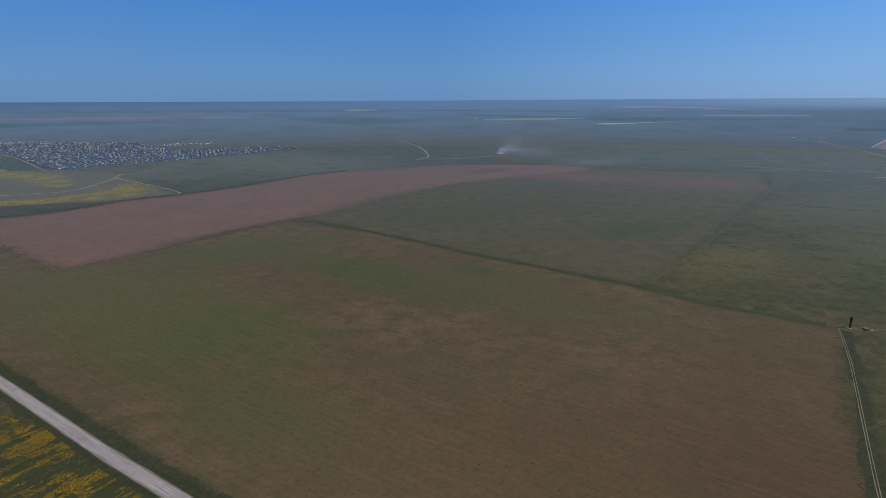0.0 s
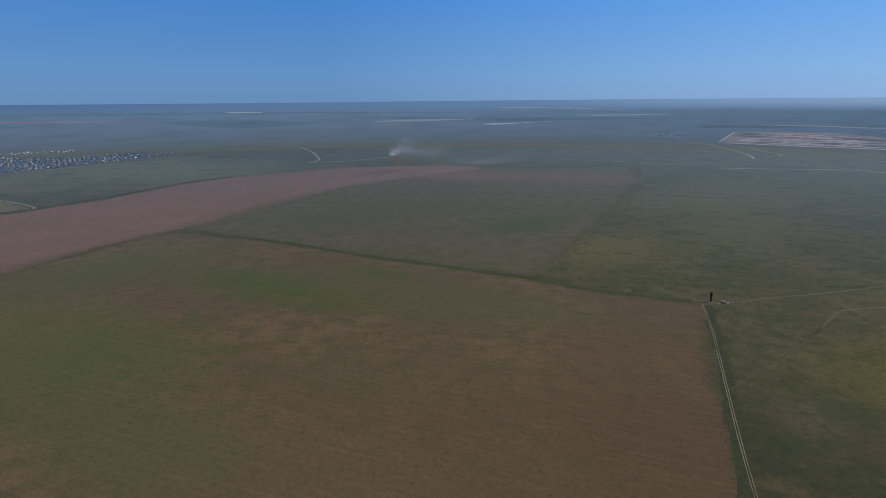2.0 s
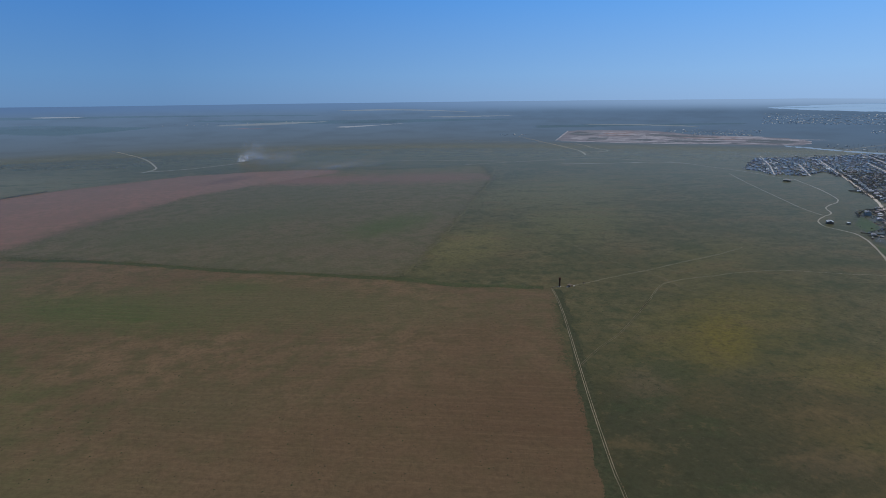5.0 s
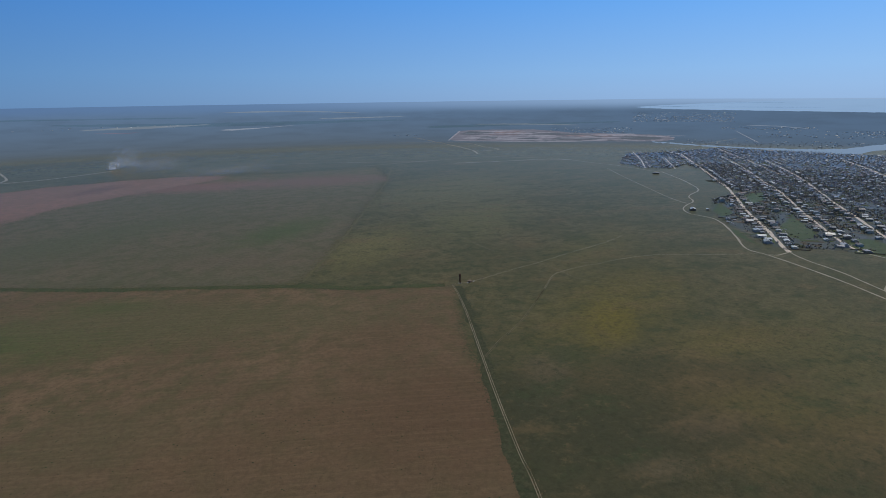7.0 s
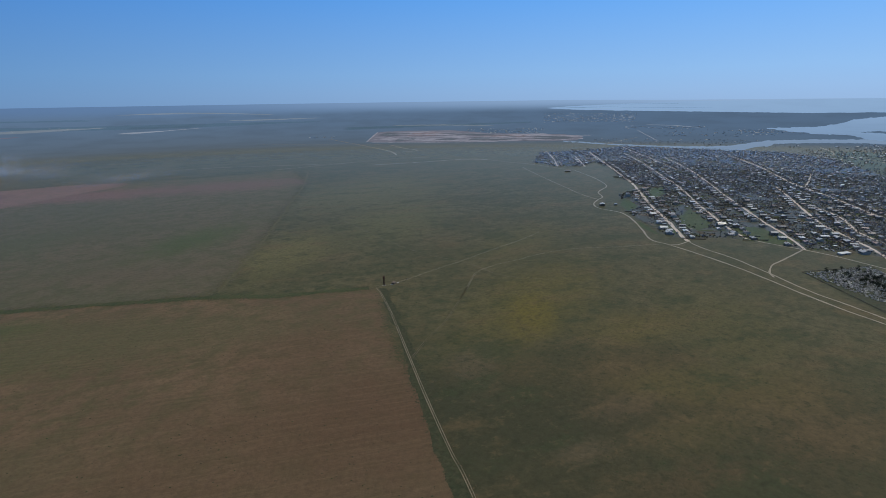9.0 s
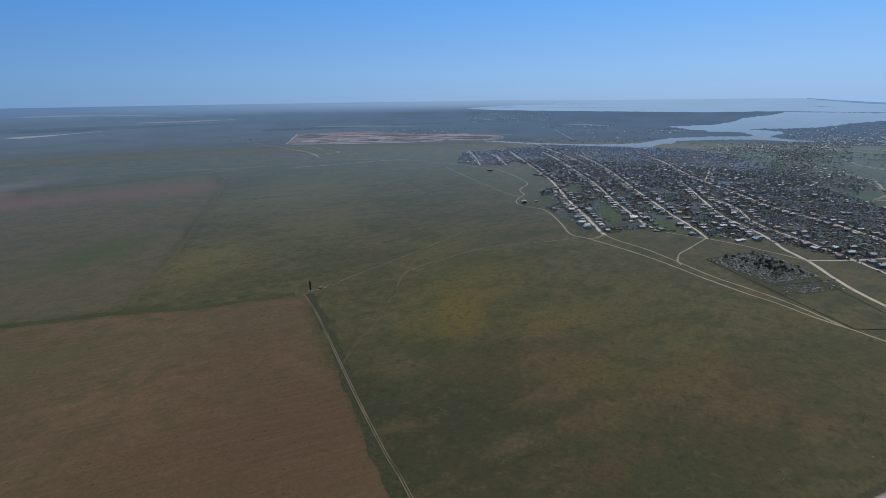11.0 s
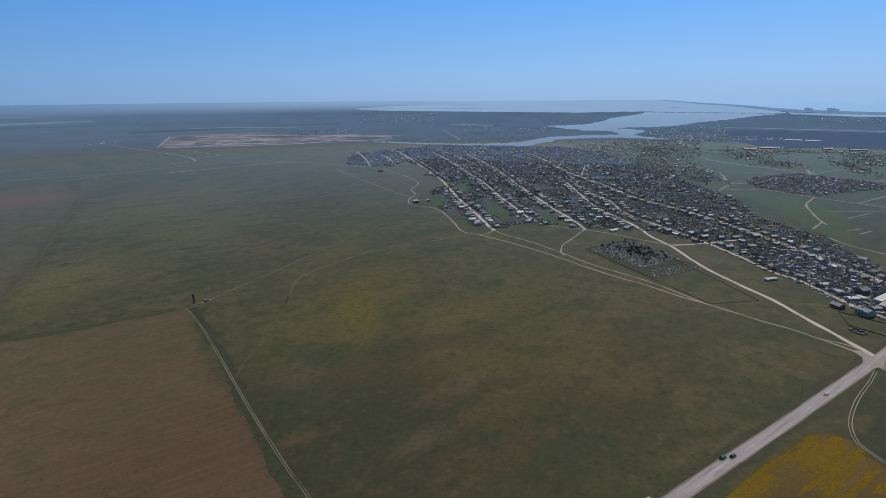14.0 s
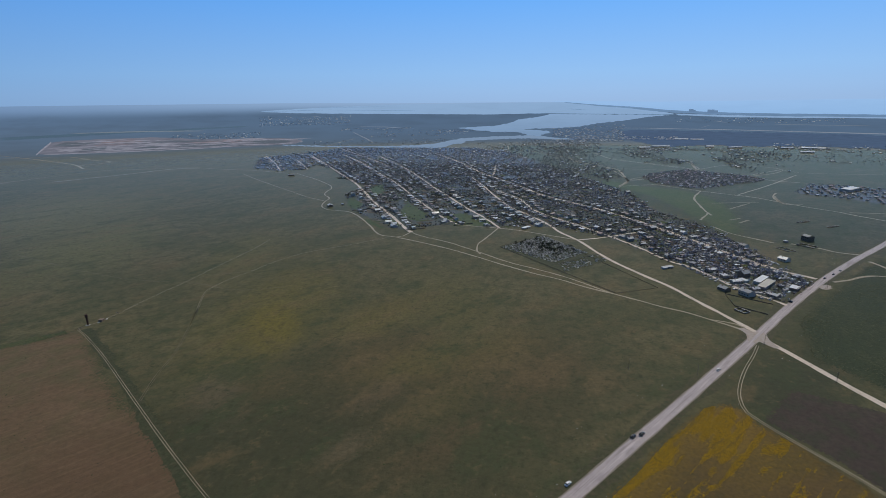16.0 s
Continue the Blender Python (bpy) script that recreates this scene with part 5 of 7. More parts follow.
def twigs(r, height, spread, count, base=(0, 0, 0), size=1.0):
    """Small bent sprays of twigs in an uneven crown with gaps."""
    verts, faces = [], []
    lobes = [(r.uniform(-0.28, 0.28) * spread, r.uniform(-0.28, 0.28) * spread, height * r.uniform(0.48, 0.8), spread * r.uniform(0.18, 0.32)) for _ in range(6)]
    for _ in range(count):
        lx, ly, lz, lr = r.choice(lobes)
        v = Vector((r.gauss(0, 1), r.gauss(0, 1), r.gauss(0, 1))).normalized() * lr * r.uniform(0.35, 1.05)
        c = Vector((lx, ly, lz)) + v
        s = spread * r.uniform(0.05, 0.12) * size
        n = len(verts)
        for _ in range(4):
            q = c + Vector((r.uniform(-1, 1), r.uniform(-1, 1), r.uniform(-0.8, 0.9))) * s
            verts.append((q.x + base[0], q.y + base[1], max(q.z, 0.3) + base[2]))
        faces += [(n, n + 1, n + 2), (n, n + 2, n + 3)]
    return verts, faces


def car(label, paint, at, turn):
    root = thing("car", label, "car", "cars on the road", at, turn)
    bm = bmesh.new()
    side = [(-2.1, 0.35), (2.1, 0.35), (2.15, 0.7), (1.3, 0.92), (0.75, 1.0), (-1.9, 1.0), (-2.15, 0.75)]
    a = [bm.verts.new((x, -0.85, z)) for x, z in side]
    b = [bm.verts.new((x, 0.85, z)) for x, z in side]
    bm.faces.new(a), bm.faces.new(b[::-1])
    for i in range(len(side)):
        bm.faces.new((a[i], b[i], b[(i + 1) % len(side)], a[(i + 1) % len(side)]))
    bmesh.ops.recalc_face_normals(bm, faces=bm.faces)
    bmesh.ops.bevel(bm, geom=list(bm.edges), offset=0.06, segments=1, affect="EDGES")
    part("body", bm, paint, root)
    cab = bmesh.new()
    low = [cab.verts.new((x, y, 0.97)) for x, y in ((-1.75, -0.78), (0.85, -0.78), (0.85, 0.78), (-1.75, 0.78))]
    top = [cab.verts.new((x, y, 1.42)) for x, y in ((-1.3, -0.62), (0.2, -0.62), (0.2, 0.62), (-1.3, 0.62))]
    for i in range(4):
        cab.faces.new((low[i], low[(i + 1) % 4], top[(i + 1) % 4], top[i]))
    cab.faces.new(top)
    part("windows", cab, glass_m, root, "dark glass round the cabin")
    part("roof", box(bmesh.new(), -0.55, 0, 1.41, 1.55, 1.26, 0.06, bevel=0.02), paint, root)
    for x in (-1.3, 1.3):
        for y in (-0.8, 0.8):
            bm = tube(bmesh.new(), 0, 0, -0.11, 0.11, 0.32, 0.32, 12)
            bmesh.ops.transform(bm, matrix=pose(x, y, 0.32, 90), verts=bm.verts)
            part("wheel", bm, tyre_m, root)
    for y in (-0.6, 0.6):
        part("headlight", box(bmesh.new(), 2.12, y, 0.6, 0.08, 0.34, 0.14, bevel=0.02), car_white, root)
    return root


def pole(at, turn, height=8.5):
    root = thing("utility_pole", "weathered wooden utility pole with a crossarm by the road", "pole", "roadside poles", at, turn)
    part("post", tube(bmesh.new(), 0, 0, -0.3, height, 0.12, 0.09, 8), wood_m, root)
    part("prop", rod(bmesh.new(), (0, 1.9, -0.2), (0, 0.1, height * 0.72), 0.07), wood_m, root)
    arm = part("crossarm", box(bmesh.new(), 0, 0, height - 0.7, 1.8, 0.12, 0.14, bevel=0.02), wood_m, root)
    for x in (-0.8, 0, 0.8):
        part("insulator", tube(bmesh.new(), x, 0, height - 0.56, height - 0.36, 0.07, 0.05, 8), concrete_m, arm)
    return root


def fence_run(name, points, height, material, label, gap=3.0):
    """A panel fence along a line: posts and boards between them."""
    root = thing(name, label, "fence", at=(*points[0], 0.0))
    line = [q for q in spline(points, gap)] if len(points) > 2 else [Vector((*points[0], 0)).lerp(Vector((*points[1], 0)), k / max(1, int(math.dist(*points) / gap))) for k in range(max(1, int(math.dist(*points) / gap)) + 1)]
    o = Vector((*points[0], 0))
    for q in line:
        part("post", box(bmesh.new(), q.x - o.x, q.y - o.y, 0, 0.14, 0.14, height + 0.15), material, root)
    for a, b in zip(line, line[1:]):
        m, t = (a + b) / 2 - o, math.atan2(b.y - a.y, b.x - a.x)
        part("panel", box(bmesh.new(), m.x, m.y, 0.1, (b - a).length - 0.1, 0.05, height, t), material, root)
    return root


class Heap:
    """Many small things of one kind, joined into one mesh."""

    def __init__(self):
        self.verts, self.faces, self.which = [], [], []

    def add(self, verts, faces, which=0):
        n = len(self.verts)
        self.verts += verts
        self.faces += [tuple(i + n for i in f) for f in faces]
        self.which += [which] * len(faces) if isinstance(which, int) else which

    def hut(self, x, y, w, d, h, rise, turn, walls=0, roofs=1, base=0.0):
        """A gabled hut: walls, and a roof a little wider than they are."""
        m = Matrix.Rotation(turn, 3, "Z")
        p = on_plain(x, y, base)
        k = p.xy.length / max(1.0, math.hypot(x, y))
        o = 0.3
        def put(q):
            v = m @ Vector(q) * k
            return (p.x + v.x, p.y + v.y, p.z + v.z)
        v = [put(q) for q in ((-w / 2, -d / 2, -0.2), (w / 2, -d / 2, -0.2), (w / 2, d / 2, -0.2), (-w / 2, d / 2, -0.2), (-w / 2, -d / 2, h), (w / 2, -d / 2, h), (w / 2, d / 2, h), (-w / 2, d / 2, h), (-w / 2, 0, h + rise * 0.96), (w / 2, 0, h + rise * 0.96))]
        self.add(v, [(0, 1, 5, 4), (2, 3, 7, 6), (1, 2, 6, 9, 5), (3, 0, 4, 8, 7)], walls)
        e = h - o * rise / (d / 2)
        v = [put(q) for q in ((-w / 2 - o, -d / 2 - o, e), (w / 2 + o, -d / 2 - o, e), (w / 2 + o, 0, h + rise), (-w / 2 - o, 0, h + rise), (w / 2 + o, d / 2 + o, e), (-w / 2 - o, d / 2 + o, e))]
        self.add(v, [(0, 1, 2, 3), (3, 2, 4, 5)], roofs)

    def tuft(self, x, y, r, size, tall, blades=3, base=0.0):
        """A low uneven clump."""
        n = r.choice((5, 6))
        top = (x + r.uniform(-0.2, 0.2) * size, y + r.uniform(-0.2, 0.2) * size, base + tall)
        ring = [(x + math.cos(6.283 * k / n) * size * r.uniform(0.5, 1.1), y + math.sin(6.283 * k / n) * size * r.uniform(0.5, 1.1), base + tall * r.uniform(-0.05, 0.45)) for k in range(n)]
        self.add([top, *ring], [(0, 1 + k, 1 + (k + 1) % n) for k in range(n)], 0)

    def make(self, name, mats, label, category, kind="stuff"):
        return tagged(new(name, mesh_of(name, self.verts, self.faces, mats, self.which)), label, category, kind=kind)


# ---- the village ----
HOUSES = [
    house("low whitewashed village house with a grey slate roof", 8.6, 6.2, 2.3, 1.1, wall_m, roof_m, 3),
    house("long village house with a shallow sheet roof", 10.5, 6.2, 2.3, 0.9, wall_m, roof_m, 4, True),
    house("small square village house with a hipped look and grey roof", 7.2, 6.2, 2.2, 1.2, wall_m, roof_m, 3),
    house("two-storey rendered village house with a gabled roof", 8.5, 7.5, 3.4, 1.4, wall_m, roof_m, 3),
    house("village house with a side porch and gabled roof", 9.5, 5.8, 2.3, 1.0, wall_m, roof_m, 3, True),
]
SHEDS = [
    shed("low yard shed with a tilted sheet roof", 6.0, 4.0, 2.0, wall_m, roof_m, group="yard sheds"),
    shed("long low byre with a tilted roof", 10.0, 4.0, 2.0, wall_m, roof_m, 0.08, group="yard sheds"),
    shed("small brick garage with a flat roof", 4.2, 6.0, 2.2, darkwall_m, roof_m, 0.04, group="yard sheds"),
]
TREES = [tree("bare spring tree with a dark twiggy crown", h, s, 40 + n) for n, (h, s) in enumerate(((5.0, 6.0), (6.0, 6.5), (4.2, 5.0), (7.2, 6.0), (5.0, 7.0)))]
used = set()


def place(protos, n, x, y, turn, size=1.0):
    """The first of a kind stands where it is wanted first; the others are copies of it."""
    ob = protos[n % len(protos)]
    m = pose(x, y, 0.05, 0, 0, math.degrees(turn)) @ Matrix.Scale(size, 4)
    if ob not in used:
        used.add(ob)
        ob.matrix_basis = m
        return ob
    keep = ob.scale.copy()
    ob.scale = (1, 1, 1)
    made = copy_thing(ob, m)
    ob.scale = keep
    return made


road_lines = [spline(q, 9) for q in (*STREETS.values(), MAIN)] + [spline([(440, -142), (572, -71), (713, 0), (791, 39), (937, 122), (1200, 222), (1300, 262)], 9)]
road_pts = np.array([(q.x, q.y) for line in road_lines for q in line])
GRID_TURN = math.atan2(0.53, 0.85)
# Corner plots with larger white-roofed houses.
STREET_ENDS = [(740, 270), (765, 287), (796, 306), (851, 339), (793, 201), (841, 232), (964, 416)]
KEEP_CLEAR = [(530, -158, 10), (541, -141, 8), (588, -170, 8), (485, -143, 14), (604, -98, 11), (556, -207, 8), (572, -166, 7), (660, -230, 8), (781, 55, 13), (992, 446, 9)] + [(x, y, 8) for x, y in STREET_ENDS] + [(x + 0.836 * k, y - 0.548 * k, 7) for x, y in ((562, -184), (576, -183)) for k in (-12, -4, 4, 12)]
taken = {}


def clear(x, y, gap):
    c = (int(x // 14), int(y // 14))
    for i in (-1, 0, 1):
        for j in (-1, 0, 1):
            for px, py in taken.get((c[0] + i, c[1] + j), ()):
                if (px - x) ** 2 + (py - y) ** 2 < gap * gap:
                    return False
    return all((x - a) ** 2 + (y - b) ** 2 > r * r for a, b, r in KEEP_CLEAR)


def take(x, y):
    taken.setdefault((int(x // 14), int(y // 14)), []).append((x, y))


def on_green(x, y):
    return x < 1160 and y > 120 and any(inside(x, y, plot) for plot in GREENS)


def off_road(x, y):
    return float(np.min((road_pts[:, 0] - x) ** 2 + (road_pts[:, 1] - y) ** 2)) ** 0.5


spots = []
for line in road_lines[:-2] + road_lines[-1:]:
    for i in range(0, len(line) - 1, 2):
        a, b = line[i], line[i + 1]
        t = math.atan2(b.y - a.y, b.x - a.x)
        for s in (-1, 1):
            off = rng.uniform(9.5, 14)
            x, y = a.x - math.sin(t) * off * s + rng.uniform(-3, 3), a.y + math.cos(t) * off * s + rng.uniform(-3, 3)
            if rng.random() < 0.86 and inside(x, y, VILLAGE) and clear(x, y, 13.5) and off_road(x, y) > 7.5:
                take(x, y)
                spots.append((x, y, t + (math.pi / 2 if rng.random() < 0.4 else 0) + rng.uniform(-0.06, 0.06), "house"))
for n in range(12600):
    x, y = (rng.uniform(480, 2180), rng.uniform(-240, 1110)) if n > 600 else (rng.uniform(505, 760), rng.uniform(-240, -60))
    if y > 150 and x < 1150 and rng.random() < 0.6:
        continue
    if inside(x, y, VILLAGE) and off_road(x, y) > 9 and (not on_green(x, y) or rng.random() < 0.15):
        kind = "house" if rng.random() < 0.25 else "shed"
        if clear(x, y, 14.0 if kind == "house" else 9.5) and rng.random() < 0.75:
            take(x, y)
            spots.append((x, y, GRID_TURN + rng.choice((0, math.pi / 2)) + rng.uniform(-0.1, 0.1), kind))
spots.sort(key=lambda q: math.hypot(q[0], q[1]))
far_huts = Heap()
count = {"house": 0, "shed": 0}
for x, y, t, kind in spots:
    if count[kind] < (290 if kind == "house" else 240):
        place(HOUSES if kind == "house" else SHEDS, rng.randrange(5) if kind == "house" else rng.randrange(3), x, y, t, rng.uniform(0.8, 1.08) if kind == "house" else rng.uniform(0.55, 0.85))
    elif kind == "house":
        far_huts.hut(x, y, rng.uniform(5, 9), rng.uniform(4, 6.5), rng.uniform(1.8, 2.6), rng.uniform(0.5, 1.2), t, base=0.2)
    else:
        far_huts.hut(x, y, rng.uniform(3, 7), rng.uniform(2.5, 4.5), rng.uniform(1.4, 2.2), rng.uniform(0.2, 0.6), t, base=0.2)
    count[kind] += 1
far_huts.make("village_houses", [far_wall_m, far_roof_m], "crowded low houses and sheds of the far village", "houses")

far_trees = Heap()
made = 0
tree_spots = []
for _ in range(36000):
    x, y = rng.uniform(480, 2180), rng.uniform(-240, 1110)
    if inside(x, y, VILLAGE) and off_road(x, y) > 4.5 and clear(x, y, 3.6) and not on_green(x, y):
        tree_spots.append((x, y))
tree_spots.sort(key=lambda q: math.hypot(*q))
for x, y in tree_spots:
    density = noise.noise((x * 0.006, y * 0.006, 3.3))
    if x < 1100 and y > 140 and rng.random() < 0.8:
        continue
    if rng.random() > (0.85 if x < 1000 else 0.62) + density * 0.9:
        continue
    if made < 290:
        place(TREES, rng.randrange(5), x, y, rng.uniform(0, 6.2), rng.uniform(0.6, 1.15))
    else:
        v, f = twigs(rng, rng.uniform(3.0, 6.5), rng.uniform(4.0, 7.5), 34 if x < 1000 else 16, (x, y, 0.2), 0.95 if x < 1000 else 1.5)
        far_trees.add(v, f)
    made += 1
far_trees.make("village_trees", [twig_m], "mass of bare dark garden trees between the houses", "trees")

# Long garden plots, beds, scrub and yard clutter between the houses.
beds, shrubs, clutter = Heap(), Heap(), Heap()
for n, (x, y, t, kind) in enumerate(spots[:1700]):
    for k in range(3 if kind == "house" else 1):
        if rng.random() < 0.7:
            a, far = rng.uniform(0, 6.28), rng.uniform(7, 22)
            cx, cy, w, d = x + math.cos(a) * far, y + math.sin(a) * far, rng.uniform(4, 10), rng.uniform(9, 26)
            if off_road(cx, cy) > 8 and inside(cx, cy, VILLAGE) and not on_green(cx, cy):
                c, s = math.cos(t + (1.5708 if rng.random() < 0.3 else 0)), math.sin(t)
                c, s = c / math.hypot(c, s), s / math.hypot(c, s)
                z = 0.03 + 0.02 * rng.random()
                beds.add([(cx + p * c - q * s, cy + p * s + q * c, z) for p, q in ((-w / 2, -d / 2), (w / 2, -d / 2), (w / 2, d / 2), (-w / 2, d / 2))], [(0, 1, 2, 3)])
    for k in range(rng.randrange(1, 5)):
        a, far = rng.uniform(0, 6.28), rng.uniform(4.5, 13)
        cx, cy = x + math.cos(a) * far, y + math.sin(a) * far
        if off_road(cx, cy) > 3.2:
            w, d, h = rng.uniform(0.8, 3.6), rng.uniform(0.6, 1.6), rng.uniform(0.25, 1.3)
            c, s = math.cos(t), math.sin(t)
            q = [(cx + p * c - o * s, cy + p * s + o * c) for p, o in ((-w / 2, -d / 2), (w / 2, -d / 2), (w / 2, d / 2), (-w / 2, d / 2))]
            clutter.add([(*p, 0.02) for p in q] + [(*p, h * rng.uniform(0.8, 1.1)) for p in q], [(0, 1, 5, 4), (1, 2, 6, 5), (2, 3, 7, 6), (3, 0, 4, 7), (4, 5, 6, 7)])
for _ in range(110000):
    x, y = rng.uniform(480, 1600), rng.uniform(-240, 800)
    thick = noise.noise((x * 0.02, y * 0.02, 8.1)) + 0.5 * noise.noise((x * 0.09, y * 0.09, 2.4))
    if thick + rng.uniform(-0.3, 0.3) > (0.12 if x < 1000 and y > 140 else -0.25) and inside(x, y, VILLAGE) and off_road(x, y) > 3.2 and clear(x, y, 3.4) and (not on_green(x, y) or rng.random() < 0.12):
        shrubs.tuft(x, y, rng, rng.uniform(0.6, 2.0), rng.uniform(0.6, 2.4), base=0.0)
beds.make("garden_beds", [bed_m], "long brown and green garden plots behind the houses", "gardens")
shrubs.make("garden_shrubs", [garden_m], "grey-green scrub and shrubs in the village gardens", "shrubs")
clutter.make("yard_clutter", [litter_m], "pale sheets, stacks and boxes lying in the yards", "clutter")

# Garden fences between the plots.
fences = Heap()
for x, y, t, kind in spots[:900]:
    if kind == "house" and rng.random() < 0.75:
        for s in (-1, 1):
            if rng.random() < 0.7:
                length, a = rng.uniform(14, 34), t + math.pi / 2
                cx, cy = x + math.cos(t) * 9 * s, y + math.sin(t) * 9 * s
                ax, ay = math.cos(a) * length / 2, math.sin(a) * length / 2
                if min(off_road(cx - ax, cy - ay), off_road(cx + ax, cy + ay)) > 5:
                    nx, ny = math.cos(t) * 0.05, math.sin(t) * 0.05
                    q = [(cx - ax - nx, cy - ay - ny), (cx + ax - nx, cy + ay - ny), (cx + ax + nx, cy + ay + ny), (cx - ax + nx, cy - ay + ny)]
                    fences.add([(*p, 0.1) for p in q] + [(*p, 1.1) for p in q], [(0, 1, 5, 4), (1, 2, 6, 5), (2, 3, 7, 6), (3, 0, 4, 7), (4, 5, 6, 7)], 0)
fences.make("garden_fences", [wood_m], "dark board fences between the garden plots", "fences")

# ---- single buildings at the road end of the village ----
def stand(ob, x, y, turn=0.0, z=0.05):
    ob.matrix_basis = pose(x, y, z, 0, 0, math.degrees(turn))
    return ob


LONG = 0.62
stand(house("two-storey house with blue-grey rendered walls and grey sheet roof", 11.5, 8.0, 4.2, 1.8, blue_wall, grey_roof, 4, True, ""), 530, -158, LONG)
stand(house("small grey-roofed house behind a board fence", 9.0, 7.0, 2.6, 1.6, darkwall_m, grey_roof, 3, False, ""), 541, -141, LONG)
stand(house("tall dark-walled house with a slate roof", 9.0, 8.0, 5.0, 2.2, darkwall_m, grey_roof, 3, False, ""), 588, -170, LONG + 1.57)
stand(shed("long farm shed with a cream sheet roof", 30.0, 7.0, 3.2, wall_m, cream_roof, 0.06), 562, -184, LONG - 1.2)
stand(shed("long farm shed with a white sheet roof", 26.0, 6.0, 3.0, wall_m, white_roof, 0.06), 576, -183, LONG - 1.2)
stand(shed("low store with a bright white sheet roof", 11.0, 7.0, 2.8, darkwall_m, white_roof, 0.08), 556, -207, LONG - 1.2)
stand(shed("small white-roofed store by the farm sheds", 9.0, 6.0, 2.6, wall_m, white_roof, 0.08), 572, -166, LONG)
stand(house("white-roofed house at the village corner", 10.0, 8.0, 3.0, 1.8, wall_m, white_roof, 3, False, ""), 660, -230, LONG)
stand(shed("long low shed with a blue sheet roof", 14.0, 4.0, 2.0, concrete_m, blue_roof, 0.1), 604, -98, -0.9)
stand(house("white-roofed house at the street corner", 10.0, 8.0, 2.8, 1.8, concrete_m, white_roof, 3, False, ""), 786, 57, LONG)
stand(shed("long low store with a white sheet roof", 15.0, 5.0, 2.2, concrete_m, white_roof, 0.08), 768, 74, LONG - 1.2)
stand(house("two-storey house with bright blue walls", 10.0, 8.0, 5.2, 2.2, blue_wall, blue_roof, 3, False, ""), 992, 446, LONG)
for n, (x, y) in enumerate(STREET_ENDS):
    stand(house("pale house with a white sheet roof at a street end", 9.5 + 0.8 * (n % 3), 7.0 + 0.5 * (n % 2), 2.8, 1.7, (concrete_m, wall_m)[n % 2], white_roof, 3, n % 3 == 0, "white-roofed houses"), x, y, LONG + (0.0, -1.57)[n % 2])
stand(house("lone dark-walled house with a pale roof at the village edge", 12.0, 8.0, 3.0, 1.6, darkwall_m, white_roof, 4, False, ""), 877, 441, LONG)
stand(shed("small white-roofed hut beside the lone house", 6.0, 4.5, 2.5, wall_m, white_roof), 896, 425, LONG)
stand(house("barn-like low house on the pasture edge", 15.0, 6.0, 2.6, 1.4, darkwall_m, grey_roof, 4, False, ""), 1265, 742, -1.1)


# Bare trees and stacked sheets crowding the yards by the road.
YARD = [(512, -172), (585, -232), (680, -212), (760, -185), (735, -120), (640, -105), (560, -140)]
yard_trees, yard_heaps, ry = Heap(), Heap(), random.Random(77)
for n in range(2600):
    x, y = ry.uniform(505, 760), ry.uniform(-235, -100)
    if not inside(x, y, YARD) or off_road(x, y) < 4 or not clear(x, y, 3.0):
        continue
    if n % 2:
        v, f = twigs(ry, ry.uniform(2.2, 5.5), ry.uniform(3, 6), 46, (x, y, 0.1), 0.75)
        yard_trees.add(v, f)
    else:
        t, w, d, h = LONG + ry.choice((0, 1.57)) + ry.uniform(-0.2, 0.2), ry.uniform(0.8, 4.5), ry.uniform(0.6, 2.2), ry.uniform(0.3, 1.5)
        c, s = math.cos(t), math.sin(t)
        q = [(x + p * c - o * s, y + p * s + o * c) for p, o in ((-w / 2, -d / 2), (w / 2, -d / 2), (w / 2, d / 2), (-w / 2, d / 2))]
        yard_heaps.add([(*p, 0.02) for p in q] + [(*p, h * ry.uniform(0.8, 1.1)) for p in q], [(0, 1, 5, 4), (1, 2, 6, 5), (2, 3, 7, 6), (3, 0, 4, 7), (4, 5, 6, 7)])
yard_trees.make("yard_trees", [twig_m], "bare grey trees and scrub between the farm buildings", "trees")
yard_heaps.make("yard_stacks", [litter_m], "stacked sheets, pallets and rubble in the farm yards", "clutter")


def open_shell(label, at, turn, w, d, h):
    """Unroofed masonry walls with a cross wall."""
    root = thing("unfinished_house", label, "ruin", at=at, turn=turn)
    for x, y, a, b in ((0, -d / 2, w, 0.4), (0, d / 2, w, 0.4), (-w / 2, 0, 0.4, d - 0.4), (w / 2, 0, 0.4, d - 0.4), (0, 0, 0.35, d - 0.4)):
        wall = part("wall", box(bmesh.new(), x, y, -0.2, a, b, h, bevel=0.03), darkwall_m, root)
        part("coping", box(bmesh.new(), x, y, h - 0.19, a + 0.06, b + 0.06, 0.14, bevel=0.02), concrete_m, wall, "pale mortar-stained top course")
    return root


open_shell("roofless dark masonry foundation walls on the grass", (485, -143, 0.05), LONG, 10, 7, 1.2)


def tall_ruin(at, turn):
    root = thing("unfinished_block", "unfinished dark brick block with a pale torn roof", "building", at=at, turn=turn)
    part("wall", box(bmesh.new(), 0, 0, -0.2, 12, 9, 6.2, bevel=0.08), darkwall_m, root)
    part("roof", gable(bmesh.new(), 11, 8.4, 6.0, 1.6, 0.1), concrete_m, root)
    for k in range(4):
        for s in (-1, 1):
            for z in (0.9, 3.7):
                part("window", box(bmesh.new(), -4.2 + 2.8 * k, s * 4.5, z, 1.2, 0.2, 1.5), glass_m, root)
    return root


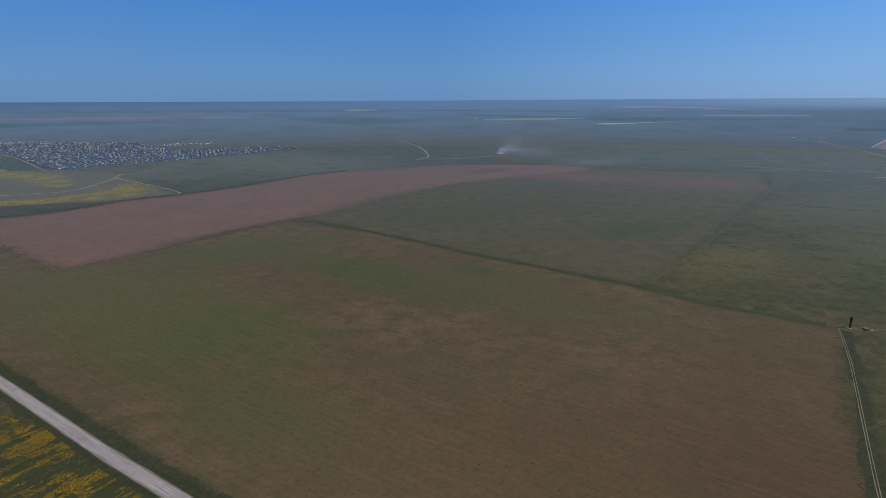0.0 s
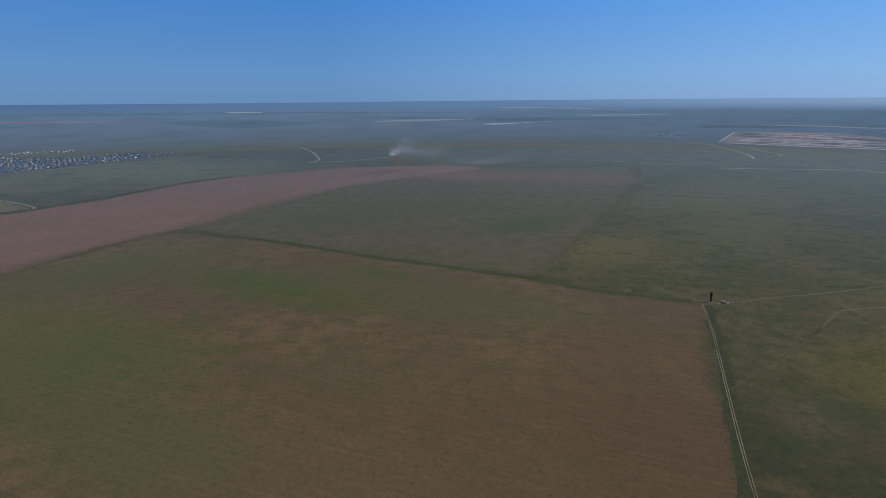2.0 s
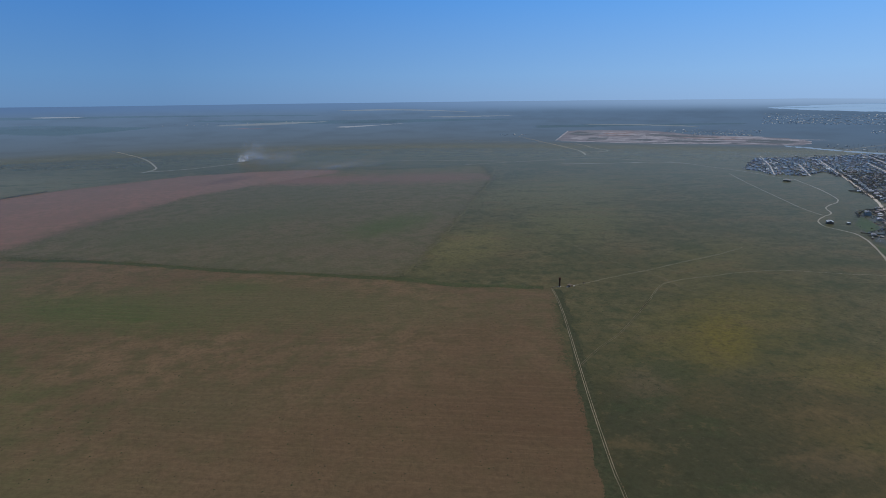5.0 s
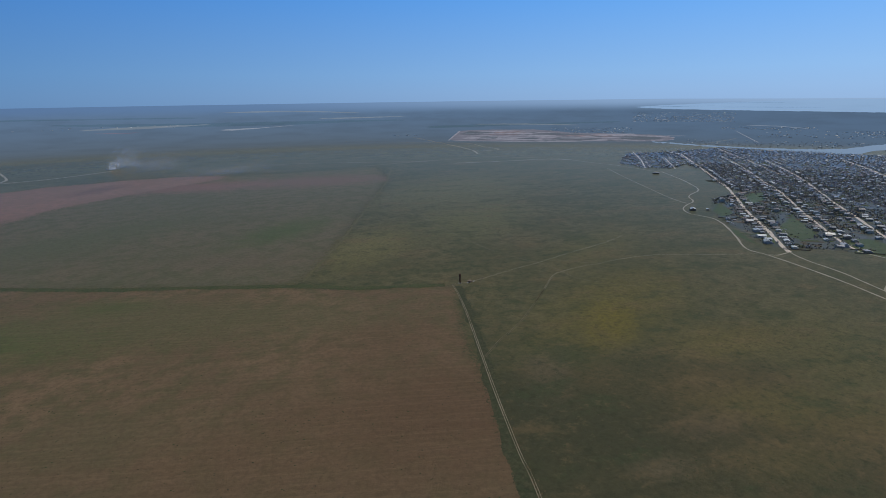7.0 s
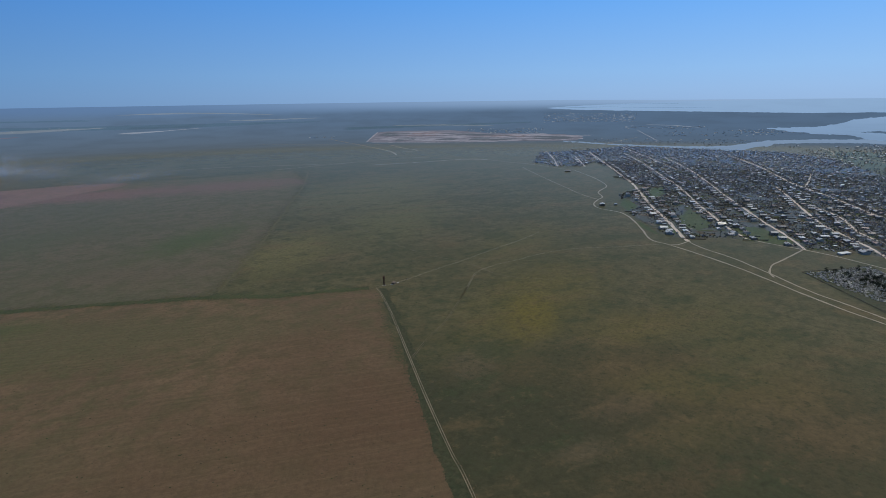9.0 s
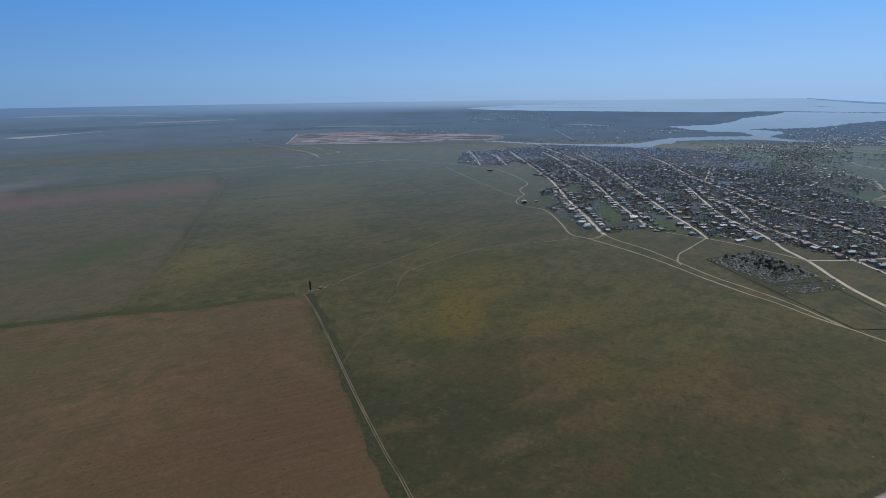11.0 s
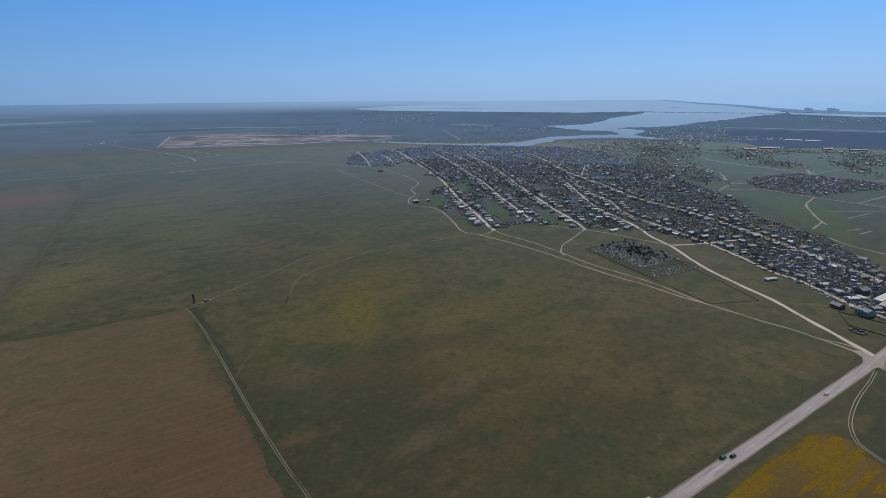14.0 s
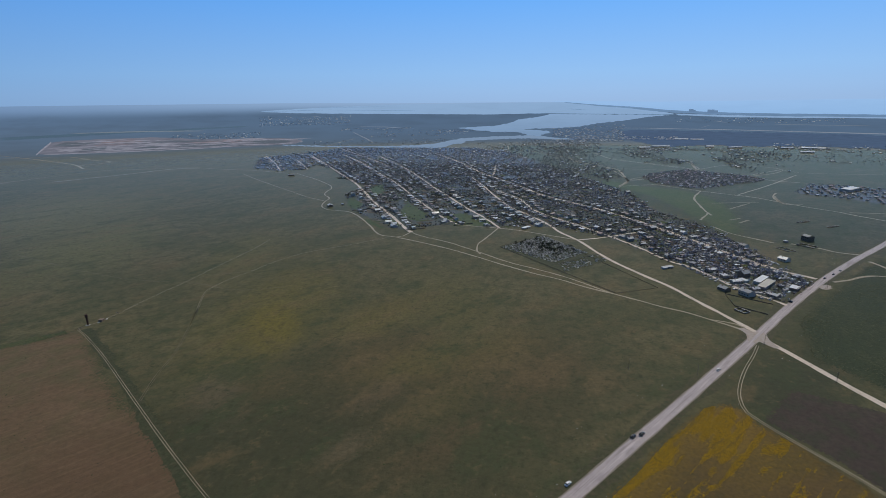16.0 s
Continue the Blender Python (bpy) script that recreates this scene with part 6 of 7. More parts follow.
tall_ruin((766, -290, 0.05), 0.4)
open_shell("low walls of a building yard in pale rubble", (735, -279, 0.05), 0.75, 20, 11, 1.2)
for x, y, t, w in ((884, -325, -0.93, 24), (858, -354, -0.93, 22)):
    open_shell("long low concrete trough walls in the grass", (x, y, 0.05), t, w, 3.5, 0.9)
open_shell("low dark garden walls by the small hut", (712, -248, 0.05), 0.5, 20, 9, 0.7)
stand(shed("small white hut on the open grass", 5.0, 4.0, 2.4, wall_m, white_roof), 750, -260, 0.5)
FENCE = [
    ("board_fence", [(497, -140), (529, -139)], 0.7, wood_m, "grey board fence round the house plot"),
    ("board_fence", [(529, -139), (508, -174)], 0.7, wood_m, "grey board fence along the plot lane"),
    ("board_fence", [(497, -140), (481, -162)], 0.7, wood_m, "grey board fence facing the crossroads"),
    ("cemetery_fence", [(658, 96), (729, 45)], 0.38, wood_m, "dark cemetery fence along the far side"),
    ("cemetery_fence", [(729, 45), (534, -80)], 0.38, wood_m, "dark cemetery fence along the village road"),
    ("cemetery_fence", [(534, -80), (509, -39)], 0.38, wood_m, "dark cemetery fence at the empty end"),
    ("cemetery_fence", [(509, -39), (658, 96)], 0.38, wood_m, "dark cemetery fence along the steppe track"),
    ("cemetery_fence", [(595, 21), (648, -27)], 0.38, wood_m, "dark inner fence across the cemetery"),
]
for f in FENCE:
    fence_run(*f)

# ---- cemetery ----
field("cemetery_ground", [(655, 94), (727, 46), (621, -36), (560, 14)], 0.25, verge, "dark overgrown cemetery ground", amount=1.5, step=8, category="cemetery")
graves = Heap()
GRAVES = [(655, 93), (725, 46), (650, -12), (600, 26)]
LATER = [(598, 20), (646, -24), (622, -36), (566, 14)]
r2 = random.Random(21)
for poly, many in ((GRAVES, 4200), (LATER, 1000)):
    for _ in range(many):
        x, y = r2.uniform(555, 730), r2.uniform(-40, 96)
        if not inside(x, y, poly):
            continue
        t = LONG + r2.uniform(-0.1, 0.1)
        w, d, h = r2.uniform(0.5, 0.9), 0.14, r2.uniform(0.6, 1.4)
        c, s = math.cos(t), math.sin(t)
        q = [(x + a * c - b * s, y + a * s + b * c) for a, b in ((-w / 2, -d), (w / 2, -d), (w / 2, d), (-w / 2, d))]
        graves.add([(*p, 0.2) for p in q] + [(*p, 0.2 + h) for p in q], [(0, 1, 5, 4), (1, 2, 6, 5), (2, 3, 7, 6), (3, 0, 4, 7), (4, 5, 6, 7)])
        q = [(x + a * c - b * s, y + a * s + b * c) for a, b in ((-w / 2, -2.1), (w / 2, -2.1), (w / 2, -d), (-w / 2, -d))]
        graves.add([(*p, 0.2) for p in q] + [(*p, 0.45) for p in q], [(0, 1, 5, 4), (1, 2, 6, 5), (2, 3, 7, 6), (3, 0, 4, 7), (4, 5, 6, 7)])
graves.make("gravestones", [grave_m], "close rows of pale and dark gravestones", "graves")
YEWS = [tree("dark cemetery tree among the gravestones", h, s, 90 + n, "cemetery trees", yew_m) for n, (h, s) in enumerate(((5.5, 4.0), (4.0, 3.6), (6.5, 4.2)))]
for _ in range(110):
    u, v = r2.gauss(0, 24), r2.gauss(0, 15)
    x, y = 665 + u * math.cos(LONG + 0.2) - v * math.sin(LONG + 0.2), 38 + u * math.sin(LONG + 0.2) + v * math.cos(LONG + 0.2)
    if inside(x, y, GRAVES):
        place(YEWS, r2.randrange(3), x, y, r2.uniform(0, 6), r2.uniform(0.7, 1.15))

# ---- water tower, poles and cars ----
def water_tower(at):
    root = thing("water_tower", "rusty dark steel water tower with a top tank", "water tower", at=at)
    part("column", tube(bmesh.new(), 0, 0, -0.2, 6.5, 0.72, 0.7, 16), rust_m, root)
    bm = tube(bmesh.new(), 0, 0, 7.1, 9.7, 1.15, 1.15, 20)
    tube(bm, 0, 0, 6.4, 7.12, 0.7, 1.15, 20)
    part("tank", bm, rust_m, root)
    lid = part("lid", tube(bmesh.new(), 0, 0, 9.68, 10.15, 1.2, 0.2, 20), rust_m, root)
    part("hatch", tube(bmesh.new(), 0.45, 0, 9.9, 10.2, 0.28, 0.28, 10), rust_m, lid)
    bm = bmesh.new()
    for y in (-0.25, 0.25):
        rod(bm, (0.95, y, 0.3), (0.95, y, 6.7), 0.04)
    for k in range(16):
        rod(bm, (0.95, -0.25, 0.6 + k * 0.38), (0.95, 0.25, 0.6 + k * 0.38), 0.025)
    part("ladder", bm, rust_m, root)
    part("footing", box(bmesh.new(), 0, 0, -0.2, 2.6, 2.6, 0.45, bevel=0.05), concrete_m, root)
    return root


water_tower((334, 404, 0.05))
stand(shed("low dark pump house beside the water tower", 4.0, 3.0, 1.8, darkwall_m, darkwall_m, 0.05, "pump_house", "hut"), 344, 400, 0.3)
for x, y, t in ((340.5, 399.5, 0.2), (348.5, 399, 0.5)):
    ob = thing("concrete_slab", "pale concrete slab lying in the grass by the tower", "slab", "slabs by the tower", (x, y, 0.02), t)
    part("slab", box(bmesh.new(), 0, 0, 0, 2.6, 1.2, 0.35, bevel=0.05), concrete_m, ob)
    part("rebar", rod(bmesh.new(), (1.2, 0, 0.2), (1.6, 0, 0.4), 0.02), rust_m, ob)
bush = thing("shrub", "dark bare shrub beside the grass track", "shrub", at=(360, 398, 0.1))
v, f = twigs(random.Random(3), 2.6, 3.2, 70)
ob = new("foliage", mesh_of("foliage", v, f, [twig_m]))
ob.parent = bush
part("stem", rod(bmesh.new(), (0, 0, 0), (0.1, 0.1, 1.6), 0.08), bark_m, bush)
for x, y, t in ((353, -39, -0.5), (354, -83, -0.5), (416, -141, 0.6), (363, -168, 0.4), (563, -237, -0.5)):
    pole((x, y, 0.05), t)
ROAD_TURN = math.atan2(-66, 104)
for label, paint, x, y, t in (
    ("white hatchback parked on the road shoulder", car_white, 226.5, -1.8, ROAD_TURN), ("black car driving on the grey road", car_dark, 277, -40.5, ROAD_TURN), ("black car overtaking another on the grey road", car_dark, 273.5, -35.6, ROAD_TURN),
    ("white car driving on the grey road", car_white, 366, -98.5, ROAD_TURN), ("dark car before the village turning", car_dark, 598, -248, -0.63), ("dark car following on the road", car_dark, 614, -262, -0.64),
    ("silver car on the road past the village", car_grey, 630, -274, -0.65), ("dark car waiting at the lane mouth", car_dark, 518, -191, 0.6)):
    car(label, paint, (x, y, 0.055), t)

# ---- garden colony, estate and far settlements ----
colony = Heap()
DACHA = [(-2300, 2560), (-1955, 2584), (-1675, 2520), (-1441, 2535), (-1316, 2382), (-1162, 2190), (-1082, 2150), (-950, 2110), (-900, 2160), (-767, 2260), (-620, 2260), (-590, 2180), (-699, 2000), (-765, 1880), (-811, 1776), (-914, 1669), (-1003, 1547), (-1067, 1475), (-1133, 1527), (-1722, 2092), (-2300, 2520)]
field("colony_ground", DACHA, 0.25, yard_earth, "dark garden ground of the summer-house colony", amount=8, step=30)
r3 = random.Random(5)
ux, uy = Vector((0.50, 0.866)), Vector((-0.866, 0.50))
for i in range(-160, 160):
    for j in range(-75, 75):
        p = Vector((-1200, 2100)) + ux * (i * 18 + r3.uniform(-5, 5)) + uy * (j * 25 + r3.uniform(-3, 3))
        if inside(p.x, p.y, DACHA) and r3.random() < 0.68:
            colony.hut(p.x, p.y, r3.uniform(4, 8), r3.uniform(4, 6), r3.uniform(1.2, 2.2), r3.uniform(0.4, 1.0), 1.05 + r3.choice((0, 1.57)) + r3.uniform(-0.1, 0.1), base=0.3)
colony_trees = Heap()
for _ in range(8500):
    x, y = r3.uniform(-2200, -580), r3.uniform(1500, 2580)
    if inside(x, y, DACHA):
        v, f = twigs(r3, r3.uniform(3, 5), 5, 9, (x, y, 0.3), 1.7)
        colony_trees.add(v, f)
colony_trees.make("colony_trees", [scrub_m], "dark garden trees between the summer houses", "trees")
for i in range(160):
    a, d = r3.uniform(-27.5, -23.0), r3.uniform(2590, 2680)
    if r3.random() < 0.3:
        colony.hut(d * math.sin(radians(a)), d * math.cos(radians(a)), 7, 6, 3, 1.5, r3.uniform(0, 3))
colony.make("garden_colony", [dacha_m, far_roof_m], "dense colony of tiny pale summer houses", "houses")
lane("colony_link", [(-1000, 1010), (-900, 1050), (-822, 1085), (-783, 1124), (-793, 1232), (-812, 1315), (-833, 1385), (-800, 1440)], [(-2.2, 0.55), (2.2, 0.55)], [chalk_dim], "pale dirt track between the yellow fields", ragged=0.8, category="track")
lane("colony_road", [(-1790, 2110), (-1400, 1770), (-1130, 1500), (-1067, 1460), (-1023, 1486), (-964, 1582), (-888, 1680), (-804, 1757), (-749, 1843)], [(-2.5, 0.45), (2.5, 0.45)], [chalk_dim], "pale dirt road round the garden colony", ragged=0.8)
lane("hedge_road", [(-545, 1066), (-540, 1083), (-604, 1150), (-704, 1227), (-811, 1313)], [(-1.7, 0.55), (1.7, 0.55)], [chalk_dim], "faint dirt track between fields", ragged=0.6, category="track")

estate = Heap()
ESTATE = [(1347, -141), (1421, -168), (1486, -230), (1524, -277), (1461, -327), (1415, -384), (1354, -413), (1303, -370), (1253, -313), (1191, -249), (1209, -201), (1258, -162)]
field("estate_ground", ESTATE, 0.25, yard_earth, "dark plots of the outlying estate", amount=5, step=16)
YARDS = [(1161, -403), (1290, -472), (1285, -522), (1262, -547), (1225, -620), (1100, -640), (1040, -545), (1055, -508), (1096, -479), (1140, -436)]
field("yards_ground", YARDS, 0.25, yard_earth, "bare yards of the storage site", amount=5, step=16)
for poly, many, gap in ((ESTATE, 2600, 10.5), (YARDS, 2200, 12)):
    for _ in range(many):
        x, y = r3.uniform(1040, 1540), r3.uniform(-640, -140)
        if inside(x, y, poly) and clear(x, y, gap):
            take(x, y)
            estate.hut(x, y, r3.uniform(3.0, 7.5), r3.uniform(2.6, 4.6), r3.uniform(1.6, 2.4), r3.uniform(0.4, 1.1), 0.9 + r3.choice((0, 1.57)) + r3.uniform(-0.2, 0.2), base=0.25)
estate_trees = Heap()
for _ in range(14000):
    x, y = r3.uniform(1040, 1540), r3.uniform(-640, -140)
    if (inside(x, y, ESTATE) or (inside(x, y, YARDS) and r3.random() < 0.3)) and clear(x, y, 3.2):
        v, f = twigs(r3, r3.uniform(1.8, 3.6), r3.uniform(2.5, 5), 9, (x, y, 0.2), 2.4)
        estate_trees.add(v, f)
estate_trees.make("estate_trees", [scrub_m], "bare grey garden trees between the estate houses", "trees")
estate.make("estate_houses", [far_wall_m, estate_roof_m], "crowded mauve and grey roofs of an outlying estate", "houses")
stand(shed("huge white-roofed hangar among the yards", 46, 20, 5, concrete_m, white_roof, 0.03, "farm_shed", "shed"), 1215, -520, -0.75)


def barn(label, a, b, deep=14.0, h=2.4, rise=3.2):
    """A long gabled farm building between two end points."""
    root = thing("barn", label, "barn", "long white barns", ((a[0] + b[0]) / 2, (a[1] + b[1]) / 2, 0.05), math.atan2(b[1] - a[1], b[0] - a[0]))
    w = math.dist(a, b)
    part("wall", gabled_walls(bmesh.new(), w, deep, h, rise), concrete_m, root)
    part("roof", gable(bmesh.new(), w, deep, h, rise, 0.3), barn_roof, root)
    part("door", box(bmesh.new(), 0, -deep / 2, 0, 4.0, 0.2, 2.8, bevel=0.03), door_m, root)
    return root


for label, a, b in (
    ("long white-roofed barn before the dark wood", (2696, -420), (2690, -470)), ("long white-roofed barn in line with its twin", (2668, -476), (2666, -530)),
    ("long white-roofed cowshed on the open plain", (2265, -265), (2275, -332)), ("shorter white-roofed cowshed beside the long one", (2205, -212), (2212, -253)),
    ("small white-roofed barn at the wood's edge", (2271, -462), (2275, -491)), ("white-roofed barn at the wood's edge", (2233, -532), (2241, -581)),
    ("white-roofed barn of the depot", (2214, -701), (2222, -744)), ("large pale-roofed warehouse of the depot", (2230, -775), (2200, -840)), ("low pale shed before the warehouse", (2060, -715), (2046, -752))):
    barn(label, a, b, 20.0 if "large" in label else 13.0)

hamlets = Heap()
far_woods = Heap()
# bearing from and to, drop from and to, houses, trees
for a0, a1, q0, q1, many, woods in ((57, 66, 19, 33, 420, 120), (51, 56.5, 47.5, 51, 60, 25), (65, 72.5, 40, 44, 60, 60), (87, 94, 46, 66, 330, 700), (94, 99, 58, 63, 90, 60), (75, 83, 44.5, 49.5, 60, 160), (86, 94, 38, 46, 60, 160), (98, 112, 29, 36, 90, 60), (68, 78, 45, 55, 70, 60), (107, 118, 66, 76, 90, 120), (94, 100, 72, 82, 36, 60), (82, 90, 66, 80, 36, 160), (32.5, 36, 51, 53, 14, 10), (-1, 12, 26, 30, 26, 10), (103, 116, 78, 92, 8, 200), (60, 84, 76, 90, 110, 420), (62, 80, 60, 70, 50, 240), (84, 92, 62, 72, 60, 320), (49, 57, 42, 47, 60, 120), (80, 92, 72, 92, 60, 420)):
    for n in range(many + woods):
        a, q = radians(r3.uniform(a0, a1)), r3.uniform(q0, q1)
        if any(inside(math.degrees(a), q + e, w) for w in (BAY, INLET) for e in (-0.8, 0.8)):
            continue
        d = EYE * 940 / q
        x, y = d * math.sin(a), d * math.cos(a)
        if n < many:
            grow = min(2.0, max(1.0, d / 3200))
            hamlets.hut(x, y, r3.uniform(5, 10) * grow, r3.uniform(4, 6) * grow, r3.uniform(1.6, 2.4), r3.uniform(0.3, 0.9) * grow, r3.uniform(0, 3.1))
        else:
            p = on_plain(x, y)
            k = p.xy.length / d
            v, f = twigs(r3, 2.6 * k, 7 * k, 10, p, 2.2)
            far_woods.add(v, f)
scrub, rs = Heap(), random.Random(88)
SCRUB = [  # centre, half sizes, how many
    (1700, 60, 320, 110, 900), (1480, -40, 160, 60, 260), (1940, -200, 160, 90, 360), (1740, -260, 110, 60, 240), (2000, -560, 160, 120, 420), (1800, -480, 160, 90, 240), (2150, -330, 60, 260, 420), (1420, 40, 170, 60, 420), (1350, -60, 60, 40, 120), (2100, 60, 160, 110, 420), (1690, -420, 200, 26, 200)]
for cx, cy, rx, ry_, many in SCRUB:
    for _ in range(many):
        x, y = cx + rs.gauss(0, 0.5) * rx, cy + rs.gauss(0, 0.5) * ry_
        if inside(x, y, VILLAGE) or not clear(x, y, 4):
            continue
        if rs.random() < 0.045:
            hamlets.hut(x, y, rs.uniform(4, 9), rs.uniform(3.5, 6), rs.uniform(1.6, 2.4), rs.uniform(0.4, 1.0), 0.9 + rs.choice((0, 1.57)) + rs.uniform(-0.2, 0.2), base=0.1)
        else:
            v, f = twigs(rs, rs.uniform(1.2, 3.0), rs.uniform(3, 7), 10, (x, y, 0.1), 2.6)
            scrub.add(v, f)
scrub.make("plain_scrub", [scrub_m], "dark scrub and lone trees scattered over the plain", "shrubs")
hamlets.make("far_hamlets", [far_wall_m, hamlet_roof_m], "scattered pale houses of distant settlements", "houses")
for line, many, h in (([(-800, 790), (-718, 843), (-658, 888), (-597, 1001), (-522, 1070), (-454, 1166), (-360, 1330), (-259, 1442)], 800, 2.2), ([(-560, 2180), (-380, 2040), (-240, 1950), (-120, 1880)], 26, 5.0)):
    pts = spline(line, 2)
    for _ in range(many):
        q = r3.choice(pts)
        v, f = twigs(r3, h * r3.uniform(0.6, 1.2), h * 1.3, 10, (q.x + r3.uniform(-3, 3), q.y + r3.uniform(-3, 3), 0.1), 2.4)
        far_woods.add(v, f)
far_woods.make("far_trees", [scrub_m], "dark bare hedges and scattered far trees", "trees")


def hotel(x, y, w, h):
    root = thing("seaside_block", "dark hazy multi-storey block by the sea", "building", "blocks by the sea")
    p = far_point(math.degrees(math.atan2(x, y)), EYE * 940 / math.hypot(x, y), 4)
    k = p.xy.length / math.hypot(x, y)
    root.matrix_basis = Matrix.Translation(p) @ Matrix.Rotation(-math.atan2(x, y), 4, "Z") @ Matrix.Scale(k, 4)
    # Both parts glow in the colour of the haze.
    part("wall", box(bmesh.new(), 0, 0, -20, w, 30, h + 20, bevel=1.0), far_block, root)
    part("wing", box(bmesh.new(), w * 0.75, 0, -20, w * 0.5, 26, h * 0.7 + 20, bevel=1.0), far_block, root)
    return root


for a, d, w, h in ((99.9, 8900, 62, 34), (101.6, 8200, 84, 38)):
    hotel(d * math.sin(radians(a)), d * math.cos(radians(a)), w, h)

# ---- quarry heaps ----
heaps = Heap()
for n in range(34):
    a, u = r3.uniform(39.6, 60.2), r3.random()
    far_q, near_q = np.interp(a, [39, 44.8, 50.5, 56.1, 61], [47, 44.5, 48.6, 50.5, 55.5]), np.interp(a, [39, 44.8, 50.5, 56.1, 61], [61, 63, 63, 60, 58])
    q = far_q + (near_q - far_q) * u
    d = EYE * 940 / q
    length, wide, tall = r3.uniform(80, 300), r3.uniform(6, 14), r3.uniform(1.0, 3.5)
    t = radians(a) + 1.57 + r3.uniform(-0.25, 0.25)
    cx, cy = d * math.sin(radians(a)), d * math.cos(radians(a))
    m = 14
    verts, faces = [], []
    for i in range(m + 1):
        s = (i / m - 0.5) * length
        e = math.sin(math.pi * i / m) ** 0.5
        bend = 18 * math.sin(3 * i / m + n)
        for k, (off, z) in enumerate(((-1, -0.2), (-0.35, 0.8), (0.3, 1.0), (1, -0.2))):
            z *= tall * e * (1 + 0.5 * noise.noise((i * 0.9, n * 3.1, k)))
            x, y = cx + math.sin(t) * s + math.cos(t) * (off * wide * e + bend), cy + math.cos(t) * s - math.sin(t) * (off * wide * e + bend)
            p = on_plain(x, y, max(z, -0.5) + 0.4)
            verts.append(Vector((0, 0, EYE)) + (p - Vector((0, 0, EYE))) * (1 - 0.0012))
        if i:
            for k in range(3):
                b = (i - 1) * 4 + k
                faces.append((b, b + 1, b + 5, b + 4))
    heaps.add(verts, faces)
heaps.make("quarry_heaps", [spoil_far], "long pale spoil ridges in the quarry", "spoil heaps")
band("quarry_bank", [(38.45, 60.6, 62.2), (39.1, 51.6, 54.2), (39.65, 44.8, 47)], spoil_far, "straight pale bank along the quarry edge", 3, "bank", 0.0, 0.04)
band("quarry_rim", [(39, 61.6, 62.4), (45, 63.4, 64.4), (51, 63.8, 64.8), (56, 61.2, 62)], spoil_far, "pale rim track of the quarry", 3, "bank", 0.3)
lane("quarry_road", [(1380, 1590), (1500, 1570), (1560, 1720), (1640, 1950), (1500, 2200), (1300, 2500)], [(-2.5, 0.4), (2.5, 0.4)], [chalk_dim], "pale dirt road towards the quarry", ragged=1, category="track")

# ---- small growth ----
def scatter(name, poly, many, sizes, tall, material, label, seed, rule=None, category="plants"):
    heap, r = Heap(), random.Random(seed)
    xs, ys = [p[0] for p in poly], [p[1] for p in poly]
    for _ in range(many):
        x, y = r.uniform(min(xs), max(xs)), r.uniform(min(ys), max(ys))
        if inside(x, y, poly) and (rule is None or rule(x, y, r)):
            heap.tuft(x, y, r, r.uniform(*sizes), r.uniform(*tall), base=0.04)
    return heap.make(name, [material], label, category)


# Where the rape stands thick: centre, half length, half width, bearing.
THICK = [(297, -88, 25, 13, -13), (257, -46, 36, 6.5, -30), (205, -14, 30, 7, -31), (281, -110, 13, 5, -40), (272, -84, 12, 9, 0), (-235, 262, 34, 5, -33), (-185, 222, 44, 6, -33), (-240, 235, 40, 7, -30), (-170, 180, 50, 8, -30)]


def rows_of_rape(x, y, r):
    u, v = x * 0.845 - y * 0.535, x * 0.535 + y * 0.845
    if x < 0:
        u, v = v, u
    patch = noise.noise((x * 0.05, y * 0.05, 1.7)) + 0.6 * noise.noise((x * 0.16, y * 0.16, 4.2))
    rows = noise.noise((u * 0.035, v * 0.30, 0.3)) + 0.5 * noise.noise((u * 0.09, v * 0.8, 3.1))
    best = -0.36 if x > 0 else 0.1
    for cx, cy, half, wide, turn in THICK:
        c, s = math.cos(radians(turn)), math.sin(radians(turn))
        p, q = ((x - cx) * c + (y - cy) * s) / half, ((y - cy) * c - (x - cx) * s) / wide
        best = max(best, 1.0 - math.hypot(p, q))
    return 1.1 * best + 0.7 * patch + (1.15 if x > 0 else 1.5) * rows + r.uniform(-0.25, 0.25) > 0.12 + r.uniform(0, 0.3)


scatter("rape_flowers", RAPE_EAST, 340000, (0.16, 0.42), (0.08, 0.22), rape_m, "patchy yellow rape in flower with dark gaps", 31, rows_of_rape)
scatter("rape_flowers_west", RAPE_WEST, 130000, (0.18, 0.45), (0.10, 0.25), rape_m, "streaks of yellow rape in flower by the road", 32, rows_of_rape)
FIELD_NEAR = [(300, 390), (164, 150), (70, 20), (40, 120), (-125, 235), (-330, 370), (-300, 640), (-100, 700), (150, 520)]
scatter("field_weeds", FIELD_NEAR, 11000, (0.2, 0.7), (0.08, 0.28), weed_m, "small dark weed clumps on the stubble", 33, lambda x, y, r: r.random() < 0.45 + 0.8 * noise.noise((x * 0.01, y * 0.01, 2)))
STEPPE_NEAR = [(330, 395), (170, 140), (90, 20), (230, 5), (420, -125), (480, -40), (600, 110), (660, 230), (560, 330), (420, 390)]
scatter("steppe_clumps", STEPPE_NEAR, 18000, (0.2, 0.7), (0.05, 0.16), weed_m, "dark grass clumps scattered over the steppe", 34, lambda x, y, r: r.random() < 0.4 + 1.1 * noise.noise((x * 0.012, y * 0.012, 7)))
SHRUBS = [(470, -182), (560, -240), (680, -330), (500, -330), (340, -205), (400, -168)]
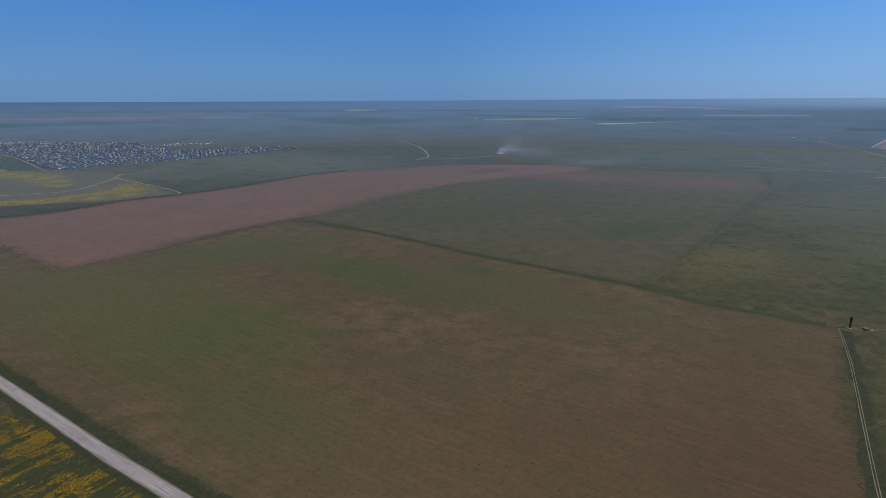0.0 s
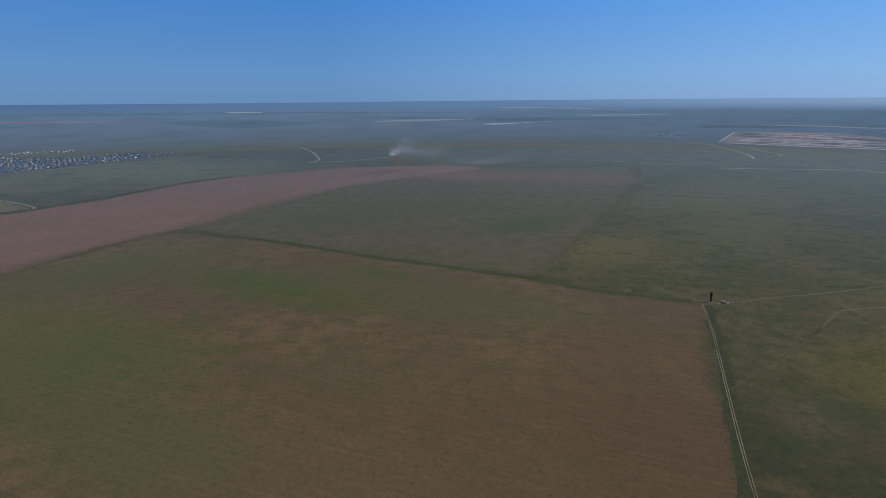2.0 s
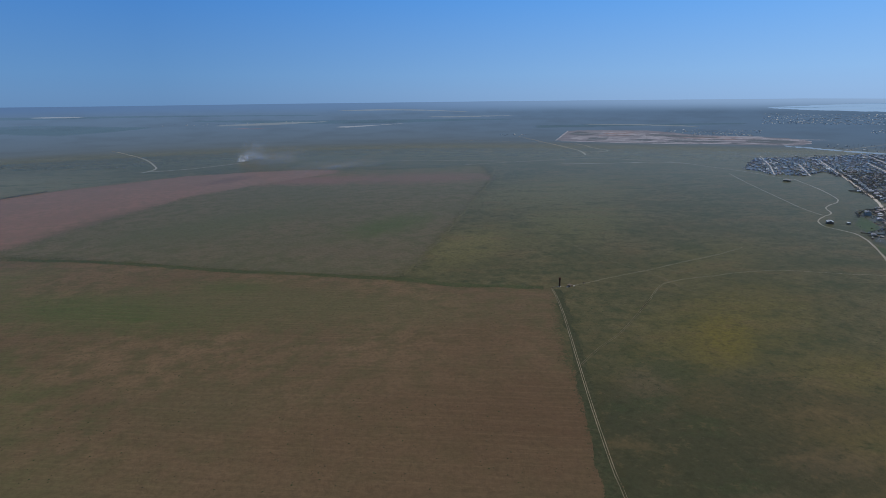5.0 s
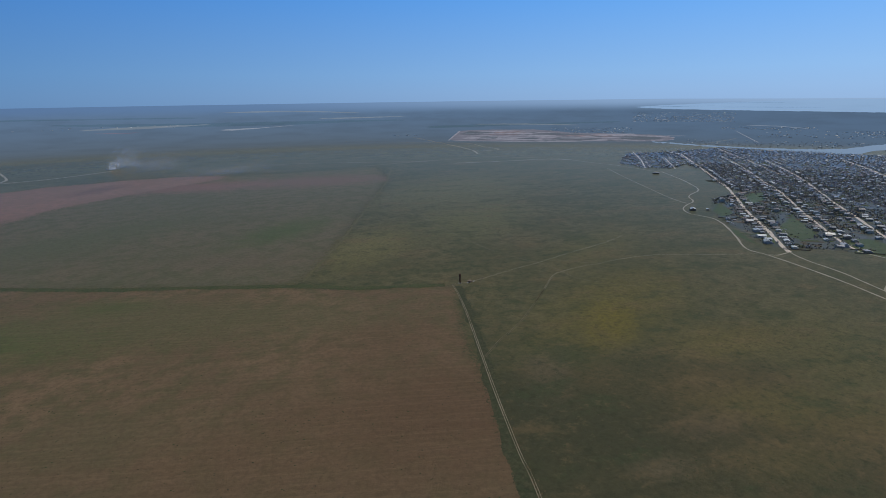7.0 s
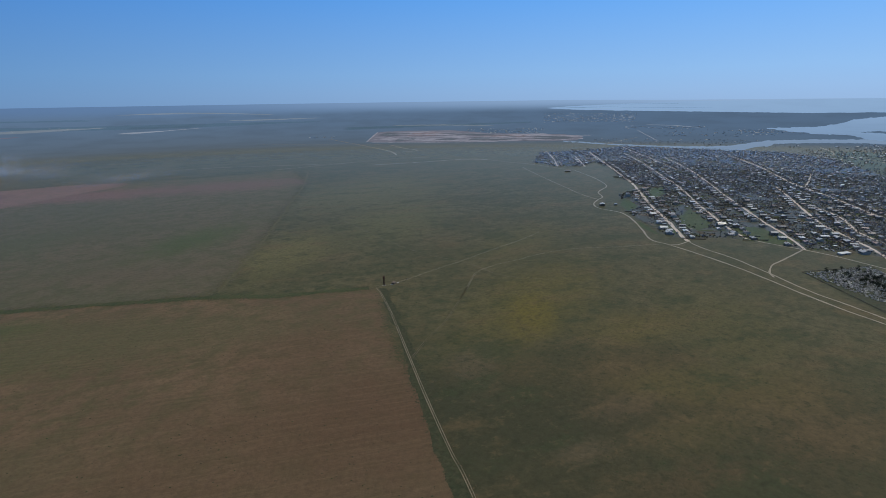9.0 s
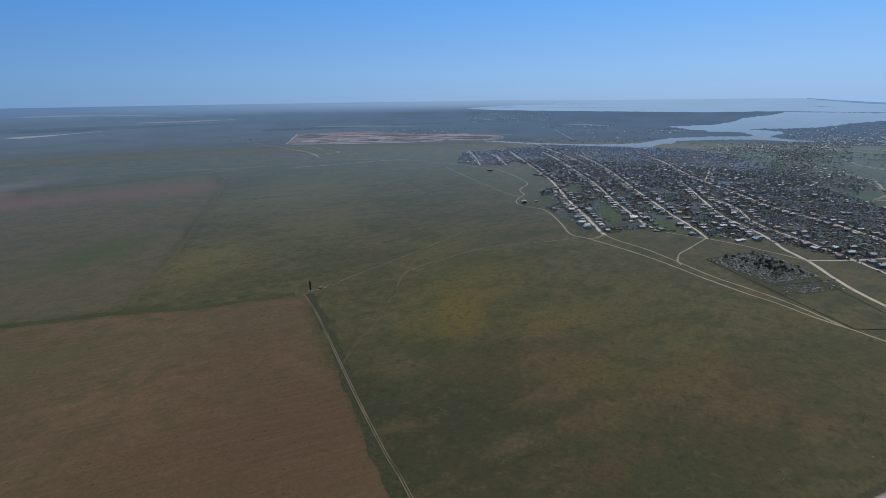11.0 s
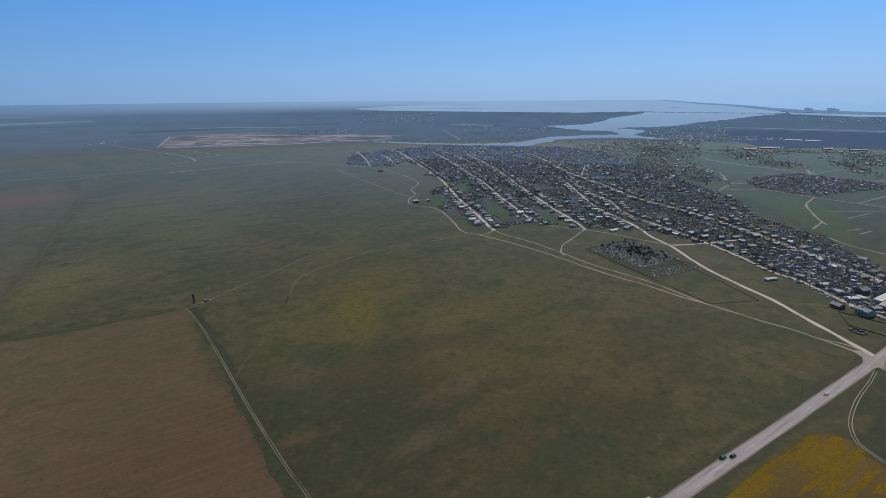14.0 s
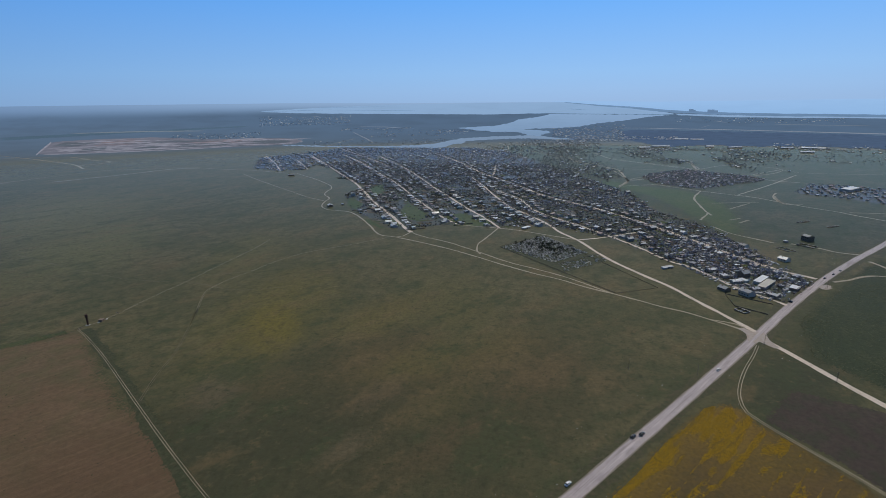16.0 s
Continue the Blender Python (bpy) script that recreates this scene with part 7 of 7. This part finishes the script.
scatter("low_shrubs", SHRUBS, 13000, (0.3, 0.9), (0.1, 0.42), shrub_m, "low dark green shrubs on the rough pasture", 35, lambda x, y, r: r.random() < 0.55 + 1.2 * noise.noise((x * 0.02, y * 0.02, 9)))
scatter("ditch_growth", [(x + a, y + b) for x, y, a, b in [(*q, 4, 5) for q in DITCH] + [(*q, -3, -4) for q in DITCH[::-1]]], 9000, (0.4, 1.0), (0.15, 0.4), weed_m, "rank grass and low bushes along the ditch", 36)

litter, rl = Heap(), random.Random(50)
for _ in range(420):
    q = rl.choice(spline(MAIN, 4))
    if -420 < q.x < 700:
        off = rl.choice((-1, 1)) * rl.uniform(4.6, 30)
        litter.tuft(q.x + 0.535 * off, q.y + 0.845 * off, rl, rl.uniform(0.12, 0.3), rl.uniform(0.1, 0.25), base=0.03)
litter.make("roadside_stones", [litter_m], "small pale stones and scraps on the verge", "stones")

# Dark repair patches and worn cracks on the asphalt.
patches, rp = Heap(), random.Random(61)
road = [q for q in spline(MAIN, 1.5) if -420 < q.x < 700]
for n in range(1100):
    i = rp.randrange(len(road) - 1)
    a, b = road[i], road[i + 1]
    t = math.atan2(b.y - a.y, b.x - a.x)
    if noise.noise((a.x * 0.03, a.y * 0.03, 6)) + rp.uniform(-0.35, 0.35) < 0:
        continue
    off, w, d = rp.uniform(-2.8, 2.8), rp.uniform(0.3, 1.8), rp.uniform(0.12, 0.5)
    c, s = math.cos(t), math.sin(t)
    z = LAYER * (0.5 - 0.025 * abs(off)) + 0.006
    cx, cy = a.x - s * off, a.y + c * off
    rim = [(math.cos(6.283 * k / 7) * w / 2 * rp.uniform(0.6, 1.1), math.sin(6.283 * k / 7) * d / 2 * rp.uniform(0.6, 1.1)) for k in range(7)]
    patches.add([(cx + p * c - o * s, cy + p * s + o * c, z) for p, o in rim], [tuple(range(7))])
patches.make("asphalt_patches", [patch_tar], "small dark repairs and cracks in the asphalt", "road patches")

# ---- smoke ----
def smoke(label, at, turn, long, tall, lean, material, seed):
    """A drifting veil: waving sheets that thin out towards their rims."""
    root = thing("smoke", label, "smoke", "", at, turn)
    r = random.Random(seed)
    for s in range(3):
        verts, faces = [], []
        m, n = 16, 8
        for i in range(m + 1):
            for k in range(n + 1):
                u, v = i / m, k / n
                wave = long * 0.08 * math.sin(4 * u + 2.5 * v + s * 2.1)
                verts.append(((u - 0.2) * long + v * lean, wave + (s - 1) * long * 0.07, v * tall * (0.35 + 0.65 * min(1, 2 * u)) + 0.3))
        for i in range(m):
            for k in range(n):
                a = i * (n + 1) + k
                faces.append((a, a + 1, a + n + 2, a + n + 1))
        ob = new("veil", mesh_of("veil", verts, faces, [material], smooth=True))
        ob.parent = root
    return root


smoke("small white smoke rising from burning stubble", (186, 1880, 0), 0.75, 60, 30, 26, smoke_m, 1)
smoke("pale blue smoke rising over the burning stubble", (196, 1890, 0), 0.7, 150, 80, 40, wisp_m, 4)
smoke("thin grey smoke drifting low over the field", (190, 1700, 0), 0.5, 330, 60, 30, thin_smoke_m, 2)
smoke("very thin smoke trailing over the fallow", (330, 1480, 0), 0.45, 420, 30, 20, thin_smoke_m, 3)
